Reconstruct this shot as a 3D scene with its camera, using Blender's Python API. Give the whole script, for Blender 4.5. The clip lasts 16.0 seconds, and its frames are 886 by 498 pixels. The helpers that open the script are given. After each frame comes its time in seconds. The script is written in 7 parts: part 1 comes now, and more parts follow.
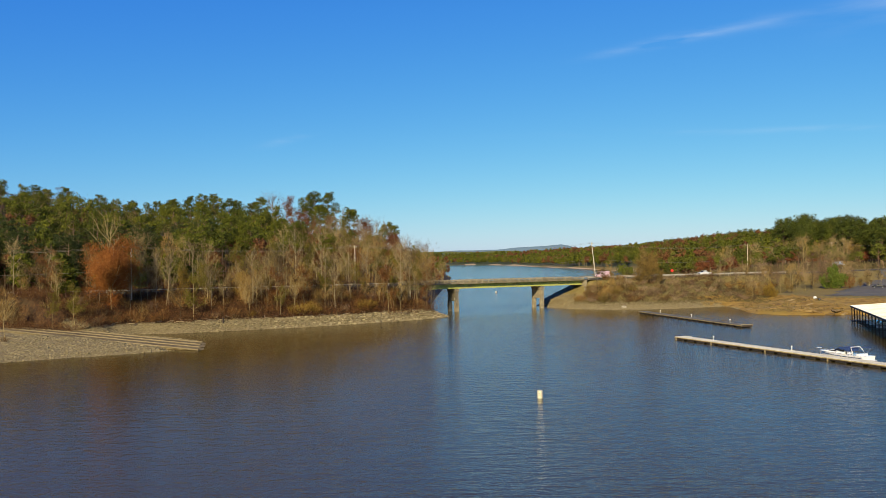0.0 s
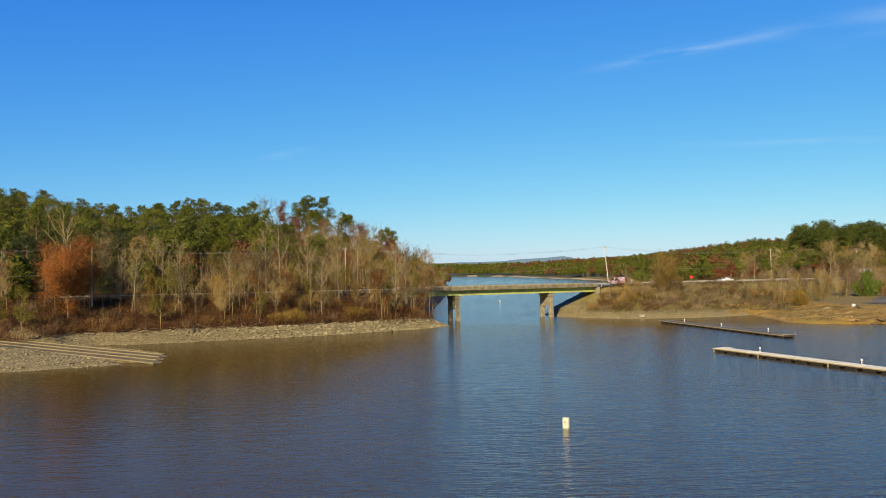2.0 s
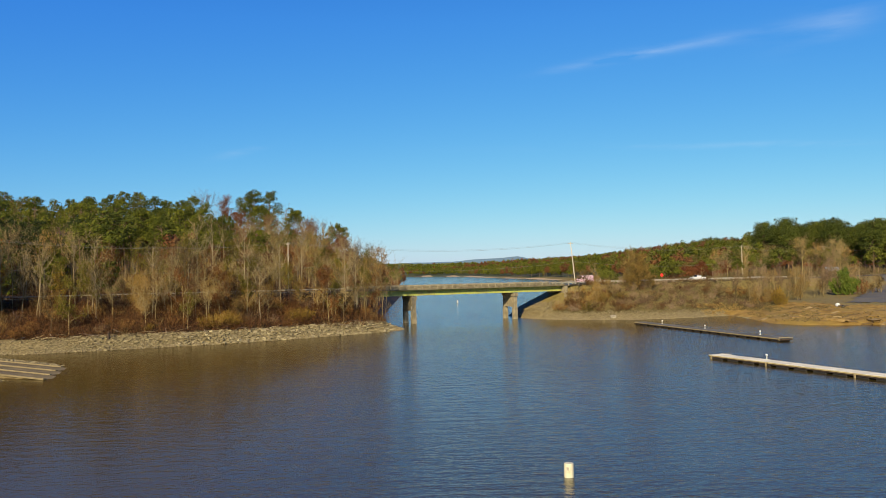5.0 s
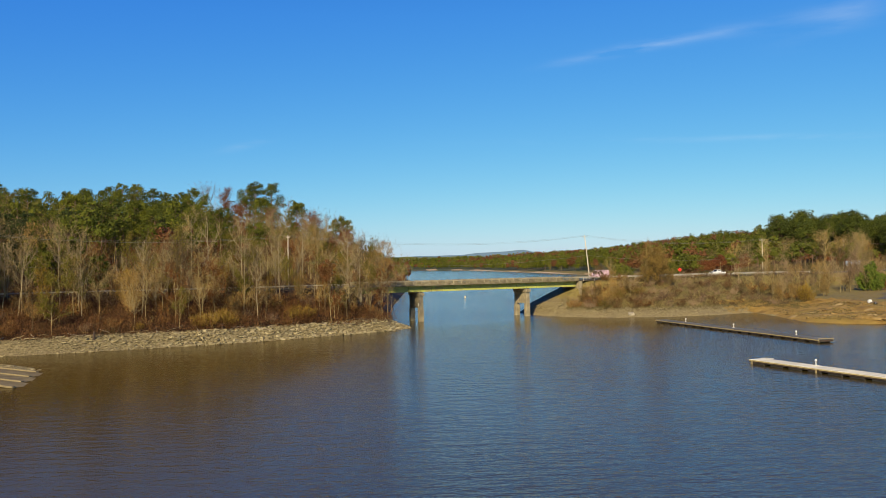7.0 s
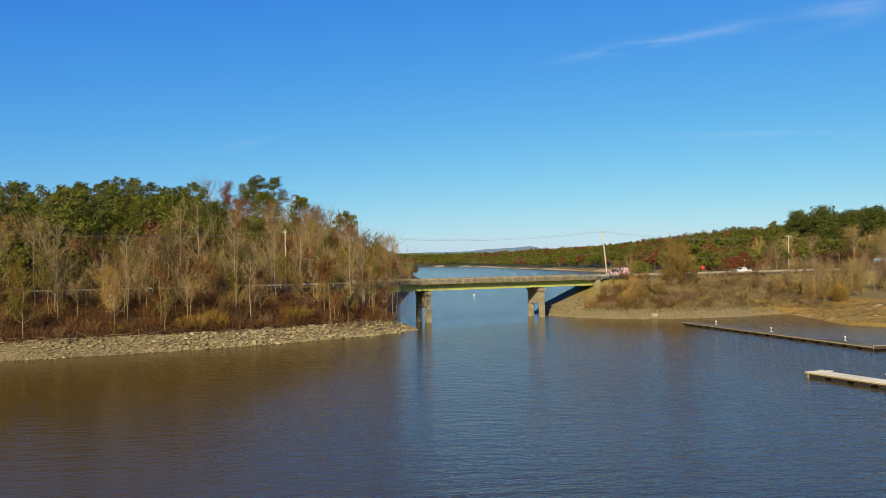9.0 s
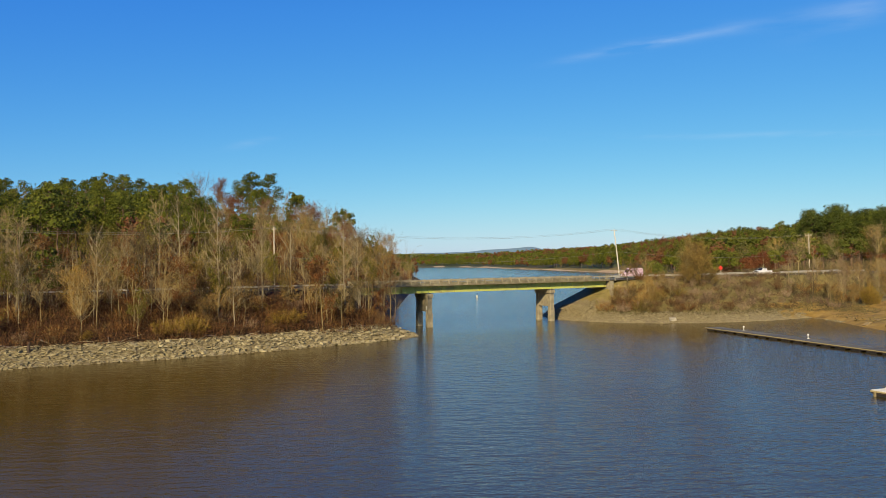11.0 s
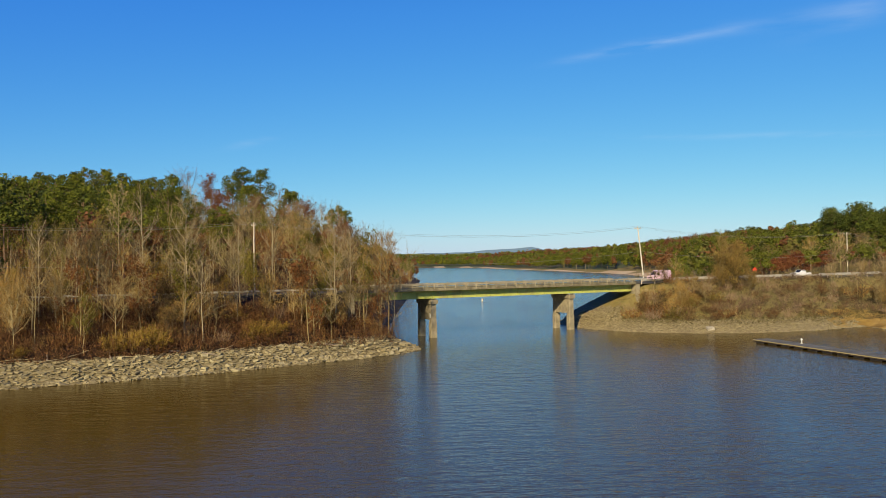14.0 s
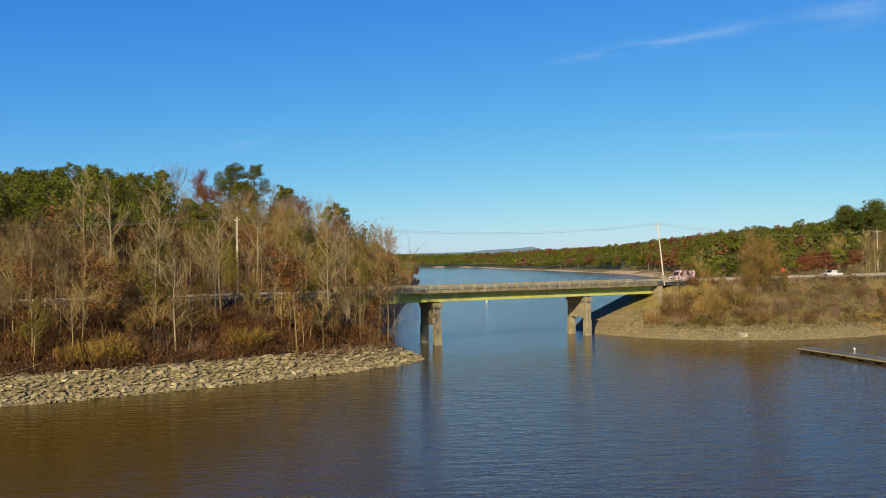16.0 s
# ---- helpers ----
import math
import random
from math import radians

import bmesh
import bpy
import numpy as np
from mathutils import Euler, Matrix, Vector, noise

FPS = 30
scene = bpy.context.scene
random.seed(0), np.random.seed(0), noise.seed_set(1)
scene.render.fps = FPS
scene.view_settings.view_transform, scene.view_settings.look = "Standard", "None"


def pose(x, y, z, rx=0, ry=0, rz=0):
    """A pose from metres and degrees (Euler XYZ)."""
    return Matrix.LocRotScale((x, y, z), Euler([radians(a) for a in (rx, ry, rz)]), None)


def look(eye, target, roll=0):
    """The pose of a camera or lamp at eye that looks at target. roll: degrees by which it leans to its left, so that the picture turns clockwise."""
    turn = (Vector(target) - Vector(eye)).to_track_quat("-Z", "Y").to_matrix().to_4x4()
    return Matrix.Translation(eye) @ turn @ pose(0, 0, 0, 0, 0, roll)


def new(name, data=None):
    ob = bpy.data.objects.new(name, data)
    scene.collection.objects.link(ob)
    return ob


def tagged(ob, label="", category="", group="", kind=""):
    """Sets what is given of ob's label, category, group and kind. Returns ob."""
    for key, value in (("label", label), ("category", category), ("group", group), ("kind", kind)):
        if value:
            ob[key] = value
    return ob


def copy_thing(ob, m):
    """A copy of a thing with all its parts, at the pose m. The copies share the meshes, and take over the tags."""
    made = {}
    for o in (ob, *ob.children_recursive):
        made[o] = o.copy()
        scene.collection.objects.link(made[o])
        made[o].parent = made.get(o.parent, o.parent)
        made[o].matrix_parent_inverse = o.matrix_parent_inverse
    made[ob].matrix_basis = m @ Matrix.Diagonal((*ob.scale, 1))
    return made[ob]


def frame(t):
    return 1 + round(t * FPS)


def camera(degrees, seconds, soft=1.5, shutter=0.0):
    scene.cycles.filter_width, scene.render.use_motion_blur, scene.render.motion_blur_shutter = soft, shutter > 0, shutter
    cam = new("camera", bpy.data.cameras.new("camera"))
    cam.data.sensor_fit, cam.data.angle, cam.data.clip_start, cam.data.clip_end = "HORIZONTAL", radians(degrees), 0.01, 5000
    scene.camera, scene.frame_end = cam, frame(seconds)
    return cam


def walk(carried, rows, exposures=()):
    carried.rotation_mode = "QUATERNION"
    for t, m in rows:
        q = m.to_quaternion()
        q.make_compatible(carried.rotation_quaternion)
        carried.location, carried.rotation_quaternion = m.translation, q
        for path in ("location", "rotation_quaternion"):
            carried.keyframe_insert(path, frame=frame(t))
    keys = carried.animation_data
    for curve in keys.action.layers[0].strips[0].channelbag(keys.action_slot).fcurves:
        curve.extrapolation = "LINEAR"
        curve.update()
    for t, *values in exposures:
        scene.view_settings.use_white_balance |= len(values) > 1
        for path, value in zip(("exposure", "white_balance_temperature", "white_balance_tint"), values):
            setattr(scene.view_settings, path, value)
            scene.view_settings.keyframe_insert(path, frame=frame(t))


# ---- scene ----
cam = camera(58.2, 16.0, soft=0.6)
PATH = [
    (0, (0.511, 1.745, 17.761), (0.562, 3.744, 17.786), -0.9),
    (0.5, (0.809, 8.048, 17.216), (0.848, 10.047, 17.249), -0.9),
    (1, (1.115, 13.962, 16.567), (1.15, 15.962, 16.607), -0.9),
    (1.5, (1.421, 19.984, 15.842), (1.458, 21.983, 15.891), -0.9),
    (2, (1.693, 25.608, 15.205), (1.74, 27.606, 15.261), -0.9),
    (2.5, (1.893, 30.771, 14.612), (1.957, 32.769, 14.675), -0.9),
    (3, (2.17, 35.48, 14.186), (2.256, 37.477, 14.255), -1.0),
    (3.5, (2.265, 39.475, 13.972), (2.385, 41.47, 14.043), -1.0),
    (4, (2.255, 42.436, 14.062), (2.417, 44.428, 14.129), -1.0),
    (6.5, (1.904, 55.709, 14.792), (2.064, 57.702, 14.833), -1.0),
    (7, (1.975, 59.123, 14.786), (2.125, 61.117, 14.825), -1.0),
    (7.5, (2.334, 62.689, 14.768), (2.475, 64.684, 14.805), -1.0),
    (8, (2.63, 66.414, 14.8), (2.765, 68.409, 14.833), -0.9),
    (8.5, (2.771, 69.867, 14.895), (2.902, 71.863, 14.928), -1.0),
    (9, (2.558, 73.267, 14.985), (2.69, 75.263, 15.015), -0.9),
    (11.5, (3.092, 91.25, 14.795), (3.223, 93.245, 14.827), -0.8),
    (12, (3.015, 95.12, 14.821), (3.147, 97.116, 14.854), -0.7),
    (12.5, (3.131, 98.888, 14.886), (3.263, 100.884, 14.92), -0.7),
    (13, (3.176, 102.646, 14.942), (3.309, 104.642, 14.975), -0.8),
    (13.5, (3.257, 106.343, 14.983), (3.39, 108.338, 15.015), -0.9),
    (14, (3.312, 109.848, 14.993), (3.444, 111.843, 15.025), -0.8),
    (14.5, (3.177, 113.482, 14.924), (3.31, 115.477, 14.957), -0.8),
    (15, (3.155, 117.285, 14.954), (3.288, 119.28, 14.987), -0.8),
    (15.5, (3.318, 121.149, 14.929), (3.451, 123.144, 14.962), -0.9),
    (16, (3.227, 125.008, 14.895), (3.361, 127.003, 14.927), -0.8),
]
walk(cam, [(t, look(eye, target, roll)) for t, eye, target, roll in PATH], exposures=((0, 0.43), (1.5, 0.47), (2.5, 0.54), (3.5, 0.54), (4.5, 0.48), (6.5, 0.43), (16, 0.43)))

# ---- world and sun ----
SUN_EL, SUN_AZ = 28.0, 21.0   # height of the sun; how far the light turns to the right of straight ahead
SKY_GRADE = ((0.095, 1.5, 0.53), (0.095, 0.95, 0.615), (0.095, 0.26, 0.665))
WISPS = ((0.335, 0.276, 0.2, 0.05, 0.006, 0.34), (0.44, 0.296, 0.17, 0.10, 0.008, 0.14), (0.60, 0.318, 0.3, 0.07, 0.022, 0.16), (0.26, 0.262, 0.2, 0.05, 0.005, 0.12), (0.50, 0.158, 0.01, 0.22, 0.004, 0.16), (-0.17, 0.152, 0.25, 0.03, 0.005, 0.14))
world = bpy.data.worlds.new("sky")
scene.world = world
world.use_nodes = True
wn, wl = world.node_tree.nodes, world.node_tree.links
wn.clear()
w_out = wn.new("ShaderNodeOutputWorld")
w_bg = wn.new("ShaderNodeBackground")
w_sky = wn.new("ShaderNodeTexSky")
w_sky.sky_type = "NISHITA"
w_sky.sun_disc = False
w_sky.sun_elevation = radians(SUN_EL)
w_sky.sun_rotation = radians(180 + SUN_AZ)
w_sky.altitude = 100
w_sky.air_density = 1.0
w_sky.dust_density = 0.25
w_sky.ozone_density = 3.0
w_bg.inputs["Strength"].default_value = 1.0


def wmath(op, a, b=None):
    k = wn.new("ShaderNodeMath")
    k.operation = op
    for i, v in enumerate((a, b)):
        if v is None:
            continue
        if isinstance(v, (int, float)):
            k.inputs[i].default_value = v
        else:
            wl.new(v, k.inputs[i])
    return k.outputs[0]


# the deep, saturated blue of a clear autumn sky, deepest overhead: each channel with its own strength and contrast
w_sep = wn.new("ShaderNodeSeparateColor")
w_com = wn.new("ShaderNodeCombineColor")
wl.new(w_sky.outputs["Color"], w_sep.inputs[0])
w_dir = wn.new("ShaderNodeTexCoord")
w_up = wn.new("ShaderNodeSeparateXYZ")
wl.new(w_dir.outputs["Generated"], w_up.inputs[0])
w_deep = wn.new("ShaderNodeMapRange")
w_deep.inputs["From Min"].default_value, w_deep.inputs["From Max"].default_value = 0.30, 0.95
w_deep.inputs["To Min"].default_value, w_deep.inputs["To Max"].default_value = 1.0, 0.38
wl.new(w_up.outputs["Z"], w_deep.inputs["Value"])
for k, (gain, power, level) in enumerate(SKY_GRADE):
    wl.new(wmath("MULTIPLY", wmath("MULTIPLY", wmath("POWER", wmath("MULTIPLY", w_sep.outputs[k], gain), power), level), w_deep.outputs["Result"]), w_com.inputs[k])
# thin cirrus wisps: place across, place up, slant, length, width, strength
w_tc = wn.new("ShaderNodeTexCoord")
w_xyz = wn.new("ShaderNodeSeparateXYZ")
wl.new(w_tc.outputs["Generated"], w_xyz.inputs[0])
w_ahead = wmath("MAXIMUM", w_xyz.outputs["Y"], 0.05)
w_px, w_py = wmath("DIVIDE", w_xyz.outputs["X"], w_ahead), wmath("DIVIDE", w_xyz.outputs["Z"], w_ahead)
w_noise = wn.new("ShaderNodeTexNoise")
w_noise.inputs["Scale"].default_value = 1.0
w_noise.inputs["Detail"].default_value = 6.0
w_map = wn.new("ShaderNodeMapping")
w_map.inputs["Rotation"].default_value = (0, radians(10), 0)
w_map.inputs["Scale"].default_value = (9, 9, 60)
wl.new(w_tc.outputs["Generated"], w_map.inputs["Vector"])
wl.new(w_map.outputs["Vector"], w_noise.inputs["Vector"])
w_sum = None
for cx, cy, slant, ln, wd, st in WISPS:
    c, s = math.cos(slant), math.sin(slant)
    dx, dy = wmath("SUBTRACT", w_px, cx), wmath("SUBTRACT", w_py, cy)
    u = wmath("DIVIDE", wmath("ADD", wmath("MULTIPLY", dx, c), wmath("MULTIPLY", dy, s)), ln)
    v = wmath("DIVIDE", wmath("SUBTRACT", wmath("MULTIPLY", dy, c), wmath("MULTIPLY", dx, s)), wd)
    e = wmath("EXPONENT", wmath("MULTIPLY", wmath("ADD", wmath("MULTIPLY", u, u), wmath("MULTIPLY", v, v)), -1.0))
    e = wmath("MULTIPLY", e, st)
    w_sum = e if w_sum is None else wmath("ADD", w_sum, e)
w_ramp = wn.new("ShaderNodeMapRange")
w_ramp.inputs["From Min"].default_value, w_ramp.inputs["From Max"].default_value = 0.38, 0.68
wl.new(w_noise.outputs["Fac"], w_ramp.inputs["Value"])
w_mask = wmath("MULTIPLY", w_sum, w_ramp.outputs["Result"])
w_mix = wn.new("ShaderNodeMix")
w_mix.data_type = "RGBA"
w_mix.inputs[7].default_value = (0.55, 0.63, 0.70, 1)
wl.new(w_mask, w_mix.inputs[0])
wl.new(w_com.outputs[0], w_mix.inputs[6])
wl.new(w_mix.outputs[2], w_bg.inputs["Color"])
wl.new(w_bg.outputs["Background"], w_out.inputs["Surface"])

sun = new("sun", bpy.data.lights.new("sun", "SUN"))
sun.data.energy = 5.0
sun.data.angle = radians(0.5)
sun.data.color = (1.0, 0.82, 0.52)
_el, _az = radians(SUN_EL), radians(SUN_AZ)
sun.matrix_world = look((0, 0, 60), (math.sin(_az) * math.cos(_el), math.cos(_az) * math.cos(_el), 60 - math.sin(_el)))


# ---- materials ----
def material(name, colors, rough=0.85, scale=2.0, detail=5.0, bump=0.0, bump_scale=20.0, metal=0.0,
             per_object=0.0, per_island=0.0, stops=(0.3, 0.7), translucent=0.0, coat=0.0, dirt=None, dirt_scale=0.4,
             stretch=(1, 1, 1)):
    """A rough procedural surface: two or three colours mixed by a noise, a second larger noise for stains, bump."""
    m = bpy.data.materials.new(name)
    m.use_nodes = True
    n, l = m.node_tree.nodes, m.node_tree.links
    b = n["Principled BSDF"]
    b.inputs["Roughness"].default_value = rough
    b.inputs["Metallic"].default_value = metal
    b.inputs["Coat Weight"].default_value = coat
    b.inputs["Specular IOR Level"].default_value = 0.35
    geo = n.new("ShaderNodeNewGeometry")
    mp = n.new("ShaderNodeMapping")
    mp.inputs["Scale"].default_value = stretch
    l.new(geo.outputs["Position"], mp.inputs["Vector"])
    nz = n.new("ShaderNodeTexNoise")
    nz.inputs["Scale"].default_value = scale
    nz.inputs["Detail"].default_value = detail
    l.new(mp.outputs["Vector"], nz.inputs["Vector"])
    fac = nz.outputs["Fac"]
    if per_island or per_object:
        src = geo.outputs["Random Per Island"]
        if per_object:
            info = n.new("ShaderNodeObjectInfo")
            src = info.outputs["Random"]
            if per_island:
                blend = n.new("ShaderNodeMix")
                blend.inputs[0].default_value = per_island / (per_island + per_object)
                l.new(info.outputs["Random"], blend.inputs[2])
                l.new(geo.outputs["Random Per Island"], blend.inputs[3])
                src = blend.outputs[0]
        mixf = n.new("ShaderNodeMix")
        mixf.inputs[0].default_value = min(0.9, max(per_island, per_object))
        l.new(fac, mixf.inputs[2])
        l.new(src, mixf.inputs[3])
        fac = mixf.outputs[0]
    ramp = n.new("ShaderNodeValToRGB")
    els = ramp.color_ramp.elements
    while len(els) < len(colors):
        els.new(0.5)
    for i, c in enumerate(colors):
        els[i].position = stops[0] + (stops[1] - stops[0]) * i / max(1, len(colors) - 1)
        els[i].color = (*c, 1)
    l.new(fac, ramp.inputs["Fac"])
    col = ramp.outputs["Color"]
    if dirt:
        dz = n.new("ShaderNodeTexNoise")
        dz.inputs["Scale"].default_value = dirt_scale
        dz.inputs["Detail"].default_value = 4
        dr = n.new("ShaderNodeMapRange")
        dr.inputs["From Min"].default_value, dr.inputs["From Max"].default_value = 0.48, 0.68
        dr.inputs["To Max"].default_value = 0.8
        dm = n.new("ShaderNodeMix")
        dm.data_type = "RGBA"
        dm.inputs[7].default_value = (*dirt, 1)
        l.new(geo.outputs["Position"], dz.inputs["Vector"])
        l.new(dz.outputs["Fac"], dr.inputs["Value"])
        l.new(dr.outputs["Result"], dm.inputs[0])
        l.new(col, dm.inputs[6])
        col = dm.outputs[2]
    l.new(col, b.inputs["Base Color"])
    if bump:
        bz = n.new("ShaderNodeTexNoise")
        bz.inputs["Scale"].default_value = bump_scale
        bz.inputs["Detail"].default_value = 4
        l.new(mp.outputs["Vector"], bz.inputs["Vector"])
        bp = n.new("ShaderNodeBump")
        bp.inputs["Strength"].default_value = bump
        bp.inputs["Distance"].default_value = 0.1
        l.new(bz.outputs["Fac"], bp.inputs["Height"])
        l.new(bp.outputs["Normal"], b.inputs["Normal"])
    if translucent:
        tr = n.new("ShaderNodeBsdfTranslucent")
        mx = n.new("ShaderNodeMixShader")
        mx.inputs[0].default_value = translucent
        l.new(col, tr.inputs["Color"])
        l.new(b.outputs["BSDF"], mx.inputs[1])
        l.new(tr.outputs["BSDF"], mx.inputs[2])
        l.new(mx.outputs["Shader"], n["Material Output"].inputs["Surface"])
    return m


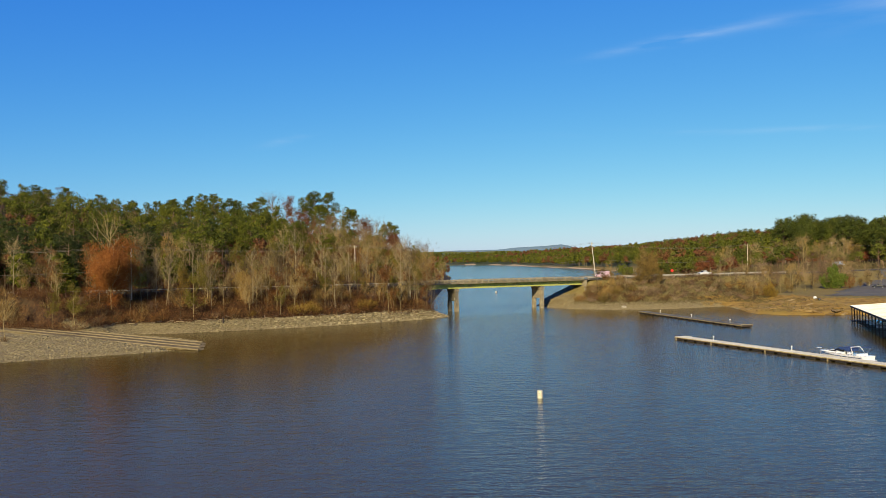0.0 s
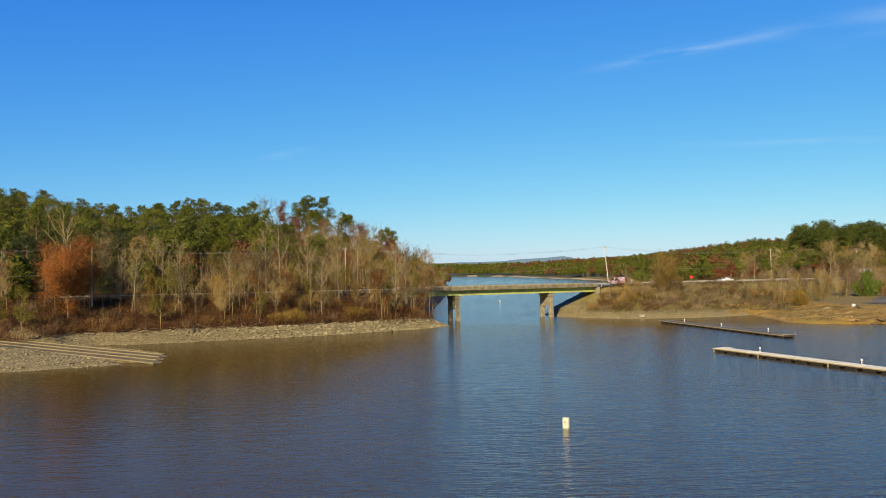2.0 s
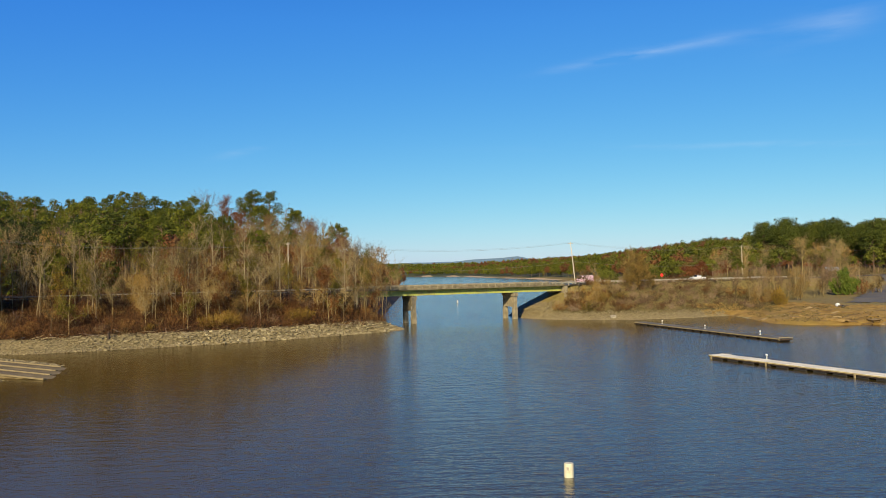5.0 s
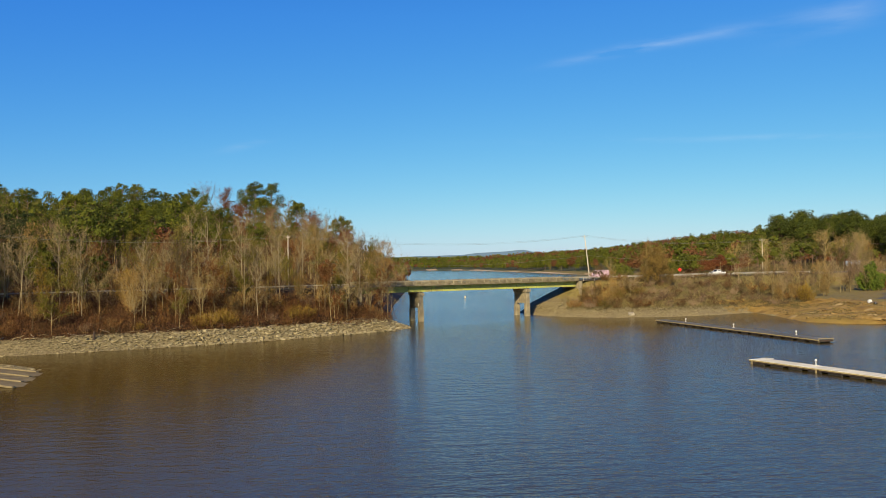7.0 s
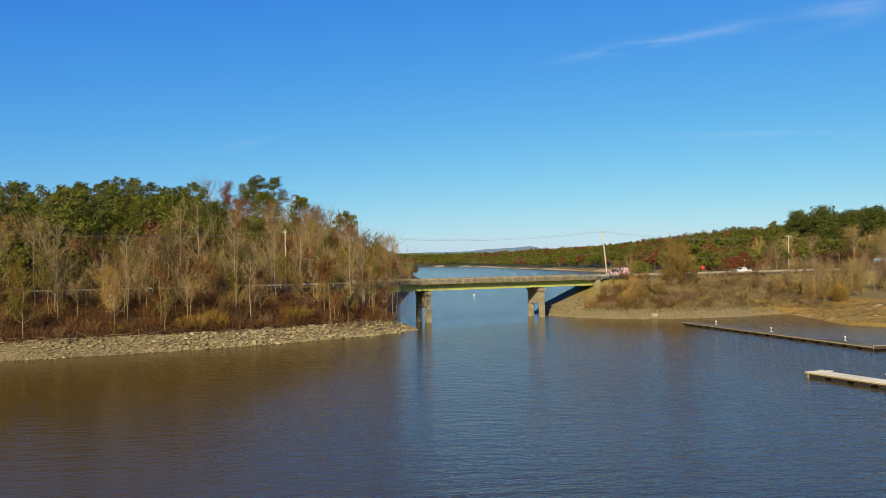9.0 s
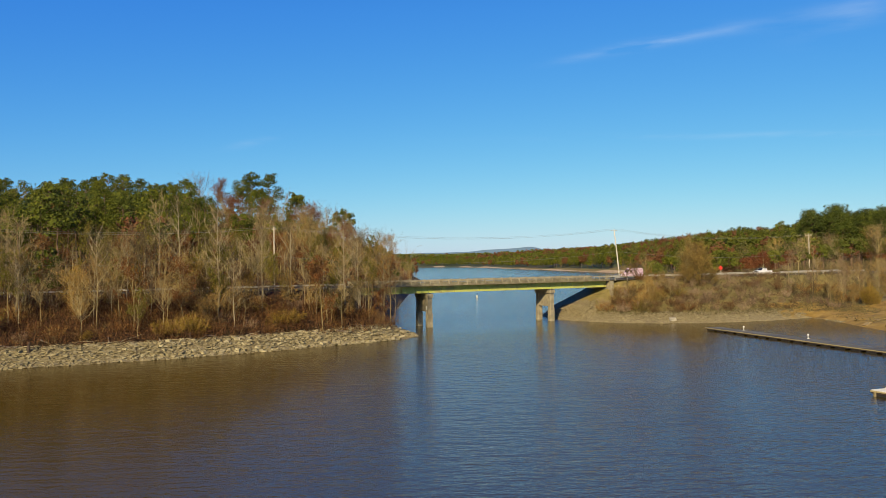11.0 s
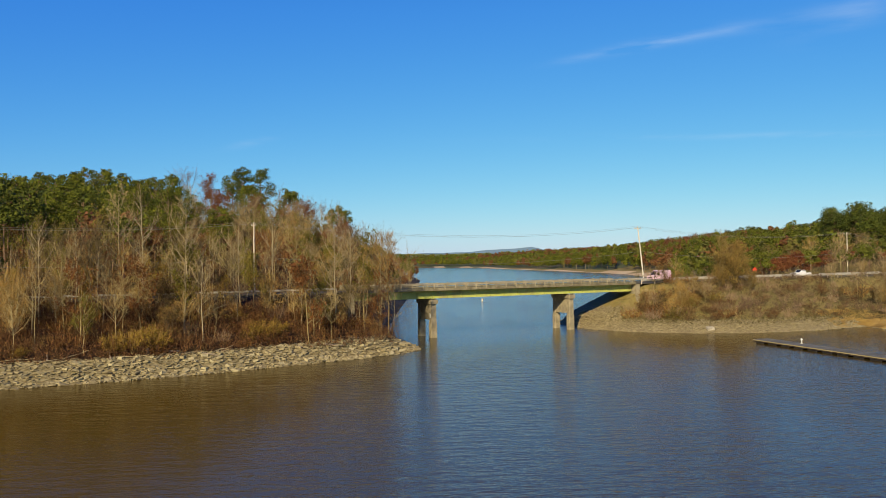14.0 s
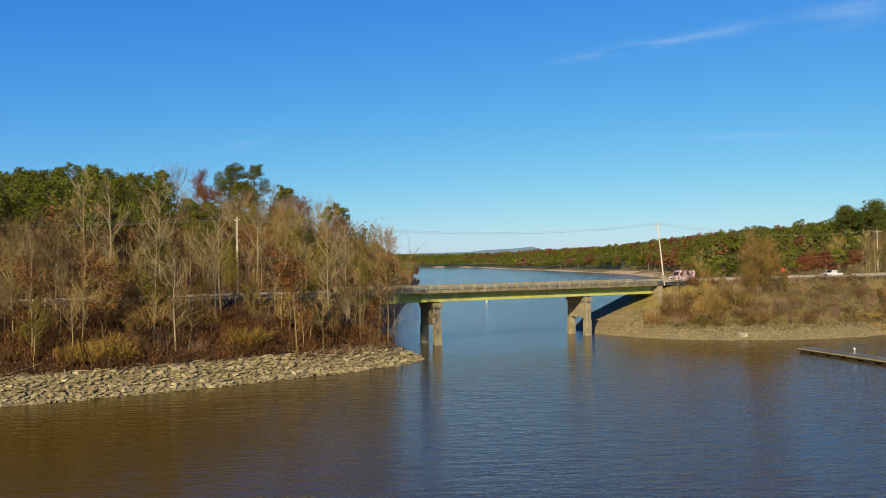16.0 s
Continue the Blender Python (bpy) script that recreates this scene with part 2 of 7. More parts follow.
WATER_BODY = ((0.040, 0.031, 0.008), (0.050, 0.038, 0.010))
# browner body colour that paints out the sky reflection near the banks
LEE_SKYLESS_BODY = (0.066, 0.041, 0.005)
WAVES = ((0.3, 1.0, 0.85, 0.15), (0.40, 1.0, 2.4, 0.085), (0.5, 1.0, 6.5, 0.032))    # squeeze across and along, waves to a metre, height
M = {
    "litter": material("leaf_litter", [(0.0146, 0.0066, 0.0022), (0.0511, 0.0248, 0.0073), (0.102, 0.0548, 0.0161)], scale=0.9, bump=0.5, bump_scale=4, dirt=(0.0438, 0.0328, 0.0109), dirt_scale=0.12),
    "grass": material("dry_grass", [(0.11, 0.085, 0.026), (0.20, 0.155, 0.05), (0.13, 0.115, 0.032)], scale=0.7, bump=0.4, bump_scale=5, dirt=(0.19, 0.14, 0.045), dirt_scale=0.09),
    "gravel": material("shore_gravel", [(0.085, 0.064, 0.03), (0.18, 0.144, 0.07), (0.28, 0.235, 0.125)], scale=2.2, bump=0.8, bump_scale=3),
    "mud": material("red_brown_mud", [(0.13, 0.075, 0.013), (0.27, 0.165, 0.03), (0.36, 0.235, 0.055)], scale=0.35, bump=0.9, bump_scale=1.2, dirt=(0.248, 0.175, 0.0365), dirt_scale=0.07),
    "beach": material("pale_far_beach", [(0.36, 0.25, 0.14), (0.50, 0.39, 0.26)], scale=0.02),
    "bed": material("lake_bed", [(0.073, 0.0438, 0.0219), (0.117, 0.073, 0.0365)], scale=0.5),
    "asphalt": material("asphalt", [(0.0803, 0.0788, 0.073), (0.117, 0.113, 0.102)], scale=1.5, bump=0.2, dirt=(0.139, 0.124, 0.0949), dirt_scale=0.15),
    "road": material("worn_asphalt", [(0.0548, 0.0496, 0.038), (0.0839, 0.0745, 0.0584)], scale=1.2, bump=0.2),
    "concrete": material("weathered_concrete", [(0.197, 0.164, 0.0985), (0.277, 0.237, 0.15), (0.336, 0.292, 0.194)], scale=0.9, bump=0.25, dirt=(0.19, 0.161, 0.117), dirt_scale=0.5),
    "rail_concrete": material("stained_concrete", [(0.11, 0.095, 0.055), (0.19, 0.165, 0.10), (0.25, 0.22, 0.14)], scale=0.9, bump=0.25, dirt=(0.10, 0.085, 0.05), dirt_scale=0.5),
    "ramp": material("ramp_concrete", [(0.14, 0.108, 0.05), (0.22, 0.172, 0.085)], scale=0.7, bump=0.3, dirt=(0.0949, 0.0657, 0.0328), dirt_scale=0.2),
    "ramp_edge": material("ramp_kerb", [(0.17, 0.135, 0.07), (0.25, 0.20, 0.11)], scale=0.9, bump=0.3),
    "steel": material("yellow_green_steel_paint", [(0.336, 0.365, 0.073), (0.409, 0.423, 0.117)], rough=0.5, scale=0.6, dirt=(0.248, 0.219, 0.0876), dirt_scale=0.35),
    "bearing": material("dark_steel", [(0.0438, 0.0438, 0.0401), (0.073, 0.0657, 0.0584)], rough=0.5),
    "galv": material("galvanised_steel", [(0.292, 0.274, 0.226), (0.394, 0.372, 0.314)], rough=0.6, scale=2),
    "pole": material("weathered_pole_wood", [(0.42, 0.36, 0.26), (0.52, 0.46, 0.36)], scale=3, stretch=(1, 1, 0.1), per_object=0.25),
    "pole_pale": material("bleached_pole_wood", [(0.438, 0.394, 0.321), (0.619, 0.568, 0.473)], scale=3, stretch=(1, 1, 0.1)),
    "wire": material("power_cable", [(0.219, 0.204, 0.175), (0.263, 0.248, 0.219)], rough=0.5),
    "porcelain": material("insulator", [(0.219, 0.219, 0.219), (0.329, 0.329, 0.321)], rough=0.3),
    "deck_pale": material("pale_dock_planks", [(0.58, 0.55, 0.44), (0.72, 0.69, 0.57)], scale=1.2, per_object=0.5, bump=0.2, bump_scale=10),
    "deck_grey": material("grey_dock_planks", [(0.073, 0.073, 0.0657), (0.146, 0.142, 0.124)], scale=1.2, per_object=0.5, bump=0.2, bump_scale=10),
    "dock_side": material("dock_fascia_timber", [(0.307, 0.241, 0.11), (0.394, 0.321, 0.161)], scale=1.5, bump=0.2),
    "dock_float": material("black_floats", [(0.0182, 0.0182, 0.0182), (0.0365, 0.0328, 0.0292)], rough=0.6),
    "buoy_cream": material("weathered_cream_plastic", [(0.56, 0.52, 0.36), (0.66, 0.63, 0.47)], rough=0.5, scale=3, dirt=(0.36, 0.31, 0.18), dirt_scale=1.8),
    "white": material("white_paint", [(0.619, 0.619, 0.602), (0.705, 0.705, 0.688)], rough=0.4, scale=2, dirt=(0.438, 0.423, 0.38), dirt_scale=1.5),
    "gelcoat": material("white_gelcoat", [(0.671, 0.679, 0.688), (0.722, 0.731, 0.74)], rough=0.2, coat=0.5),
    "navy": material("navy_canvas", [(0.0146, 0.0365, 0.117), (0.0292, 0.0584, 0.175)], rough=0.8),
    "glass": material("tinted_glass", [(0.0109, 0.0146, 0.0182), (0.0219, 0.0256, 0.0292)], rough=0.06, coat=0.6),
    "roof_metal": material("pale_metal_roof", [(0.568, 0.542, 0.482), (0.671, 0.645, 0.585)], rough=0.45, scale=0.5, dirt=(0.38, 0.329, 0.263), dirt_scale=0.3),
    "dark_timber": material("dark_timber", [(0.0365, 0.0256, 0.0182), (0.073, 0.0511, 0.0365)], scale=2),
    "pink": material("pink_vehicle_paint", [(0.68, 0.47, 0.57), (0.73, 0.53, 0.63)], rough=0.3, coat=0.5),
    "truck_white": material("white_vehicle_paint", [(0.645, 0.645, 0.645), (0.705, 0.705, 0.705)], rough=0.3, coat=0.5),
    "car_dark": material("black_vehicle_paint", [(0.0088, 0.0088, 0.0102), (0.0146, 0.0146, 0.0161)], rough=0.25, coat=0.5),
    "tyre": material("tyre_rubber", [(0.0109, 0.0109, 0.0109), (0.0219, 0.0219, 0.0219)]),
    "rim": material("alloy_rim", [(0.365, 0.365, 0.365), (0.438, 0.438, 0.438)], rough=0.3, metal=0.8),
    "chrome": material("chrome", [(0.602, 0.602, 0.602), (0.688, 0.688, 0.688)], rough=0.1, metal=1.0),
    "lamp_red": material("red_lens", [(0.292, 0.0073, 0.0073), (0.365, 0.0146, 0.0146)], rough=0.2),
    "lamp_clear": material("clear_lens", [(0.602, 0.602, 0.585), (0.688, 0.688, 0.671)], rough=0.1),
    "sign_red": material("red_sign_face", [(0.645, 0.0258, 0.0172), (0.731, 0.043, 0.0258)], rough=0.5),
    "stone": material("riprap_limestone", [(0.11, 0.085, 0.042), (0.26, 0.215, 0.115), (0.42, 0.365, 0.215)], scale=1.5, per_object=0.6, per_island=0.6, bump=0.5, bump_scale=6, stops=(0.15, 0.85)),
    "mud_rock": material("ochre_ledge_rock", [(0.131, 0.0803, 0.0219), (0.234, 0.153, 0.0511), (0.35, 0.256, 0.11)], scale=1.2, per_object=0.4, bump=0.5, bump_scale=5),
    "bark": material("grey_brown_bark", [(0.085, 0.06, 0.026), (0.20, 0.15, 0.062), (0.33, 0.26, 0.118)], scale=2, per_object=0.7, stretch=(1, 1, 0.3)),
    "bark_pale": material("pale_sycamore_bark", [(0.21, 0.165, 0.092), (0.33, 0.27, 0.16)], scale=2, per_object=0.5, stretch=(1, 1, 0.3)),
    "bark_pine": material("pine_bark", [(0.146, 0.0876, 0.0548), (0.241, 0.161, 0.102)], scale=2, per_object=0.5, stretch=(1, 1, 0.3)),
    "twig": material("bare_twigs", [(0.016, 0.008, 0.003), (0.215, 0.120, 0.030), (0.41, 0.255, 0.065)], scale=0.15, per_object=0.6, per_island=0.5),
    "twig_grey": material("grey_twigs", [(0.028, 0.018, 0.008), (0.20, 0.142, 0.055), (0.39, 0.295, 0.125)], scale=0.15, per_object=0.6, per_island=0.5),
    "twig_mauve": material("mauve_grey_twigs", [(0.045, 0.025, 0.017), (0.195, 0.118, 0.072), (0.36, 0.255, 0.17)], scale=0.15, per_object=0.5, per_island=0.5),
    "brush": material("brown_brush", [(0.014, 0.006, 0.003), (0.072, 0.029, 0.011), (0.165, 0.076, 0.025), (0.155, 0.093, 0.023)], scale=0.16, per_island=0.45, stops=(0.2, 0.8), translucent=0.15),
    "brush_tan": material("tan_brush", [(0.036, 0.023, 0.009), (0.105, 0.078, 0.030), (0.18, 0.145, 0.060), (0.115, 0.108, 0.033)], scale=0.13, per_island=0.45, stops=(0.2, 0.8), translucent=0.15),
    "needle": material("pine_needles", [(0.012, 0.018, 0.001), (0.072, 0.088, 0.004), (0.195, 0.195, 0.010)], scale=0.25, per_object=0.45, per_island=0.55, stops=(0.1, 0.9), translucent=0.2),
    "leaf_rust": material("rust_leaves", [(0.08, 0.032, 0.010), (0.17, 0.066, 0.017), (0.25, 0.11, 0.028)], scale=0.4, per_object=0.4, per_island=0.5, stops=(0.1, 0.9), translucent=0.25),
    "leaf_orange": material("orange_leaves", [(0.15, 0.05, 0.010), (0.27, 0.095, 0.016), (0.36, 0.15, 0.028)], scale=0.4, per_island=0.6, stops=(0.1, 0.9), translucent=0.25),
    "leaf_yellow": material("yellow_green_leaves", [(0.13, 0.085, 0.010), (0.25, 0.165, 0.016), (0.34, 0.225, 0.026)], scale=0.4, per_object=0.4, per_island=0.5, stops=(0.1, 0.9), translucent=0.25),
    "leaf_olive": material("olive_leaves", [(0.0803, 0.0766, 0.0088), (0.153, 0.135, 0.0146), (0.219, 0.168, 0.0256)], scale=0.4, per_object=0.5, per_island=0.5, stops=(0.1, 0.9), translucent=0.25),
    "leaf_green": material("green_leaves", [(0.0438, 0.0693, 0.0073), (0.0949, 0.139, 0.0146), (0.146, 0.19, 0.0219)], scale=0.4, per_object=0.3, per_island=0.6, stops=(0.1, 0.9), translucent=0.25),
    "leaf_olive_green": material("yellow_green_needles", [(0.03, 0.04, 0.004), (0.10, 0.115, 0.01), (0.19, 0.185, 0.02)], scale=0.4, per_object=0.5, per_island=0.5, stops=(0.1, 0.9), translucent=0.25),
    "leaf_brown": material("olive_brown_leaves", [(0.11, 0.075, 0.014), (0.20, 0.145, 0.028), (0.28, 0.21, 0.045)], scale=0.4, per_object=0.4, per_island=0.5, stops=(0.1, 0.9), translucent=0.2),
    "needle_dark": material("dark_pine_needles", [(0.009, 0.016, 0.001), (0.055, 0.074, 0.005), (0.15, 0.162, 0.012)], scale=0.25, per_object=0.3, per_island=0.55, stops=(0.1, 0.9), translucent=0.15),
    # darker copy of the pine needles, with the slope's shade in the colour
    "needle_shaded": material("shaded_pine_needles", [(0.006, 0.012, 0.002), (0.030, 0.046, 0.006), (0.095, 0.11, 0.013)], scale=0.25, per_object=0.4, per_island=0.5, stops=(0.1, 0.9), translucent=0.1),
    "leaf_red": material("red_leaves", [(0.08, 0.024, 0.009), (0.165, 0.052, 0.016), (0.21, 0.088, 0.026)], scale=0.4, per_object=0.5, per_island=0.5, stops=(0.1, 0.9), translucent=0.2),
    "far_trunk": material("far_trunks", [(0.117, 0.0803, 0.0548), (0.219, 0.168, 0.117)], scale=0.1, per_island=0.6),
    # aerial haze is painted into this blue-grey base colour
    "haze_hill": material("distant_hazy_hill", [(0.0876, 0.146, 0.226), (0.106, 0.172, 0.256)], scale=0.002),
    "far_land": material("distant_wooded_land", [(0.0438, 0.0693, 0.0328), (0.073, 0.0912, 0.0401), (0.102, 0.0876, 0.0438)], scale=0.01),
    "house_wall": material("pale_siding", [(0.402, 0.402, 0.402), (0.568, 0.568, 0.559)], scale=1),
    "blue_roof": material("blue_grey_metal_roof", [(0.204, 0.277, 0.365), (0.263, 0.343, 0.438)], rough=0.4, scale=0.5),
    "pale_rock": material("pale_boulder", [(0.307, 0.27, 0.197), (0.423, 0.38, 0.292)], scale=2, bump=0.4),
    "log": material("driftwood", [(0.175, 0.139, 0.102), (0.277, 0.226, 0.175)], scale=2),
}

# water: murky brown body under a rippled, reflecting surface
mw = bpy.data.materials.new("murky_lake_water")
mw.use_nodes = True
_n, _l = mw.node_tree.nodes, mw.node_tree.links
_b = _n["Principled BSDF"]
_b.inputs["Roughness"].default_value = 0.10
_b.inputs["IOR"].default_value = 1.33
_geo = _n.new("ShaderNodeNewGeometry")
_c = _n.new("ShaderNodeTexNoise")
_c.inputs["Scale"].default_value = 0.02
_c.inputs["Detail"].default_value = 4
_r = _n.new("ShaderNodeValToRGB")
_r.color_ramp.elements[0].position, _r.color_ramp.elements[1].position = 0.35, 0.65
_r.color_ramp.elements[0].color = (*WATER_BODY[0], 1)
_r.color_ramp.elements[1].color = (*WATER_BODY[1], 1)
_l.new(_geo.outputs["Position"], _c.inputs["Vector"])
_l.new(_c.outputs["Fac"], _r.inputs["Fac"])


def _node(kind, value, lo, hi, a=0.0, b=1.0):
    """A smooth step of value from lo to hi, giving a to b; or a plain sum or product."""
    k = _n.new("ShaderNodeMapRange" if kind == "STEP" else "ShaderNodeMath")
    if kind == "STEP":
        k.interpolation_type = "SMOOTHSTEP"
        for name, v in (("From Min", lo), ("From Max", hi), ("To Min", a), ("To Max", b)):
            k.inputs[name].default_value = v
        _l.new(value, k.inputs["Value"])
    else:
        k.operation = kind
        _l.new(value, k.inputs[0])
        for at, v in ((1, lo), (2, hi)):
            if isinstance(v, float):
                k.inputs[at].default_value = v
            elif v is not None:
                _l.new(v, k.inputs[at])
    return k.outputs[0]


# the wind comes down the narrows and leaves calm water behind both banks; the missing sky reflection there is painted
# as brown, low-gloss water
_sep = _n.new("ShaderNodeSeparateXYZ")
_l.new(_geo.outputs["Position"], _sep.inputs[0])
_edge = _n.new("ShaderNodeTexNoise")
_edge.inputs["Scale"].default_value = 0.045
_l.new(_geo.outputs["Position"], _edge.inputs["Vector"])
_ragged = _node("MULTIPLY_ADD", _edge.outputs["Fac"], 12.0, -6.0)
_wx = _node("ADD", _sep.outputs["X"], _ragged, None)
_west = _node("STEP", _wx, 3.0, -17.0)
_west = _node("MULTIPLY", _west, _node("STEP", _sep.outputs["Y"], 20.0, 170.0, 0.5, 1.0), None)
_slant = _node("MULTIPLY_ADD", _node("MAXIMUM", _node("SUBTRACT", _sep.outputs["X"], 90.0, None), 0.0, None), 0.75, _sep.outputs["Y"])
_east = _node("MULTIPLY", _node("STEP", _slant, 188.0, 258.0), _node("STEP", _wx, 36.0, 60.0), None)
_lee_skyless = _node("MULTIPLY", _node("MAXIMUM", _west, _east, None), _node("STEP", _sep.outputs["Y"], 292.0, 262.0), None)
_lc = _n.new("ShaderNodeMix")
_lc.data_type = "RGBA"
_lc.inputs[7].default_value = (*LEE_SKYLESS_BODY, 1)
_l.new(_lee_skyless, _lc.inputs[0])
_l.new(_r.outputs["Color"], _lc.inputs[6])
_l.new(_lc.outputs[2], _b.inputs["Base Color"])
# gloss turned down by the same mask, to drop the reflected sky
_l.new(_node("STEP", _lee_skyless, 0.0, 1.0, 0.85, 0.10), _b.inputs["Specular IOR Level"])
# gusts: stretches of rougher and calmer water
_gm = _n.new("ShaderNodeMapping")
_gm.inputs["Scale"].default_value = (1.0, 0.45, 1)
_gm.inputs["Rotation"].default_value = (0, 0, radians(12))
_gz = _n.new("ShaderNodeTexNoise")
_gz.inputs["Scale"].default_value = 0.035
_gz.inputs["Detail"].default_value = 3
_gust = _n.new("ShaderNodeMapRange")
_gust.inputs["From Min"].default_value, _gust.inputs["From Max"].default_value = 0.35, 0.65
_gust.inputs["To Min"].default_value, _gust.inputs["To Max"].default_value = 0.7, 1.0
_l.new(_geo.outputs["Position"], _gm.inputs["Vector"])
_l.new(_gm.outputs["Vector"], _gz.inputs["Vector"])
_l.new(_gz.outputs["Fac"], _gust.inputs["Value"])
_force = _node("MULTIPLY", _gust.outputs[0], _node("STEP", _lee_skyless, 0.0, 1.0, 1.0, 0.4), None)
_prev = None
for _sx, _sy, _sc, _d in WAVES:
    _mp = _n.new("ShaderNodeMapping")
    _mp.inputs["Scale"].default_value = (_sx, _sy, 1)
    _mp.inputs["Rotation"].default_value = (0, 0, radians(-4))
    _w = _n.new("ShaderNodeTexNoise")
    _w.inputs["Scale"].default_value = _sc
    _w.inputs["Detail"].default_value = 2
    _bp = _n.new("ShaderNodeBump")
    _bp.inputs["Distance"].default_value = _d
    _l.new(_force, _bp.inputs["Strength"])
    _l.new(_geo.outputs["Position"], _mp.inputs["Vector"])
    _l.new(_mp.outputs["Vector"], _w.inputs["Vector"])
    _l.new(_w.outputs["Fac"], _bp.inputs["Height"])
    if _prev:
        _l.new(_prev.outputs["Normal"], _bp.inputs["Normal"])
    _prev = _bp
_l.new(_prev.outputs["Normal"], _b.inputs["Normal"])
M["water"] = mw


# ---- mesh tools ----
class Geo:
    """Gathers points and faces of one mesh."""

    def __init__(self):
        self.v, self.f = [], []

    def add(self, verts, faces):
        k = len(self.v)
        self.v.extend(verts)
        self.f.extend([tuple(i + k for i in f) for f in faces])
        return self

    def box(self, c, size, rz=0.0, chamfer=0.0, rx=0.0, ry=0.0):
        """A box, with its upright edges chamfered where asked."""
        hx, hy, hz = (s / 2 for s in size)
        if chamfer:
            k = min(chamfer, hx * 0.9, hy * 0.9)
            ring = [(hx - k, -hy), (hx, -hy + k), (hx, hy - k), (hx - k, hy), (-hx + k, hy), (-hx, hy - k), (-hx, -hy + k), (-hx + k, -hy)]
        else:
            ring = [(hx, -hy), (hx, hy), (-hx, hy), (-hx, -hy)]
        n = len(ring)
        rot = Euler((rx, ry, rz)).to_matrix()
        vs = [tuple(rot @ Vector((x, y, z)) + Vector(c)) for z in (-hz, hz) for x, y in ring]
        fs = [tuple(range(n - 1, -1, -1)), tuple(range(n, 2 * n))]
        fs += [(i, (i + 1) % n, n + (i + 1) % n, n + i) for i in range(n)]
        return self.add(vs, fs)

    def tube(self, pts, radii, sides=6, caps=True):
        pts = [Vector(p) for p in pts]
        n = len(pts)
        vs, fs = [], []
        for i, p in enumerate(pts):
            d = (pts[min(i + 1, n - 1)] - pts[max(i - 1, 0)]).normalized()
            a = d.cross(Vector((0, 0, 1)) if abs(d.z) < 0.9 else Vector((1, 0, 0))).normalized()
            b = d.cross(a)
            for k in range(sides):
                w = 2 * math.pi * k / sides
                vs.append(tuple(p + (a * math.cos(w) + b * math.sin(w)) * radii[i]))
        for i in range(n - 1):
            for k in range(sides):
                k2 = (k + 1) % sides
                fs.append((i * sides + k, (i + 1) * sides + k, (i + 1) * sides + k2, i * sides + k2))
        if caps:
            fs.append(tuple(range(sides)))
            fs.append(tuple(range(n * sides - 1, (n - 1) * sides - 1, -1)))
        return self.add(vs, fs)

    def tris(self, arr):
        """Loose triangles from an array of shape (n, 3, 3)."""
        k = len(self.v)
        self.v.extend(map(tuple, arr.reshape(-1, 3).tolist()))
        self.f.extend([(k + 3 * i, k + 3 * i + 1, k + 3 * i + 2) for i in range(len(arr))])
        return self

    def profile(self, outline, a, b, frame_m):
        """An outline (x, z) pushed out from y = a to y = b, then set by frame_m."""
        n = len(outline)
        vs = [tuple(frame_m @ Vector((x, y, z))) for y in (a, b) for x, z in outline]
        fs = [tuple(range(n)), tuple(range(2 * n - 1, n - 1, -1))]
        fs += [(i, n + i, n + (i + 1) % n, (i + 1) % n) for i in range(n)]
        return self.add(vs, fs)

    def mesh(self, name, mat, smooth=False):
        me = bpy.data.meshes.new(name)
        me.from_pydata(self.v, [], self.f)
        for m in mat if isinstance(mat, (list, tuple)) else [mat]:
            me.materials.append(M[m] if isinstance(m, str) else m)
        if smooth:
            me.polygons.foreach_set("use_smooth", [True] * len(me.polygons))
        me.update()
        return me


def part(name, geo, mat=None, parent=None, label="", smooth=False):
    ob = new(name, geo.mesh(name, mat, smooth) if isinstance(geo, Geo) else geo)
    if parent:
        ob.parent = parent
    if label:
        ob["label"] = label
    return ob


def thing(name, m, label, category, group="", kind=""):
    e = new(name)
    e.empty_display_size = 0.2
    e.matrix_world = m
    return tagged(e, label, category, group, kind)


# ---- the road's line, the shores and the shape of the land ----
ROAD_P, ROAD_A = Vector((11.7, 266.7)), radians(22.8)
RU, RN = Vector((math.cos(ROAD_A), math.sin(ROAD_A))), Vector((-math.sin(ROAD_A), math.cos(ROAD_A)))
S_L, S_R = -17.0, 50.0     # ends of the bridge along the road


def rd(s, o, z):
    """A place by the bridge: s metres along it from its first pier, o metres beyond its near columns."""
    p = ROAD_P + RU * s + RN * o
    return Vector((p.x, p.y, z))


ROAD_M = Matrix.Translation((ROAD_P.x, ROAD_P.y, 0)) @ Matrix.Rotation(ROAD_A, 4, "Z")

# centre line of the road
ROAD = [(-330, 232), (-240, 226), (-170, 225), (-125, 227), (-90, 233), (-60, 243.5)] + \
       [tuple(rd(s, 3.2, 0).xy) for s in (-45, 0, 40, 90, 125)] + [(162, 336), (205, 366), (260, 410), (340, 470)]
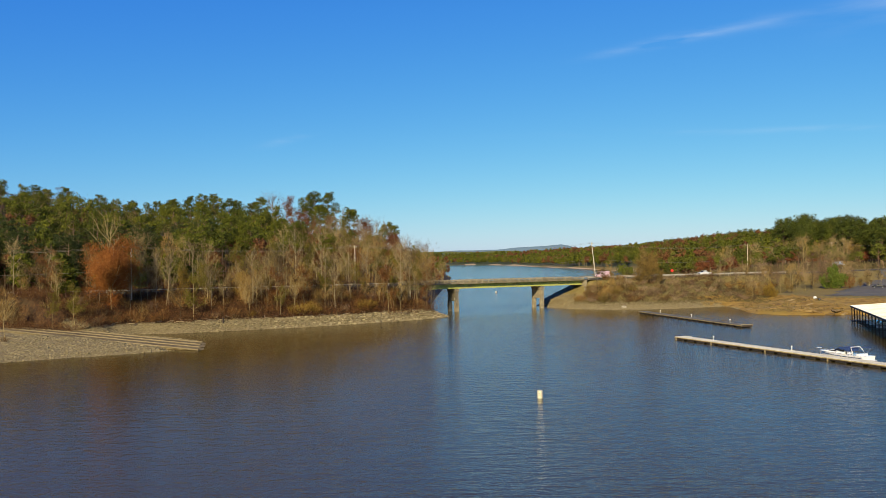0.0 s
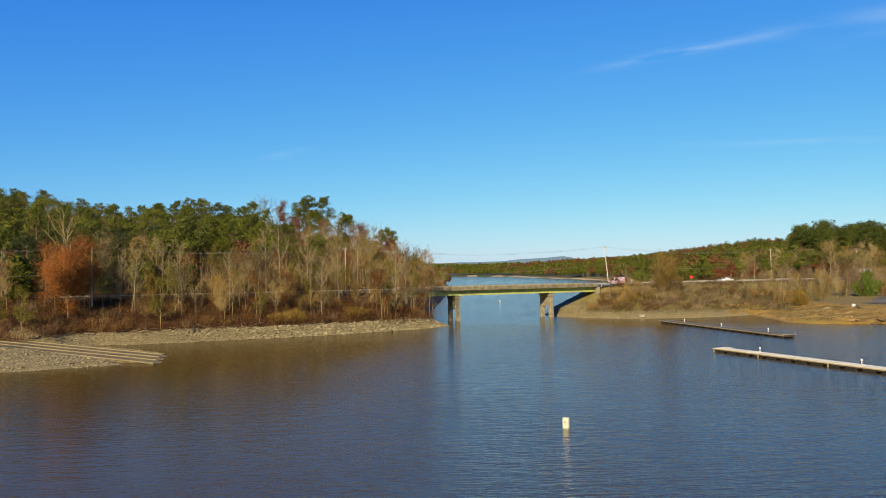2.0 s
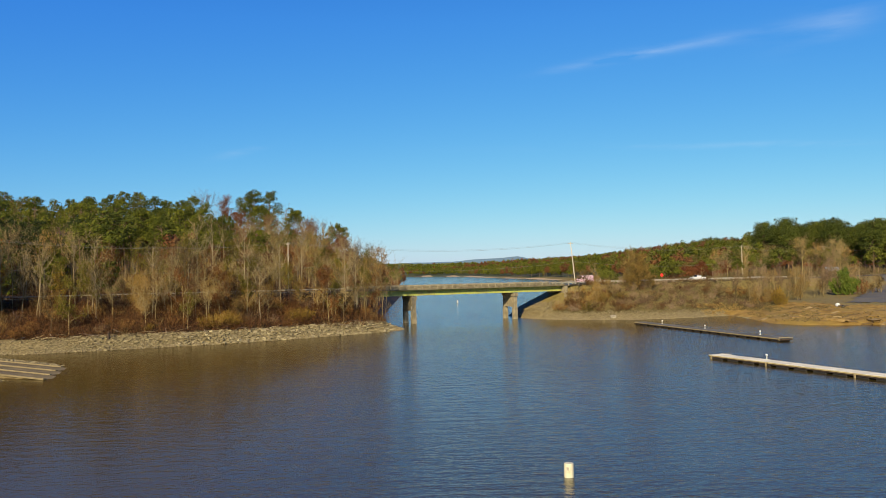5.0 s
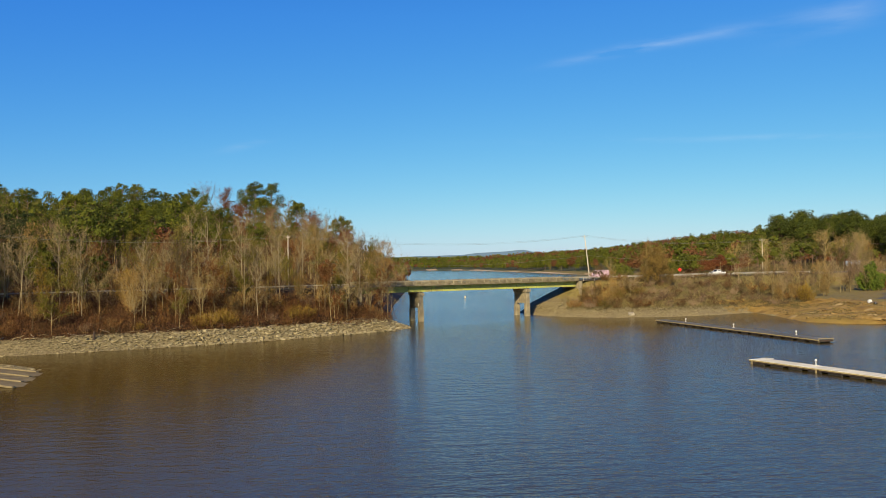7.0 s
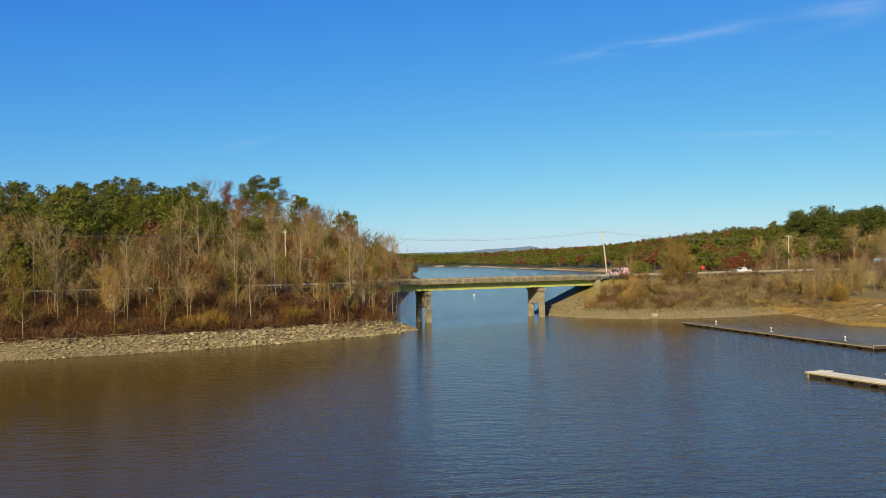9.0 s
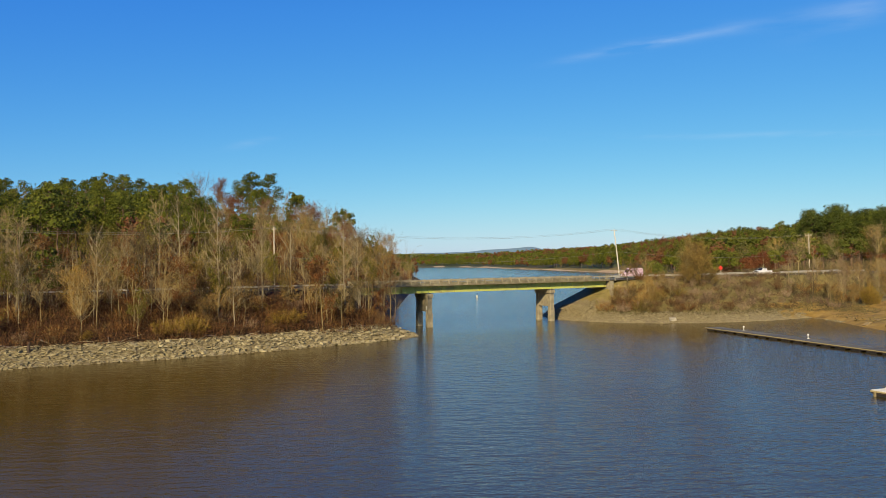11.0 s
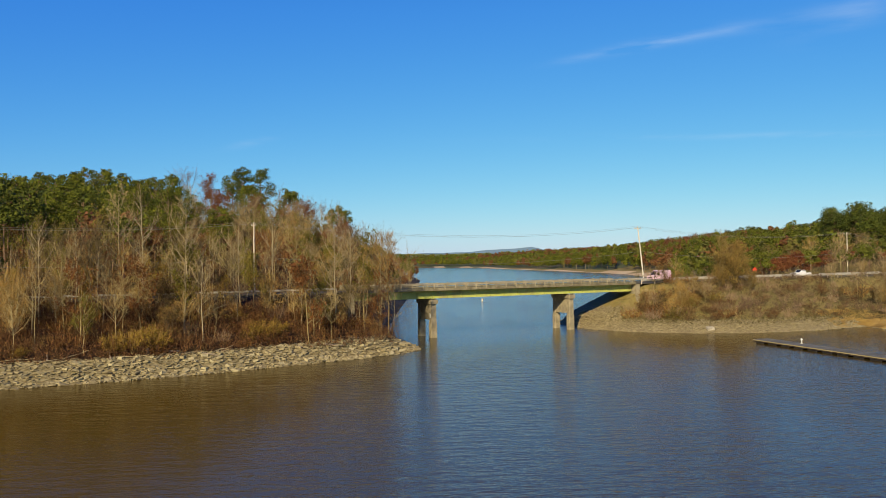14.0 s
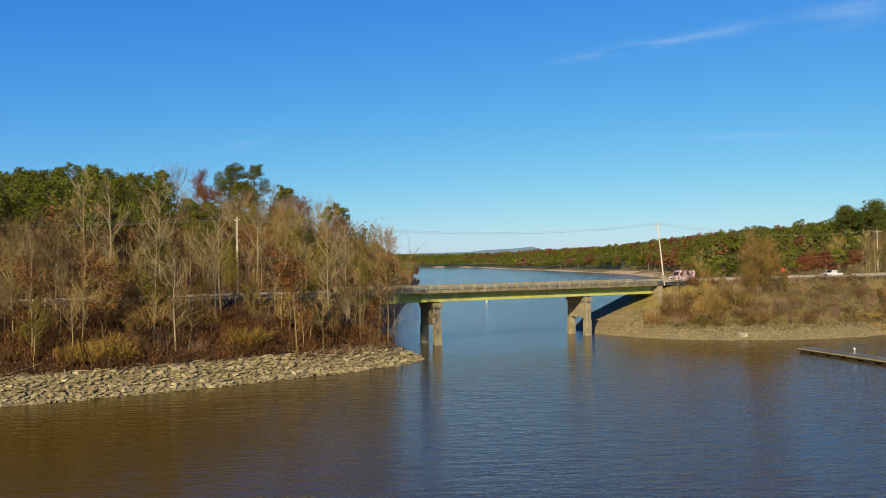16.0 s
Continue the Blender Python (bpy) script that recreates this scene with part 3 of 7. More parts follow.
LEFT_SHORE = [(-420, 20), (-180, 92), (-110, 130), (-77, 150), (-69, 154.5), (-60, 159), (-51, 164.5), (-46.8, 169), (-46, 175), (-48.6, 181.5),
              (-55, 188.5), (-65, 196), (-74, 201.5), (-71, 204.2), (-62, 204.8), (-54, 207.6), (-46, 210.7), (-37, 214.2), (-28, 218.3), (-18, 223.8), (-8, 230.8),
              (3.7, 239.5), (8.0, 246), (7.4, 253), (4.5, 264), (3, 275), (3, 300), (7, 380), (14, 500), (22, 650), (28, 770), (10, 800), (-200, 870), (-900, 1100), (-3500, 1300), (-3500, -200), (-420, -200)]
RIGHT_SHORE = [(41.5, 297), (43.8, 285), (48.6, 276), (56, 268.3), (65, 264.8), (76, 263.4), (90, 266.5), (104, 273), (103.5, 262), (100.5, 248), (99, 237), (103, 231),
               (109, 227.5), (124, 226.5), (140, 224), (170, 214), (210, 190), (270, 150), (420, 60), (420, -200), (3500, -200), (3500, 4400), (-3500, 4400), (-3500, 2150), (40, 2250), (95, 2200), (190, 1960),
               (228, 1200), (238, 920), (212, 740), (160, 540), (98, 400), (51, 322)]


def _edge_distance(pts, poly):
    """Distance to a polygon's outline, positive inside."""
    d = np.full(len(pts), 1e9)
    inside = np.zeros(len(pts), bool)
    n = len(poly)
    for i in range(n):
        a, b = np.array(poly[i]), np.array(poly[(i + 1) % n])
        ab = b - a
        t = np.clip(((pts - a) @ ab) / (ab @ ab), 0, 1)
        d = np.minimum(d, np.linalg.norm(pts - a - t[:, None] * ab, axis=1))
        cross = (a[1] > pts[:, 1]) != (b[1] > pts[:, 1])
        with np.errstate(divide="ignore", invalid="ignore"):
            xi = (b[0] - a[0]) * (pts[:, 1] - a[1]) / (b[1] - a[1]) + a[0]
        inside ^= cross & (pts[:, 0] < xi)
    return np.where(inside, d, -d)


def _road_offset(pts):
    """Distance from the road's centre line, and on which side (positive beyond it)."""
    d, side = np.full(len(pts), 1e9), np.zeros(len(pts))
    for i in range(len(ROAD) - 1):
        a, b = np.array(ROAD[i]), np.array(ROAD[i + 1])
        ab = b - a
        t = np.clip(((pts - a) @ ab) / (ab @ ab), 0, 1)
        q = pts - a - t[:, None] * ab
        dd = np.linalg.norm(q, axis=1)
        near = dd < d
        d = np.where(near, dd, d)
        side = np.where(near, np.sign(ab[0] * (pts[:, 1] - a[1]) - ab[1] * (pts[:, 0] - a[0])), side)
    return d * side


def _smooth(a, b, x):
    t = np.clip((x - a) / (b - a), 0, 1)
    return t * t * (3 - 2 * t)


def _waves(x, y):
    return (np.sin(x * 0.21 + 1.3 * np.sin(y * 0.13)) + np.sin(y * 0.27 + 1.1 * np.sin(x * 0.17)) + np.sin((x + y) * 0.083)) / 3


RAMP_TIP, RAMP_TOP, RAMP_HALF = Vector((-42.4, 170.0)), Vector((-106.6, 202.7)), 6.3


def _ramp_mask(pts):
    ab = np.array(RAMP_TOP - RAMP_TIP)
    q = pts - np.array(RAMP_TIP)
    t = (q @ ab) / (ab @ ab)
    off = np.abs(q[:, 0] * ab[1] - q[:, 1] * ab[0]) / np.linalg.norm(ab)
    return t, off


def ground_heights(x, y):
    """Height of the land at arrays x, y; below nought in the lake."""
    pts = np.stack([x, y], 1)
    dl, dr = _edge_distance(pts, LEFT_SHORE), _edge_distance(pts, RIGHT_SHORE)
    ro = _road_offset(pts)
    wv = _waves(x, y)
    # left land: riprap bank, slope up to the road, wooded ridge beyond
    bank = 2.2 * _smooth(0, 6.5, dl) + np.clip(dl - 6.5, 0, 20) * 0.36
    bank = np.where(ro > -5, 2.2 * _smooth(0, 5, dl) + np.clip(dl - 5, 0, 300) * (0.55 - 0.2 * _smooth(330, 480, y)), bank)
    ridge = 9.6 + np.clip(ro - 8, 0, 260) * 0.098 + (np.clip(-x - 80, 0, 60) * 0.06 + np.clip(-x - 140, 0, 250) * 0.17) * _smooth(10, 120, ro)
    left = np.minimum(bank, ridge) + wv * 0.35 * _smooth(4, 14, dl)
    low = 0.35 + np.clip(dl, 0, 30) * 0.075 + wv * 0.12
    left = np.where((y < 199 + 0.0 * x) & (ro < -9), np.minimum(left, low * _smooth(0, 3, dl) + 0.05), left)
    # right land: gravel bank and grass slope to the road, mud flat by the marina, slow rise behind
    rbank = 1.9 * _smooth(0, 7, dr) + np.clip(dr - 7, 0, 40) * (0.40 - 0.18 * _smooth(66, 54, x))
    flat = 0.55 * _smooth(0, 3, dr) + np.clip(dr, 0, 60) * 0.075 + wv * 0.3 * _smooth(1, 6, dr)
    mudside = _smooth(92, 112, x - (y - 270) * 0.35)
    rbank = rbank * (1 - mudside) + flat * mudside
    rback = 9.4 + np.clip(ro - 8, 0, 900) * 0.018 + np.clip(x - 120, 0, 400) * 0.03 * _smooth(30, 200, ro)
    rback = np.where((ro > 12) | (x > 150), np.minimum(rback, 1.2 * _smooth(0, 14, dr) + np.clip(dr - 8, 0, 400) * (0.14 + 0.06 * _smooth(480, 800, y))), np.minimum(rback, 1.6 * _smooth(0, 4, dr) + np.clip(dr - 2, 0, 60) * 0.52))
    lot = 4.0 + np.clip(x - 150, 0, 150) * 0.008
    right = np.where(ro < -4 - 3 * _smooth(60, 50, x), np.minimum(rbank, np.maximum(9.4 - np.clip(-ro - 4, 0, 80) * 0.28, lot)), rback) + wv * 0.25 * _smooth(8, 20, dr)
    far = _smooth(900, 1500, y)
    right = right * (1 - far) + far * (1.5 * _smooth(0, 25, dr) + np.clip(dr - 20, 0, 400) * 0.085 + np.clip(x - 230, 0, 500) * 0.03 * _smooth(20, 200, dr))
    h = np.where(dl > 0, left, np.where(dr > 0, right, np.maximum(-3.0, np.maximum(dl, dr) * 0.30)))
    # the road bed
    on = np.abs(ro)
    land = (dl > 9) | (dr > 5)
    bed = 9.35
    along = (x - ROAD_P.x) * RU.x + (y - ROAD_P.y) * RU.y
    k = _smooth(9.5, 5.5, on) * land * (y < 520) * np.maximum(_smooth(S_L + 1, S_L - 4, along), _smooth(S_R, S_R + 8, along))
    h = h * (1 - k) + bed * k
    # the ramp's bed
    t, off = _ramp_mask(pts)
    k = _smooth(RAMP_HALF + 2.5, RAMP_HALF, off) * (t > -0.05) * (t < 1.15)
    h = h * (1 - k) + (-0.8 + 3.0 * np.clip(t, -0.05, 1.1)) * k
    return h, dl, dr, ro


def ground_z(x, y):
    return float(ground_heights(np.array([float(x)]), np.array([float(y)]))[0][0])


def _axis(lo, hi, step, first, last, grow):
    a = list(np.arange(lo, hi, step))
    s, v = step, lo
    while v > first:
        s *= grow
        v -= s
        a.insert(0, v)
    s, v = step, a[-1]
    while v < last:
        s *= grow
        v += s
        a.append(v)
    return np.array(a)


gx = _axis(-135, 165, 1.25, -3400, 3400, 1.13)
gy = _axis(140, 345, 1.25, -190, 4300, 1.09)
GX, GY = np.meshgrid(gx, gy)
gh, gdl, gdr, gro = ground_heights(GX.ravel(), GY.ravel())
nx, ny = len(gx), len(gy)
rng = np.random.default_rng(5)
gz = gh + (rng.random(len(gh)) - 0.5) * 0.12 * (gh > 0.3)
gz = gz + (rng.random(len(gh)) - 0.35) * 0.55 * _smooth(0.12, 0.8, gh) * (gdr > 0) * (gro < -14) * (GX.ravel() > 96) * (gh < 3.2)
gv = np.stack([GX.ravel(), GY.ravel(), gz], 1)
idx = np.arange(nx * ny).reshape(ny, nx)
gf = np.stack([idx[:-1, :-1], idx[:-1, 1:], idx[1:, 1:], idx[1:, :-1]], -1).reshape(-1, 4)
me = bpy.data.meshes.new("ground")
me.from_pydata(gv.tolist(), [], gf.tolist())
for k in ("litter", "gravel", "mud", "grass", "beach", "bed", "far_land"):
    me.materials.append(M[k])
fc = gv[gf].mean(1)
fdl, fdr, fro = gdl[gf].mean(1), gdr[gf].mean(1), gro[gf].mean(1)
zone = np.zeros(len(gf), int)
zone[(fdl > -2) & (fdl < 7.0) & (fc[:, 1] < 290)] = 1
zone[(fdl > -2) & (fc[:, 1] < 202) & (fdl < 45) & (fro < -18)] = 1
zone[(fdr > -50) & (fdr > 0) & (fro < 4)] = 3
zone[(fdr > 0) & (fro >= 4)] = 3
zone[(fdr > -2) & (fdr < 7.5) & (fc[:, 0] < 98)] = 1
mudmask = (fdr > -2) & (fc[:, 0] > 96) & (fro < -6) & (fc[:, 2] < 3.0)
zone[mudmask] = 2
zone[(fdr > -30) & (fdr < np.where(fc[:, 1] > 1700, 22, 11)) & (fc[:, 1] > 420) & (fc[:, 1] < 3000)] = 4
zone[(fdr > 45) & (fc[:, 1] > 480)] = 0
zone[(fc[:, 1] > 1000) & ((fdr > 22) | (fdl > 10))] = 6
zone[(fdl < -2) & (fdr < -2)] = 5
me.polygons.foreach_set("material_index", zone.tolist())
me.polygons.foreach_set("use_smooth", [True] * len(gf))
me.update()
ground = tagged(new("ground", me), "sloping lake shore of leaf litter, gravel, mud and dry grass", "ground", kind="structure")

wg = Geo()
wx = [-3400, -400, -120, 120, 400, 3400]
wy = [-190, 60, 200, 400, 900, 2400]
for j in range(5):
    for i in range(5):
        wg.add([(wx[i], wy[j], 0), (wx[i + 1], wy[j], 0), (wx[i + 1], wy[j + 1], 0), (wx[i], wy[j + 1], 0)], [(0, 1, 2, 3)])
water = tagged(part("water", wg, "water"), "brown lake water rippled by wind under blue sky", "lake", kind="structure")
bm = bmesh.new()
bm.from_mesh(water.data)
bmesh.ops.remove_doubles(bm, verts=bm.verts, dist=0.01)
bm.to_mesh(water.data)
bm.free()

# distant hills
def hill_ridge(name, y, xs, peak, mat, label):
    g = Geo()
    vs, fs = [], []
    for i, x in enumerate(xs):
        z = peak(x)
        vs += [(x, y, -5), (x, y, z), (x, y + 250, -5)]
        if i:
            a = 3 * (i - 1)
            fs += [(a, a + 3, a + 4, a + 1), (a + 1, a + 4, a + 5, a + 2)]
    g.add(vs, fs)
    return tagged(part(name, g, mat, smooth=True), label, "hill", kind="structure")


def _bump(x, c, w, h):
    return h * math.exp(-((x - c) / w) ** 2)


# backdrop hill; its blue is distance haze put into the colour
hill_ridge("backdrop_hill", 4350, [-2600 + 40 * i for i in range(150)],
           lambda x: 50 + _bump(x, 765, 80, 25) + _bump(x, 610, 170, 22) + _bump(x, 300, 260, 13) + _bump(x, 1050, 300, 8) + 1.5 * math.sin(x * 0.013) + math.sin(x * 0.041), "haze_hill", "long hill beyond the lake with blue haze in its colour")
hill_ridge("backdrop_ridge", 3300, [-2600 + 30 * i for i in range(200)],
           lambda x: 42 + 4 * math.sin(x * 0.006 + 1) + 2.2 * math.sin(x * 0.023) + 1.2 * math.sin(x * 0.071) + _bump(x, 900, 450, 14), "far_land", "low wooded ridge beyond the lake")

# road surface
def ribbon(name, line, half, z, mat, parent=None, label="", lift=None, edge=0.25):
    g = Geo()
    n = len(line)
    vs, fs = [], []
    for i, p in enumerate(line):
        a, b = Vector(line[max(i - 1, 0)]), Vector(line[min(i + 1, n - 1)])
        d = (b - a).normalized()
        q = Vector((-d.y, d.x))
        zz = z if lift is None else lift(p)
        for o, dz in ((-half, -edge), (-half, 0), (half, 0), (half, -edge)):
            vs.append((p[0] + q.x * o, p[1] + q.y * o, zz + dz))
        if i:
            k = 4 * (i - 1)
            fs += [(k, k + 4, k + 5, k + 1), (k + 1, k + 5, k + 6, k + 2), (k + 2, k + 6, k + 7, k + 3)]
    g.add(vs, fs)
    return part(name, g, mat, parent, label)


def subdivide(line, step):
    out = []
    for i in range(len(line) - 1):
        a, b = Vector(line[i]), Vector(line[i + 1])
        k = max(1, int((b - a).length / step))
        out += [tuple(a.lerp(b, j / k)) for j in range(k)]
    return out + [tuple(line[-1])]


sl = [p for p in subdivide(ROAD, 6) if (Vector(p) - ROAD_P).dot(RU) < S_L - 0.5 or p[0] < -30] + [tuple(rd(S_L - 0.02, 3.2, 0).xy)]
sr = [tuple(rd(S_R + 0.02, 3.2, 0).xy)] + [p for p in subdivide(ROAD, 6) if (Vector(p) - ROAD_P).dot(RU) > S_R + 0.5]
for line in (sl, sr):
    r = ribbon("road", line, 3.9, 9.62, "road")
    tagged(r, "worn grey asphalt road along the wooded shore", "road", kind="structure")

# ---- bridge ----
Z_SOFFIT, Z_DECK, Z_RAIL = 7.75, 9.65, 10.62
O_NEAR, O_FAR = -1.0, 7.4
bridge = thing("bridge", ROAD_M, "concrete road bridge with yellow-green steel girders over the lake narrows", "bridge")
mid = (S_L + S_R) / 2
part("deck_slab", Geo().box((mid, (O_NEAR + O_FAR) / 2, Z_DECK - 0.16), (S_R - S_L, O_FAR - O_NEAR, 0.32)), "rail_concrete", bridge, "weathered concrete deck slab")
part("carriageway", Geo().box((mid, (O_NEAR + O_FAR) / 2, Z_DECK + 0.014), (S_R - S_L - 0.1, O_FAR - O_NEAR - 1.0, 0.028)), "road", bridge, "grey worn asphalt surface")
for o in (0.52, 2.4, 4.3, 6.0):
    g = Geo()
    top = Z_DECK - 0.32
    g.box((mid, o, Z_SOFFIT + 0.05), (S_R - S_L, 0.46, 0.10))
    g.box((mid, o, (Z_SOFFIT + top) / 2), (S_R - S_L, 0.05, top - Z_SOFFIT - 0.2))
    g.box((mid, o, top - 0.05), (S_R - S_L, 0.40, 0.10))
    s = S_L + 0.4
    while s < S_R:
        g.box((s, o - 0.1, (Z_SOFFIT + top) / 2), (0.04, 0.16, top - Z_SOFFIT - 0.2))
        s += 3.3
    part("girder", g, "steel", bridge, "yellow-green painted steel plate girder")
for o, sgn in ((O_NEAR, 1), (O_FAR, -1)):
    part("kerb", Geo().box((mid, o + sgn * 0.22, Z_DECK + 0.12), (S_R - S_L, 0.44, 0.24)), "rail_concrete", bridge)
    part("parapet_rail", Geo().box((mid, o + sgn * 0.16, Z_RAIL - 0.14), (S_R - S_L, 0.18, 0.22), 0), "concrete", bridge, "weathered concrete parapet rail")
    part("parapet_rail", Geo().box((mid, o + sgn * 0.16, Z_RAIL - 0.52), (S_R - S_L, 0.16, 0.18), 0), "rail_concrete", bridge, "weathered concrete parapet rail")
    s = S_L + 0.3
    while s < S_R:
        part("parapet_post", Geo().box((s, o + sgn * 0.13, Z_DECK + 0.53), (0.24, 0.30, 1.05), 0, 0.04), "concrete", bridge)
        s += 2.35
for s in (0.0, 33.0):
    pier = new("pier")
    pier.parent = bridge
    pier.location = (s, 0, 0)
    tagged(pier, "tan concrete pier with two columns and a web wall")
    o1, o2 = 0.45, 5.75
    for o in (o1, o2):
        g = Geo()
        g.box((0, o, 0.1), (1.30, 1.20, 5.8), 0, 0.08)
        g.box((0, o, 3.12), (1.22, 1.12, 0.26), 0, 0.08)
        g.box((0, o, 5.1), (1.12, 1.02, 3.7), 0, 0.07)
        part("column", g, "concrete", pier)
    web = [(o1, 3.05), (o1, 6.7), (o2, 6.7), (o2, 3.05), (o2 - 0.9, 3.55), (o1 + 0.9, 3.55)]
    g = Geo()
    vs = [(x, o, z) for x in (-0.42, 0.42) for o, z in web]
    n = len(web)
    g.add(vs, [tuple(range(n)), tuple(range(2 * n - 1, n - 1, -1))] + [(i, n + i, n + (i + 1) % n, (i + 1) % n) for i in range(n)])
    part("web_wall", g, "concrete", pier)
    part("pier_cap", Geo().box((0, (o1 + o2) / 2, 7.12), (1.45, o2 - o1 + 1.75, 0.85), 0, 0.06), "concrete", pier)
    for o in (-0.35, 2.0, 4.4, 6.75):
        part("bearing", Geo().box((0, min(max(o, -0.15), 6.4), 7.65), (0.5, 0.5, 0.2)), "bearing", pier)
    part("gauge_board", Geo().box((0.63 if s else -0.64, o1 - 0.1, 4.6 if s else 4.4), (0.05, 0.4, 2.6 if s else 0.8)), "white", pier, "white navigation board on the column")
for s, sg in ((S_L, -1), (S_R, 1)):
    g = Geo()
    g.box((s + sg * 0.5, (O_NEAR + O_FAR) / 2, 5.3), (1.2, O_FAR - O_NEAR, 8.0))
    part("abutment", g, "concrete", bridge, "concrete abutment under the deck end")

# ---- docks, buoys ----
def dock(name, a, b, width, top, plank, label, group="marina docks", cleats=True):
    a, b = Vector(a), Vector(b)
    d = (b - a)
    L = d.length
    m = Matrix.Translation((a.x, a.y, 0)) @ Matrix.Rotation(math.atan2(d.y, d.x), 4, "Z")
    e = thing(name, m, label, "dock", group)
    part("deck_frame", Geo().box((L / 2, 0, top - 0.22), (L, width - 0.10, 0.30)), "dark_timber", e)
    for sd in (-1, 1):
        part("side_board", Geo().box((L / 2, sd * (width / 2), top - 0.12), (L, 0.06, 0.15)), "dock_side", e, "sun-bleached timber fascia")
    part("end_board", Geo().box((-0.03, 0, top - 0.14), (0.06, width, 0.20)), "dock_side", e)
    nf = int(L / 3.1)
    for i in range(nf):
        part("float", Geo().box(((i + 0.5) * L / nf, 0, 0.05), (2.2, width - 0.35, 0.42), 0, 0.1), "dock_float", e)
    return e, L, m


def planks(e, L, width, top, mat, n):
    step = L / n
    plank = Geo().box((0, 0, 0), (step - 0.03, width, 0.05)).mesh("plank", mat)
    for i in range(n):
        p = part("plank", plank, None, e)
        p.location = ((i + 0.5) * step, 0, top - 0.02 + 0.004 * ((i * 7) % 3))


DOCK_A, DA_END = (54.6, 169.0), (77.5, 104.0)
dock_a, la, ma = dock("floating_dock", DOCK_A, DA_END, 2.6, 0.62, "deck_pale", "long pale timber floating dock with cleats and lamp pedestals")
planks(dock_a, la, 2.6, 0.62, "deck_pale", 150)
DOCK_B, DB_END = (68.4, 246.8), (78.6, 192.5)
dock_b, lb, mb = dock("floating_dock", DOCK_B, DB_END, 3.0, 0.60, "deck_grey", "long grey weathered floating dock with tan fascia")
planks(dock_b, lb, 3.0, 0.60, "deck_grey", 120)
for s in (0.6, 11.5, 26.0, 40.0, 54.0):
    part("mooring_post", Geo().tube([(s, 1.42, -1.2), (s, 1.42, 0.72)], [0.09, 0.09], 8), "ramp_edge", dock_a)
    part("mooring_post", Geo().tube([(s, -1.42, -1.2), (s, -1.42, 0.45)], [0.14, 0.14], 8), "ramp_edge", dock_a)
# raised corner gusset at the end of the pale dock
part("corner_gusset", Geo().box((0.5, 1.6, 0.57), (1.6, 0.9, 0.12), 0.5), "deck_pale", dock_a)
part("end_rail", Geo().box((lb - 0.1, 0, 0.75), (0.08, 3.0, 0.08)).box((lb - 0.1, -1.45, 0.5), (0.1, 0.1, 0.7)).box((lb - 0.1, 1.45, 0.5), (0.1, 0.1, 0.7)), "dock_side", dock_b)


def pedestal(m, label, paint="white"):
    e = thing("dock_pedestal", m, label, "dock pedestal", "dock pedestals")
    part("base", Geo().box((0, 0, 0.04), (0.42, 0.36, 0.08)), "deck_pale", e)
    part("post", Geo().box((0, 0, 0.36), (0.15, 0.15, 0.66), 0, 0.03), paint, e)
    g = Geo()
    g.tube([(0, 0, 0.68), (0, 0, 0.72), (0, 0, 0.92), (0, 0, 1.02), (0, 0, 1.06)], [0.12, 0.19, 0.21, 0.15, 0.04], 10)
    part("lamp_head", g, paint, e, "domed lamp head", smooth=True)
    part("outlet_box", Geo().box((0.10, 0, 0.45), (0.08, 0.15, 0.2)), "galv", e)
    return e


for mm, s, o in ((mb, 9.5, 0.9), (mb, 27.5, 0.9), (mb, 46.5, 0.9), (ma, 9.5, 0.9), (ma, 30.0, 0.9), (ma, 52.0, 0.9)):
    pedestal(mm @ Matrix.Translation((s, o, 0.625)) @ Matrix.Scale(0.8, 4), "white power and lamp pedestal standing on the dock" if mm is mb else "pale power and lamp pedestal standing on the dock", "white")


def buoy(x, y, r, h, label):
    e = thing("marker_buoy", Matrix.Translation((x, y, 0)), label, "buoy", "marker buoys")
    g = Geo().tube([(0, 0, -0.5), (0, 0, 0.02), (0, 0, h - 0.08), (0, 0, h - 0.02), (0, 0, h)], [r * 0.9, r, r, r * 0.93, r * 0.75], 20)
    part("float_body", g, "buoy_cream", e, smooth=False)
    part("notice_plate", Geo().box((-r * 0.45, -r * 0.93, h * 0.66), (r * 0.5, 0.02, h * 0.22), radians(-25)), "galv", e, "small faded grey notice mark")
    part("lifting_eye", Geo().tube([(-0.06, 0, h - 0.01), (-0.04, 0, h + 0.07), (0.04, 0, h + 0.07), (0.06, 0, h - 0.01)], [0.012] * 4, 5), "galv", e)
    return e


buoy(15.05, 102.2, 0.34, 0.97, "cream-white cylindrical marker buoy floating in open water")
buoy(37.6, 408.0, 0.34, 0.9, "small white marker buoy beyond the bridge")

# ---- boat ramp ----
ab = RAMP_TOP - RAMP_TIP
rl = ab.length
rm = Matrix.Translation((RAMP_TIP.x, RAMP_TIP.y, 0)) @ Matrix.Rotation(math.atan2(ab.y, ab.x), 4, "Z")
tilt = math.atan2(3.0, rl)
SKEW = 0.84      # the ramp's end runs slantwise to its axis, along the waterline
ramp = tagged(thing("boat_ramp", Matrix.Translation((0, 0, -6.13 * SKEW * tilt)) @ rm @ Matrix.Rotation(-tilt, 4, "Y") @ Matrix.Rotation(SKEW * tilt, 4, "X"), "tan concrete boat ramp with raised lane kerbs running into the lake", "boat ramp"), kind="structure")
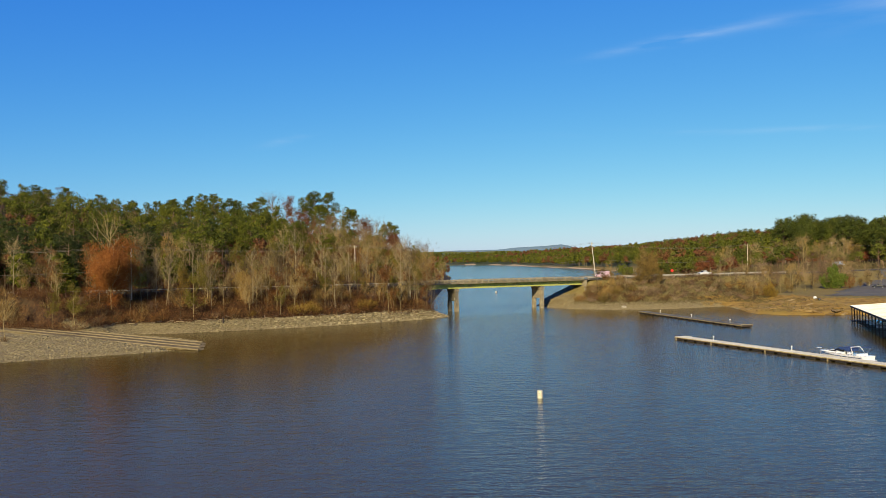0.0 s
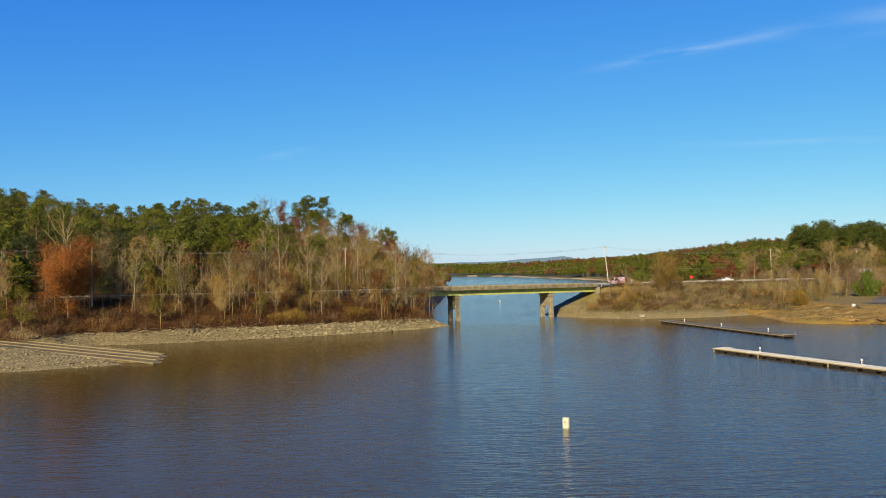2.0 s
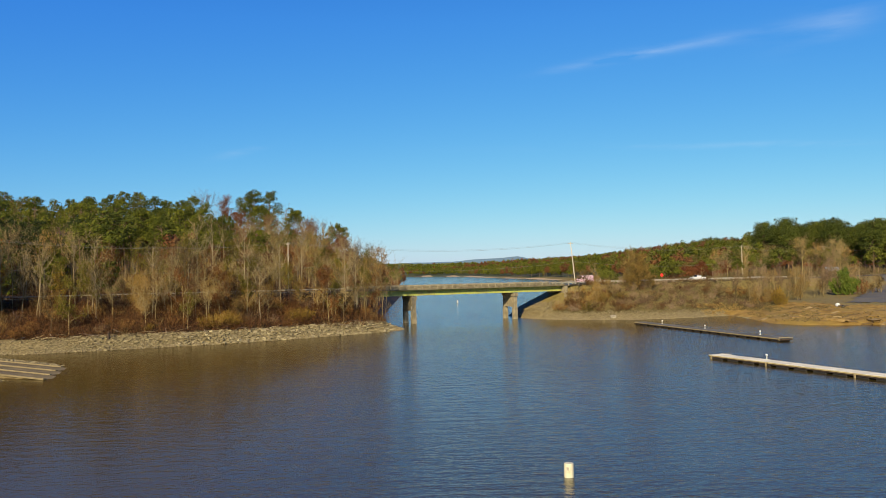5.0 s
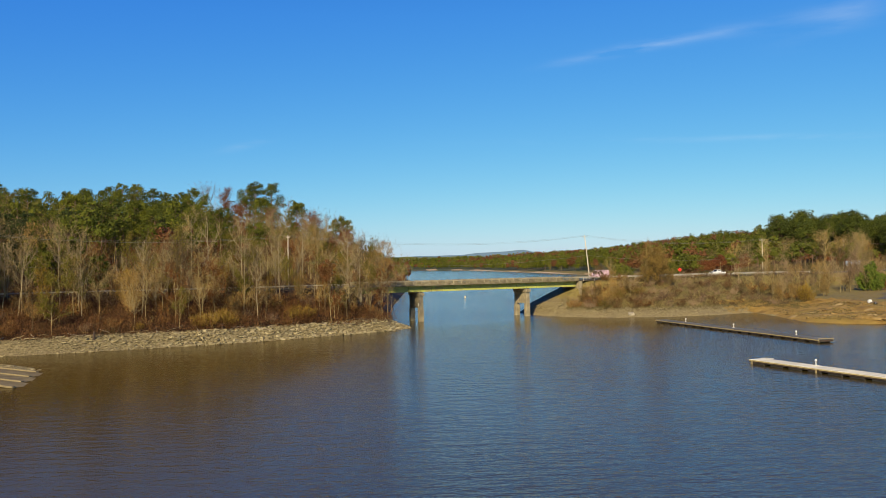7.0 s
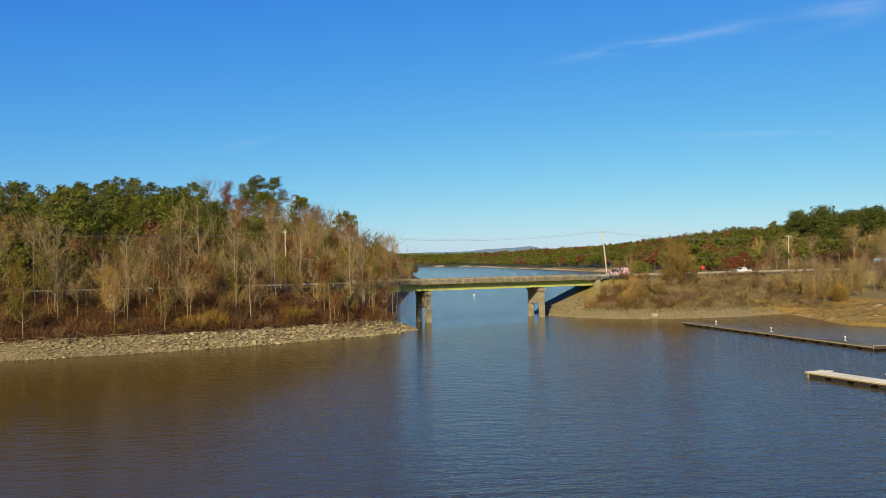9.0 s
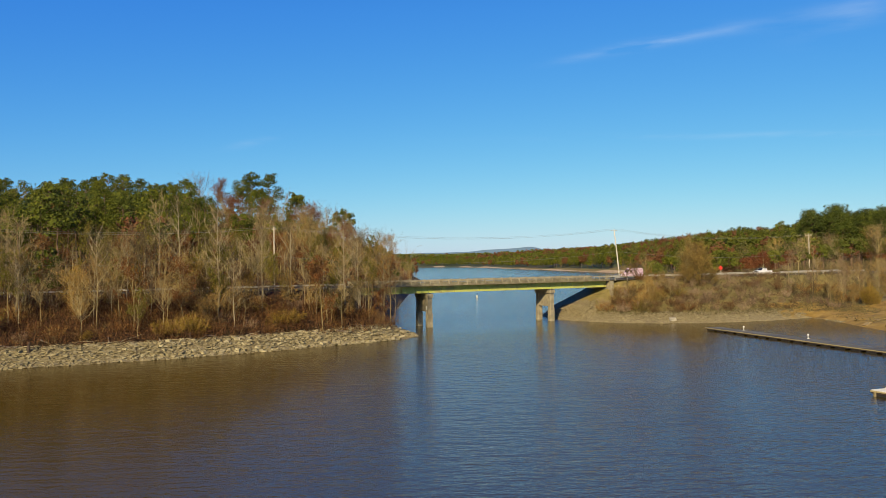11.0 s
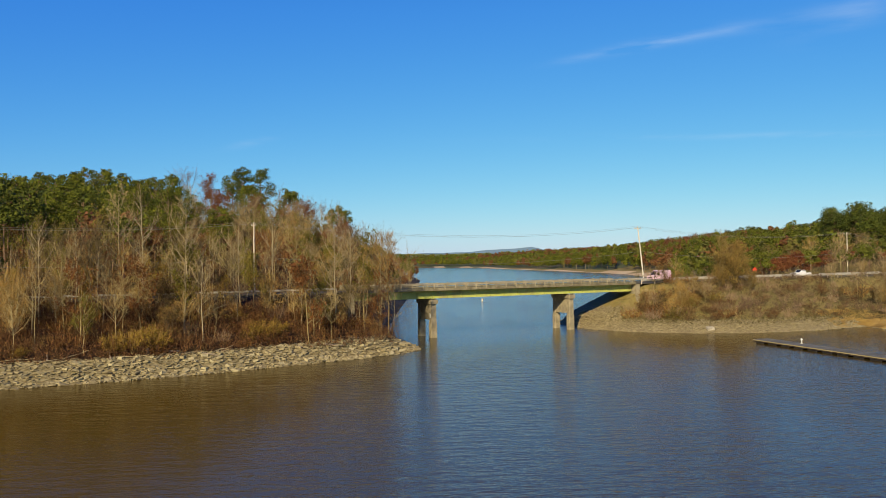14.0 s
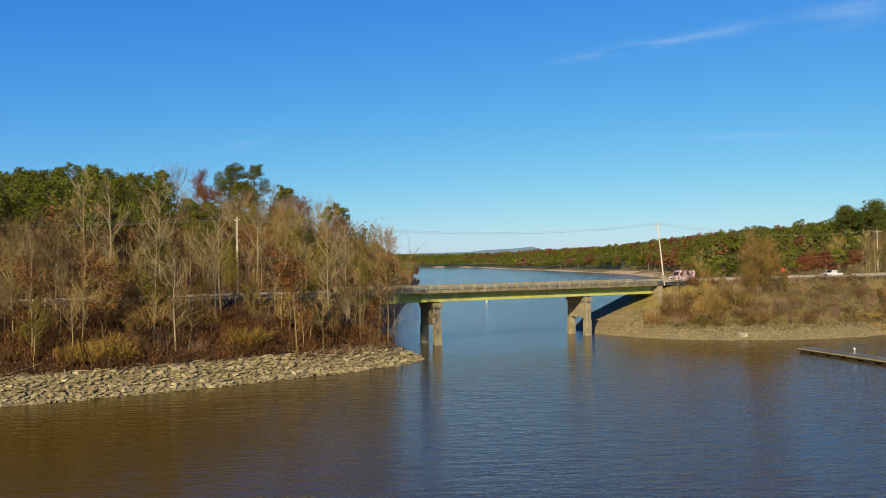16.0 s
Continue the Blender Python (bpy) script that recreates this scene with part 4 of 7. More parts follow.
for y in (-4.09, 0.0, 4.09):
    x = (4.2 - y) * SKEW
    while x < rl * 1.1:
        part("slab", Geo().box((x + 2.96, y, -0.35), (5.94, 4.0, 0.80)), "ramp", ramp)
        x += 6.0
for y in (-6.13, -2.04, 2.04, 6.13):
    x0 = (6.13 - y) * SKEW
    part("lane_kerb", Geo().box(((x0 + rl * 1.05) / 2, y, 0.12), (rl * 1.05 - x0, 0.40, 0.24)), "ramp_edge", ramp, "pale concrete lane kerb")

# ---- guard rails ----
def guardrail(line, label):
    a = Vector(line[0])
    e = thing("guardrail", Matrix.Translation((a.x, a.y, 0)), label, "guardrail", "road guardrails")
    vs, fs = [], []
    n = len(line)
    for i, p in enumerate(line):
        d = (Vector(line[min(i + 1, n - 1)]) - Vector(line[max(i - 1, 0)])).normalized()
        q = Vector((-d.y, d.x))
        for o, z in ((0.0, 10.06), (0.06, 10.14), (0.0, 10.24), (0.06, 10.34), (0.0, 10.42)):
            vs.append((p[0] - a.x - q.x * o, p[1] - a.y - q.y * o, z))
        if i:
            for k in range(4):
                fs.append((5 * i - 5 + k, 5 * i + k, 5 * i + k + 1, 5 * i - 5 + k + 1))
    part("rail_beam", Geo().add(vs, fs), "galv", e, "galvanised corrugated beam")
    pm = Geo().box((0, 0, 9.8), (0.16, 0.16, 1.1)).mesh("rail_post", "pole")
    for p in line:
        o = part("rail_post", pm, None, e)
        o.location = (p[0] - a.x, p[1] - a.y + 0.1, 0)


def offset_line(line, o):
    out = []
    n = len(line)
    for i, p in enumerate(line):
        d = (Vector(line[min(i + 1, n - 1)]) - Vector(line[max(i - 1, 0)])).normalized()
        out.append((p[0] - d.y * o, p[1] + d.x * o))
    return out


lane_l = [p for p in subdivide(ROAD, 3.8) if -125 < p[0] and (Vector(p) - ROAD_P).dot(RU) < S_L - 1]
lane_r = [p for p in subdivide(ROAD, 3.8) if p[0] < 150 and (Vector(p) - ROAD_P).dot(RU) > S_R + 1]
for ln in (lane_l, lane_r):
    guardrail(offset_line(ln, -4.3), "galvanised guardrail on timber posts along the road edge")
guardrail(offset_line(lane_r, 4.3), "galvanised guardrail on timber posts along the road edge")

# ---- utility poles and wires ----
POLES = [(-136, 196, 9.5, 22.8, 0, 0), (-78.5, 219.5, 9.0, 22.6, 0, 0), (-20.9, 253.4, 9.0, 22.45, 0, 0), (66.9, 306.3, 9.2, 23.2, -1.4, 0.2), (139.4, 339.0, 9.0, 22.1, 0, 0), (213.6, 411.3, 9.5, 23.4, 0, 0), (290, 470, 10, 24, 0, 0)]
tops = []
for i, (x, y, z0, z1, lx, ly) in enumerate(POLES):
    e = thing("utility_pole", Matrix.Translation((x, y, z0)), "weathered timber utility pole carrying power lines" if i != 3 else "leaning bleached timber utility pole beside the bridge", "utility pole", "utility poles along the road")
    h = z1 - z0
    part("pole", Geo().tube([(0, 0, -1), (lx * 0.5, ly * 0.5, h * 0.5), (lx, ly, h)], [0.19, 0.165, 0.125], 9), "pole_pale" if i == 3 else "pole", e)
    ang = math.atan2(POLES[min(i + 1, 6)][1] - POLES[max(i - 1, 0)][1], POLES[min(i + 1, 6)][0] - POLES[max(i - 1, 0)][0])
    pts = []
    part("crossarm", Geo().box((lx, ly, h - 0.5), (0.11, 2.2, 0.13), ang), "pole", e)
    for o in (-1.0, 0.0, 1.0):
        px, py, pz = lx - math.sin(ang) * o, ly + math.cos(ang) * o, h - 0.32 if o else h
        part("insulator", Geo().tube([(px, py, pz - 0.12), (px, py, pz + 0.02), (px, py, pz + 0.1)], [0.05, 0.07, 0.03], 7), "porcelain", e)
        pts.append((x + px, y + py, z0 + pz + 0.1))
    pts.append((x + lx * 0.6, y + ly * 0.6, z0 + h * 0.55))
    tops.append(pts)
    if i in (2, 5):
        part("transformer", Geo().tube([(0.42, 0, h - 2.0), (0.42, 0, h - 1.15)], [0.24, 0.24], 10) if i == 5 else Geo().box((0, -0.2, h - 3.2), (0.12, 0.12, 0.5)), "galv", e)
    if i == 5:
        part("street_light", Geo().tube([(0, 0, h - 3.0), (-0.9, -0.3, h - 2.7)], [0.04, 0.04], 5).box((-1.1, -0.35, h - 2.7), (0.6, 0.3, 0.16)), "white", e)
for k in range(4):
    for i in range(len(tops) - 1):
        a, b = Vector(tops[i][k]), Vector(tops[i + 1][k])
        sag = 0.024 * (b - a).length if k < 3 else 0.022 * (b - a).length
        pts = [a.lerp(b, j / 14) - Vector((0, 0, sag * 4 * (j / 14) * (1 - j / 14))) for j in range(15)]
        w = part("power_line", Geo().tube(pts, [0.012 if k < 3 else 0.020] * 15, 4), "wire")
        tagged(w, "thin overhead power cable sagging between poles" if k < 3 else "thicker lower communication cable between poles", "cable", "overhead cables")

# ---- plants: arrays of triangles ----
def unit(v):
    return v / np.maximum(np.linalg.norm(v, axis=-1, keepdims=True), 1e-9)


def leaf_tris(c, size, r, flat=0.0):
    """One leaf or tuft triangle at each centre, turned at random."""
    n = len(c)
    a = unit(r.normal(size=(n, 3)) * (1, 1, 1 - flat))
    b = unit(np.cross(a, r.normal(size=(n, 3))))
    s = size * (0.6 + 0.8 * r.random((n, 1)))
    return np.stack([c + a * s, c - a * s * 0.5 + b * s * 0.6, c - a * s * 0.5 - b * s * 0.6], 1)


def tuft_tris(c, out, size, r, loose=0.55):
    """Leaf triangles at each centre that lie across the direction out, more or less loosely."""
    n = len(c)
    f = unit(out + r.normal(size=(n, 3)) * loose)
    a = unit(np.cross(f, r.normal(size=(n, 3))))
    b = np.cross(f, a)
    s = size * (0.6 + 0.8 * r.random((n, 1)))
    return np.stack([c + a * s, c - a * s * 0.5 + b * s * 0.7, c - a * s * 0.5 - b * s * 0.7], 1)


def twig_tris(p, d, length, width, r):
    """Thin triangles from p along d."""
    n = len(p)
    d = unit(d)
    w = unit(np.cross(d, r.normal(size=(n, 3)))) * (width / 2)
    return np.stack([p + w, p - w, p + d * length], 1)


def tube_tris(p, q, rp, rq, sides=3):
    """Tapered limbs from points p to q."""
    n = len(p)
    d = unit(q - p)
    ref = np.where(np.abs(d[:, 2:3]) < 0.9, np.array([[0, 0, 1.0]]), np.array([[1.0, 0, 0]]))
    a = unit(np.cross(d, ref))
    b = np.cross(d, a)
    out = []
    rp, rq = np.reshape(rp, (-1, 1)), np.reshape(rq, (-1, 1))
    for k in range(sides):
        w0, w1 = 2 * math.pi * k / sides, 2 * math.pi * (k + 1) / sides
        e0, e1 = a * math.cos(w0) + b * math.sin(w0), a * math.cos(w1) + b * math.sin(w1)
        out.append(np.stack([p + e0 * rp, p + e1 * rp, q + e1 * rq], 1))
        out.append(np.stack([p + e0 * rp, q + e1 * rq, q + e0 * rq], 1))
    return np.concatenate(out)


def soup(name, arrays, mats, smooth=False):
    """A mesh from arrays of triangles, one material each."""
    arrays = [a.astype(np.float32) for a in arrays]
    v = np.concatenate(arrays).reshape(-1, 3)
    n = len(v) // 3
    me = bpy.data.meshes.new(name)
    me.vertices.add(len(v))
    me.vertices.foreach_set("co", v.ravel())
    me.loops.add(len(v))
    me.loops.foreach_set("vertex_index", np.arange(len(v), dtype=np.int32))
    me.polygons.add(n)
    me.polygons.foreach_set("loop_start", np.arange(0, len(v), 3, dtype=np.int32))
    for m in mats:
        me.materials.append(M[m])
    me.polygons.foreach_set("material_index", np.repeat(np.arange(len(arrays)), [len(a) for a in arrays]).astype(np.int32))
    me.update(calc_edges=True)
    return me


def trunk_tris(r, height, base, bend=0.03, segs=6, sides=6, top=0.02):
    z = np.linspace(0, height, segs + 1)
    xy = np.cumsum(r.normal(size=(segs + 1, 2)) * bend * height / segs, 0)
    xy[0] = 0
    p = np.column_stack([xy, z])
    p[0, 2] = -0.6
    rad = base * (1 - z / height) ** 0.8 + top
    rad[0] *= 1.25
    return p, rad, tube_tris(p[:-1], p[1:], rad[:-1], rad[1:], sides)


def at_height(p, z):
    return np.column_stack([np.interp(z, p[:, 2], p[:, 0]), np.interp(z, p[:, 2], p[:, 1]), z])


def bare_tree(seed, height=14.0, spread=0.32, limbs=15, subs=6, twigs=9, lowest=0.28, leaves=0, leaf=0.2, stems=1, twig_w=0.034):
    """A leafless tree: trunk and limbs, and a crown of fine branches; leaves: how many dead or live leaves still hang."""
    r = np.random.default_rng(seed)
    wood, crown, tips = [], [], []
    for sidx in range(stems):
        hgt = height * (1 if sidx == 0 else r.uniform(0.65, 0.95))
        p, rad, t = trunk_tris(r, hgt, 0.0062 * height + 0.02, 0.05, sides=5 if stems > 1 else 6)
        if stems > 1:
            w = 2 * math.pi * sidx / stems + r.random()
            lean = r.uniform(0.10, 0.28)
            sh = p[:, 2:3] * lean * np.array([[math.cos(w), math.sin(w), 0]])
            p = p + sh
            t = tube_tris(p[:-1], p[1:], rad[:-1] * 0.7, rad[1:] * 0.7, 5)
        wood.append(t)
        n = max(5, limbs // max(1, stems // 2))
        f = np.sort(r.uniform(lowest, 0.97, n))
        st = at_height(p, f * hgt)
        az = r.uniform(0, 2 * math.pi, n) + np.arange(n) * 2.4
        up = r.uniform(0.5, 1.05, n) + 0.7 * f ** 2
        d = unit(np.column_stack([np.cos(az), np.sin(az), up]))
        ln = height * spread * (0.38 + 0.72 * np.sin(np.pi * np.clip(0.22 + 0.72 * (f - lowest) / (1 - lowest), 0, 1))) * r.uniform(0.55, 1.25, n)
        m1 = st + d * (ln * 0.5)[:, None]
        d2 = unit(d + np.column_stack([r.normal(size=(n, 2)) * 0.2, np.full(n, 0.5)]))
        en = m1 + d2 * (ln * 0.6)[:, None]
        rl = 0.007 * ln + 0.013
        wood.append(tube_tris(st, m1, rl * 1.3, rl * 0.8, 4))
        wood.append(tube_tris(m1, en, rl * 0.8, rl * 0.3, 3))
        # fine branches
        li = np.repeat(np.arange(n), subs)
        u = r.uniform(0.25, 1.0, len(li))
        sp = np.where((u < 0.5)[:, None], st[li] + (m1 - st)[li] * (u * 2)[:, None], m1[li] + (en - m1)[li] * ((u - 0.5) * 2)[:, None])
        sd = unit(d[li] * 0.75 + r.normal(size=(len(li), 3)) * 0.62 + np.array([0, 0, 0.35]))
        sl = (ln[li] * r.uniform(0.30, 0.80, len(li)))[:, None]
        se = sp + sd * sl
        wood.append(twig_tris(sp, sd, sl, 0.055, r))
        ti = np.repeat(np.arange(len(sp)), twigs)
        u = r.uniform(0.15, 1.0, (len(ti), 1))
        tp = sp[ti] + (se - sp)[ti] * u
        td = unit(sd[ti] * 0.8 + r.normal(size=(len(ti), 3)) * 0.65 + np.array([0, 0, 0.2]))
        tl = r.uniform(0.3, 1.0, (len(ti), 1)) * (0.45 + height / 30)
        crown.append(twig_tris(tp, td, tl, twig_w, r))
        tips.append(tp + td * tl * r.uniform(0.3, 1.0, (len(tp), 1)))
    tips = np.concatenate(tips)
    lv = None
    if leaves:
        c = tips[r.integers(0, len(tips), leaves)] + r.normal(size=(leaves, 3)) * 0.3
        lv = leaf_tris(c, leaf, r)
    return np.concatenate(wood), np.concatenate(crown), lv


def pine_tree(seed, height=20.0, crown_from=0.45, tufts=46, per=26, radius=0.17, tuft=0.46):
    """A tall pine: straight trunk, crooked branches, needle tufts in loose clumps."""
    r = np.random.default_rng(seed)
    p, rad, t = trunk_tris(r, height * 0.97, 0.011 * height + 0.04, 0.02)
    wood = [t]
    n = tufts
    f = crown_from + (1 - crown_from) * r.random(n) ** 0.85
    st = at_height(p, f * height * 0.96)
    az = np.arange(n) * 2.4 + r.normal(size=n) * 0.4
    shape = np.sin(np.pi * (0.2 + 0.66 * np.clip((f - crown_from) / (1 - crown_from), 0, 1))) * r.uniform(0.5, 1.15, n)
    ln = height * radius * np.clip(shape, 0.12, 1.2)
    d = unit(np.column_stack([np.cos(az), np.sin(az), r.uniform(0.0, 0.9, n)]))
    en = st + d * ln[:, None]
    wood.append(tube_tris(st, en, 0.012 * ln + 0.025, np.full(n, 0.012), 3))
    ci = np.repeat(np.arange(n), per)
    size = (0.55 + 0.24 * ln)[ci][:, None]
    v = unit(r.normal(size=(len(ci), 3)) + np.array([0, 0, 0.3]))
    c = en[ci] + v * (r.random((len(ci), 1)) ** 0.35) * size * np.array([1.2, 1.2, 0.62])
    k = slice(None, None, 5)
    extra = st[ci[k]] + (en - st)[ci[k]] * r.uniform(0.45, 0.95, (len(ci[k]), 1)) + r.normal(size=(len(ci[k]), 3)) * 0.3
    return np.concatenate(wood), np.concatenate([tuft_tris(c, v + np.array([0, 0, 0.25]), tuft, r), leaf_tris(extra, tuft * 0.9, r, 0.2)])


def canopy_tree(seed, height, crown_from, width, clumps, per, size, clump_r):
    """A dense tree: a short trunk below a domed crown of many rounded clumps of foliage."""
    r = np.random.default_rng(seed)
    p, rad, t = trunk_tris(r, height * 0.85, 0.011 * height + 0.05, 0.02, segs=3, sides=4)
    mid, half = height * (1 + crown_from) / 2, height * (1 - crown_from) / 2
    d = unit(r.normal(size=(clumps, 3)))
    d[:, 2] = np.where(d[:, 2] < -0.3, -d[:, 2], d[:, 2])
    c = d * r.uniform(0.55, 1.0, (clumps, 1)) * np.array([width, width, half - clump_r * 0.6]) + np.array([0, 0, mid])
    wood = [t, tube_tris(at_height(p, np.clip(c[:, 2] - 1.5, 1.0, height * 0.84)), c, np.full(clumps, 0.07), np.full(clumps, 0.02), 3)]
    i = np.repeat(np.arange(clumps), per)
    rad_ = (clump_r * r.uniform(0.7, 1.25, clumps))[i][:, None]
    v = unit(r.normal(size=(len(i), 3)) + np.array([0, 0, 0.25]))
    leaf = c[i] + v * r.uniform(0.6, 1.0, (len(i), 1)) * rad_ * np.array([1.15, 1.15, 0.75])
    return np.concatenate(wood), tuft_tris(leaf, v + d[i] * 0.5, size, r)


def shrub(seed, height=2.6, spread=1.6, stems=26, twigs=16, leaves=0, leaf=0.14, twig_w=0.03):
    r = np.random.default_rng(seed)
    az, rr = r.uniform(0, 6.28, stems), r.random(stems) ** 0.6
    st = np.column_stack([np.cos(az) * rr * spread * 0.35, np.sin(az) * rr * spread * 0.35, np.full(stems, -0.15)])
    hh = height * r.uniform(0.55, 1.0, stems) * (1 - 0.35 * rr)
    en = np.column_stack([np.cos(az) * rr * spread, np.sin(az) * rr * spread, hh])
    wood = tube_tris(st, en, np.full(stems, 0.022), np.full(stems, 0.007), 3)
    ti = np.repeat(np.arange(stems), twigs)
    u = r.uniform(0.2, 1.0, (len(ti), 1))
    tp = st[ti] + (en - st)[ti] * u
    td = unit((en - st)[ti] / np.maximum(hh[ti], 0.3)[:, None] + r.normal(size=(len(ti), 3)) * 0.55)
    tl = r.uniform(0.25, 0.8, (len(ti), 1)) * (0.4 + height * 0.25)
    tw = twig_tris(tp, td, tl, twig_w, r)
    lv = None
    if leaves:
        k = r.integers(0, len(tp), leaves)
        lv = leaf_tris(tp[k] + td[k] * tl[k] * r.random((leaves, 1)) + r.normal(size=(leaves, 3)) * 0.12, leaf, r)
    return wood, tw, lv


def plant(name, wood, fine, lv, mats, label, category, group):
    """A thing with its trunk and crown (and leaves) as parts, kept at the origin as the one that is copied."""
    e = thing(name, Matrix.Identity(4), label, category, group)
    part("trunk" if category == "tree" else "stem_clump", soup("trunk", [wood], [mats[0]]), None, e)
    part("crown" if category == "tree" else "twig_mass", soup("crown", [fine], [mats[1]]), None, e)
    if lv is not None:
        part("foliage", soup("leaves", [lv], [mats[2]]), None, e)
    return e


def place(proto, x, y, r, s=None, z=None, used={}):
    """Sets a copy of a plant on the ground; the first one placed is the plant itself."""
    zz = ground_z(x, y) if z is None else z
    k = s if s is not None else r.uniform(0.82, 1.18)
    m = Matrix.Translation((x, y, zz)) @ Matrix.Rotation(r.uniform(0, 6.28), 4, "Z") @ Matrix.Rotation(r.normal() * 0.03, 4, "X")
    if proto.name in used:
        o = copy_thing(proto, m)
    else:
        used[proto.name] = 1
        o = proto
        o.matrix_basis = m
    o.scale = (k, k, k * r.uniform(0.92, 1.08))
    return o


def scatter(n, x0, x1, y0, y1, seed, test, gap=2.5, tries=40):
    """Random places in a box that pass a test on (x, y, height, shore distances, road offset), no nearer than gap."""
    r = np.random.default_rng(seed)
    out = []
    cell = {}
    x, y = r.uniform(x0, x1, n * tries), r.uniform(y0, y1, n * tries)
    h, dl, dr, ro = ground_heights(x, y)
    ok = test(x, y, h, dl, dr, ro)
    for i in np.nonzero(ok)[0]:
        if len(out) >= n:
            break
        k = (int(x[i] // gap), int(y[i] // gap))
        if any((x[i] - a) ** 2 + (y[i] - b) ** 2 < gap * gap for u in (-1, 0, 1) for v in (-1, 0, 1) for a, b in cell.get((k[0] + u, k[1] + v), ())):
            continue
        cell.setdefault(k, []).append((x[i], y[i]))
        out.append((x[i], y[i], h[i]))
    return out


def instances(protos, spots, r, smin=0.8, smax=1.2):
    """Triangles of many copies of one array, set on the given spots."""
    out = []
    for x, y, z in spots:
        a = protos[r.integers(0, len(protos))]
        s, w = r.uniform(smin, smax), r.uniform(0, 6.28)
        c, sn = math.cos(w) * s, math.sin(w) * s
        rot = np.array([[c, sn, 0], [-sn, c, 0], [0, 0, s * r.uniform(0.9, 1.1)]])
        out.append(a @ rot + np.array([x, y, z - 0.1]))
    return np.concatenate(out)


vr = np.random.default_rng(21)
G_BANK, G_WOOD, G_PINE = "bare trees on the bank", "bare trees behind the road", "pines on the ridge"
bare = [plant("bare_tree", *bare_tree(100 + i, h, sp, lb, sb, tw, 0.38)[:2], None, ("bark", mt), "leafless grey-brown tree on the wooded bank", "tree", G_BANK)
        for i, (h, sp, lb, sb, tw, mt) in enumerate(((15, 0.34, 18, 10, 15, "twig"), (12, 0.40, 17, 10, 15, "twig_grey"), (17, 0.30, 20, 10, 15, "twig_grey"), (10, 0.44, 16, 10, 15, "twig"), (14, 0.36, 18, 10, 15, "twig")))]
clump = [plant("multi_stem_tree", *bare_tree(120 + i, h, 0.34, 18, 8, 13, 0.15, lv, 0.2, st), ("bark", "twig", "leaf_brown"), "many-stemmed leafless tree with tan twigs", "tree", G_BANK)
         for i, (h, lv, st) in enumerate(((11, 260, 6), (9, 150, 7)))]
pale = [plant("pale_barked_tree", *bare_tree(130 + i, h, 0.24, 18, 7, 12)[:2], None, ("bark_pale", "twig_grey"), "tall slim tree with pale bark and no leaves", "tree", G_BANK) for i, h in enumerate((17, 19))]
rust = [plant("rust_leaved_tree", *bare_tree(140 + i, h, 0.30, 15, 6, 6, 0.25, int(lv * 1.5), 0.2), ("bark", "twig", "leaf_rust"), "tree with thin rust-brown autumn leaves", "tree", G_WOOD) for i, (h, lv) in enumerate(((13, 900), (15, 450), (11, 1000)))]
olive = [plant("yellowing_tree", *bare_tree(150 + i, h, 0.30, 15, 6, 6, 0.25, lv * 2, 0.18), ("bark", "twig", "leaf_olive"), "tree with sparse olive-yellow autumn leaves", "tree", G_WOOD) for i, (h, lv) in enumerate(((14, 1000), (12, 1300)))]
pines = [plant("pine_tree", *pine_tree(160 + i, h, cf, tf, 46, rd_, 0.25), None, ("bark_pine", "needle"), "tall green pine with a bare trunk and loose crown", "tree", G_PINE)
         for i, (h, cf, tf, rd_) in enumerate(((21, 0.40, 58, 0.20), (18, 0.36, 58, 0.22), (23, 0.46, 56, 0.18), (16, 0.3, 58, 0.22)))]

# dark conifers whose needle colour also carries painted shade
shaded_pines = [plant("dark_pine_tree", *pine_tree(165 + i, h, cf, 62, 46, 0.21, 0.25), None, ("bark_pine", "needle_shaded"), "dense blackish-green pine low on the wooded slope", "tree", G_PINE) for i, (h, cf) in enumerate(((19, 0.16), (16, 0.12)))]

# bank between the lake and the road, left
spots = scatter(112, -128, 9, 198, 275, 31, lambda x, y, h, dl, dr, ro: (dl > np.where(x > -12, 4.6, 8.0)) & (ro < -7.5) & (h > 1.5) & ((x + 81) ** 2 + (y - 211) ** 2 > 120) & ((x < -78) | (x > -66) | (y > 222)), 2.8)
for x, y, z in spots:
    u = vr.random()
    if (x < -92 and u < 0.45) or (x < -48 and u < 0.35):
        continue
    pr = bare[vr.integers(0, 5)] if u < 0.54 else clump[vr.integers(0, 2)] if u < 0.70 else rust[vr.integers(0, 3)] if u < 0.88 else olive[vr.integers(0, 2)]
    place(pr, x, y, vr, vr.uniform(0.42, 0.85) if vr.random() < 0.88 else 1.0, z)
for x, y, s in ((-6.2, 250, 1.0), (-4.3, 252, 0.95), (-42, 247, 1.0), (-38.5, 248, 1.0), (-30, 244, 0.95), (-22, 246, 0.9), (-60, 226, 0.95), (-70, 222, 0.9), (-1.5, 257, 0.8), (1.5, 251, 0.72), (3.5, 254.5, 0.6)):
    place(pale[int(abs(x)) % 2], x, y, vr, s)
for x, y, z in scatter(46, -110, 4, 214, 262, 33, lambda x, y, h, dl, dr, ro: (dl > 9.5) & (ro < -6.5) & (ro > -22) & (h > 2.5), 3.2):
    place(pale[vr.integers(0, 2)], x, y, vr, vr.uniform(0.45, 0.82), z)
sapling = plant("yellow_leaved_sapling", *bare_tree(157, 8.0, 0.34, 16, 7, 7, 0.22, 1500, 0.14), ("bark", "twig", "leaf_yellow"), "slender sapling with thin yellow-green leaves", "tree", G_BANK)
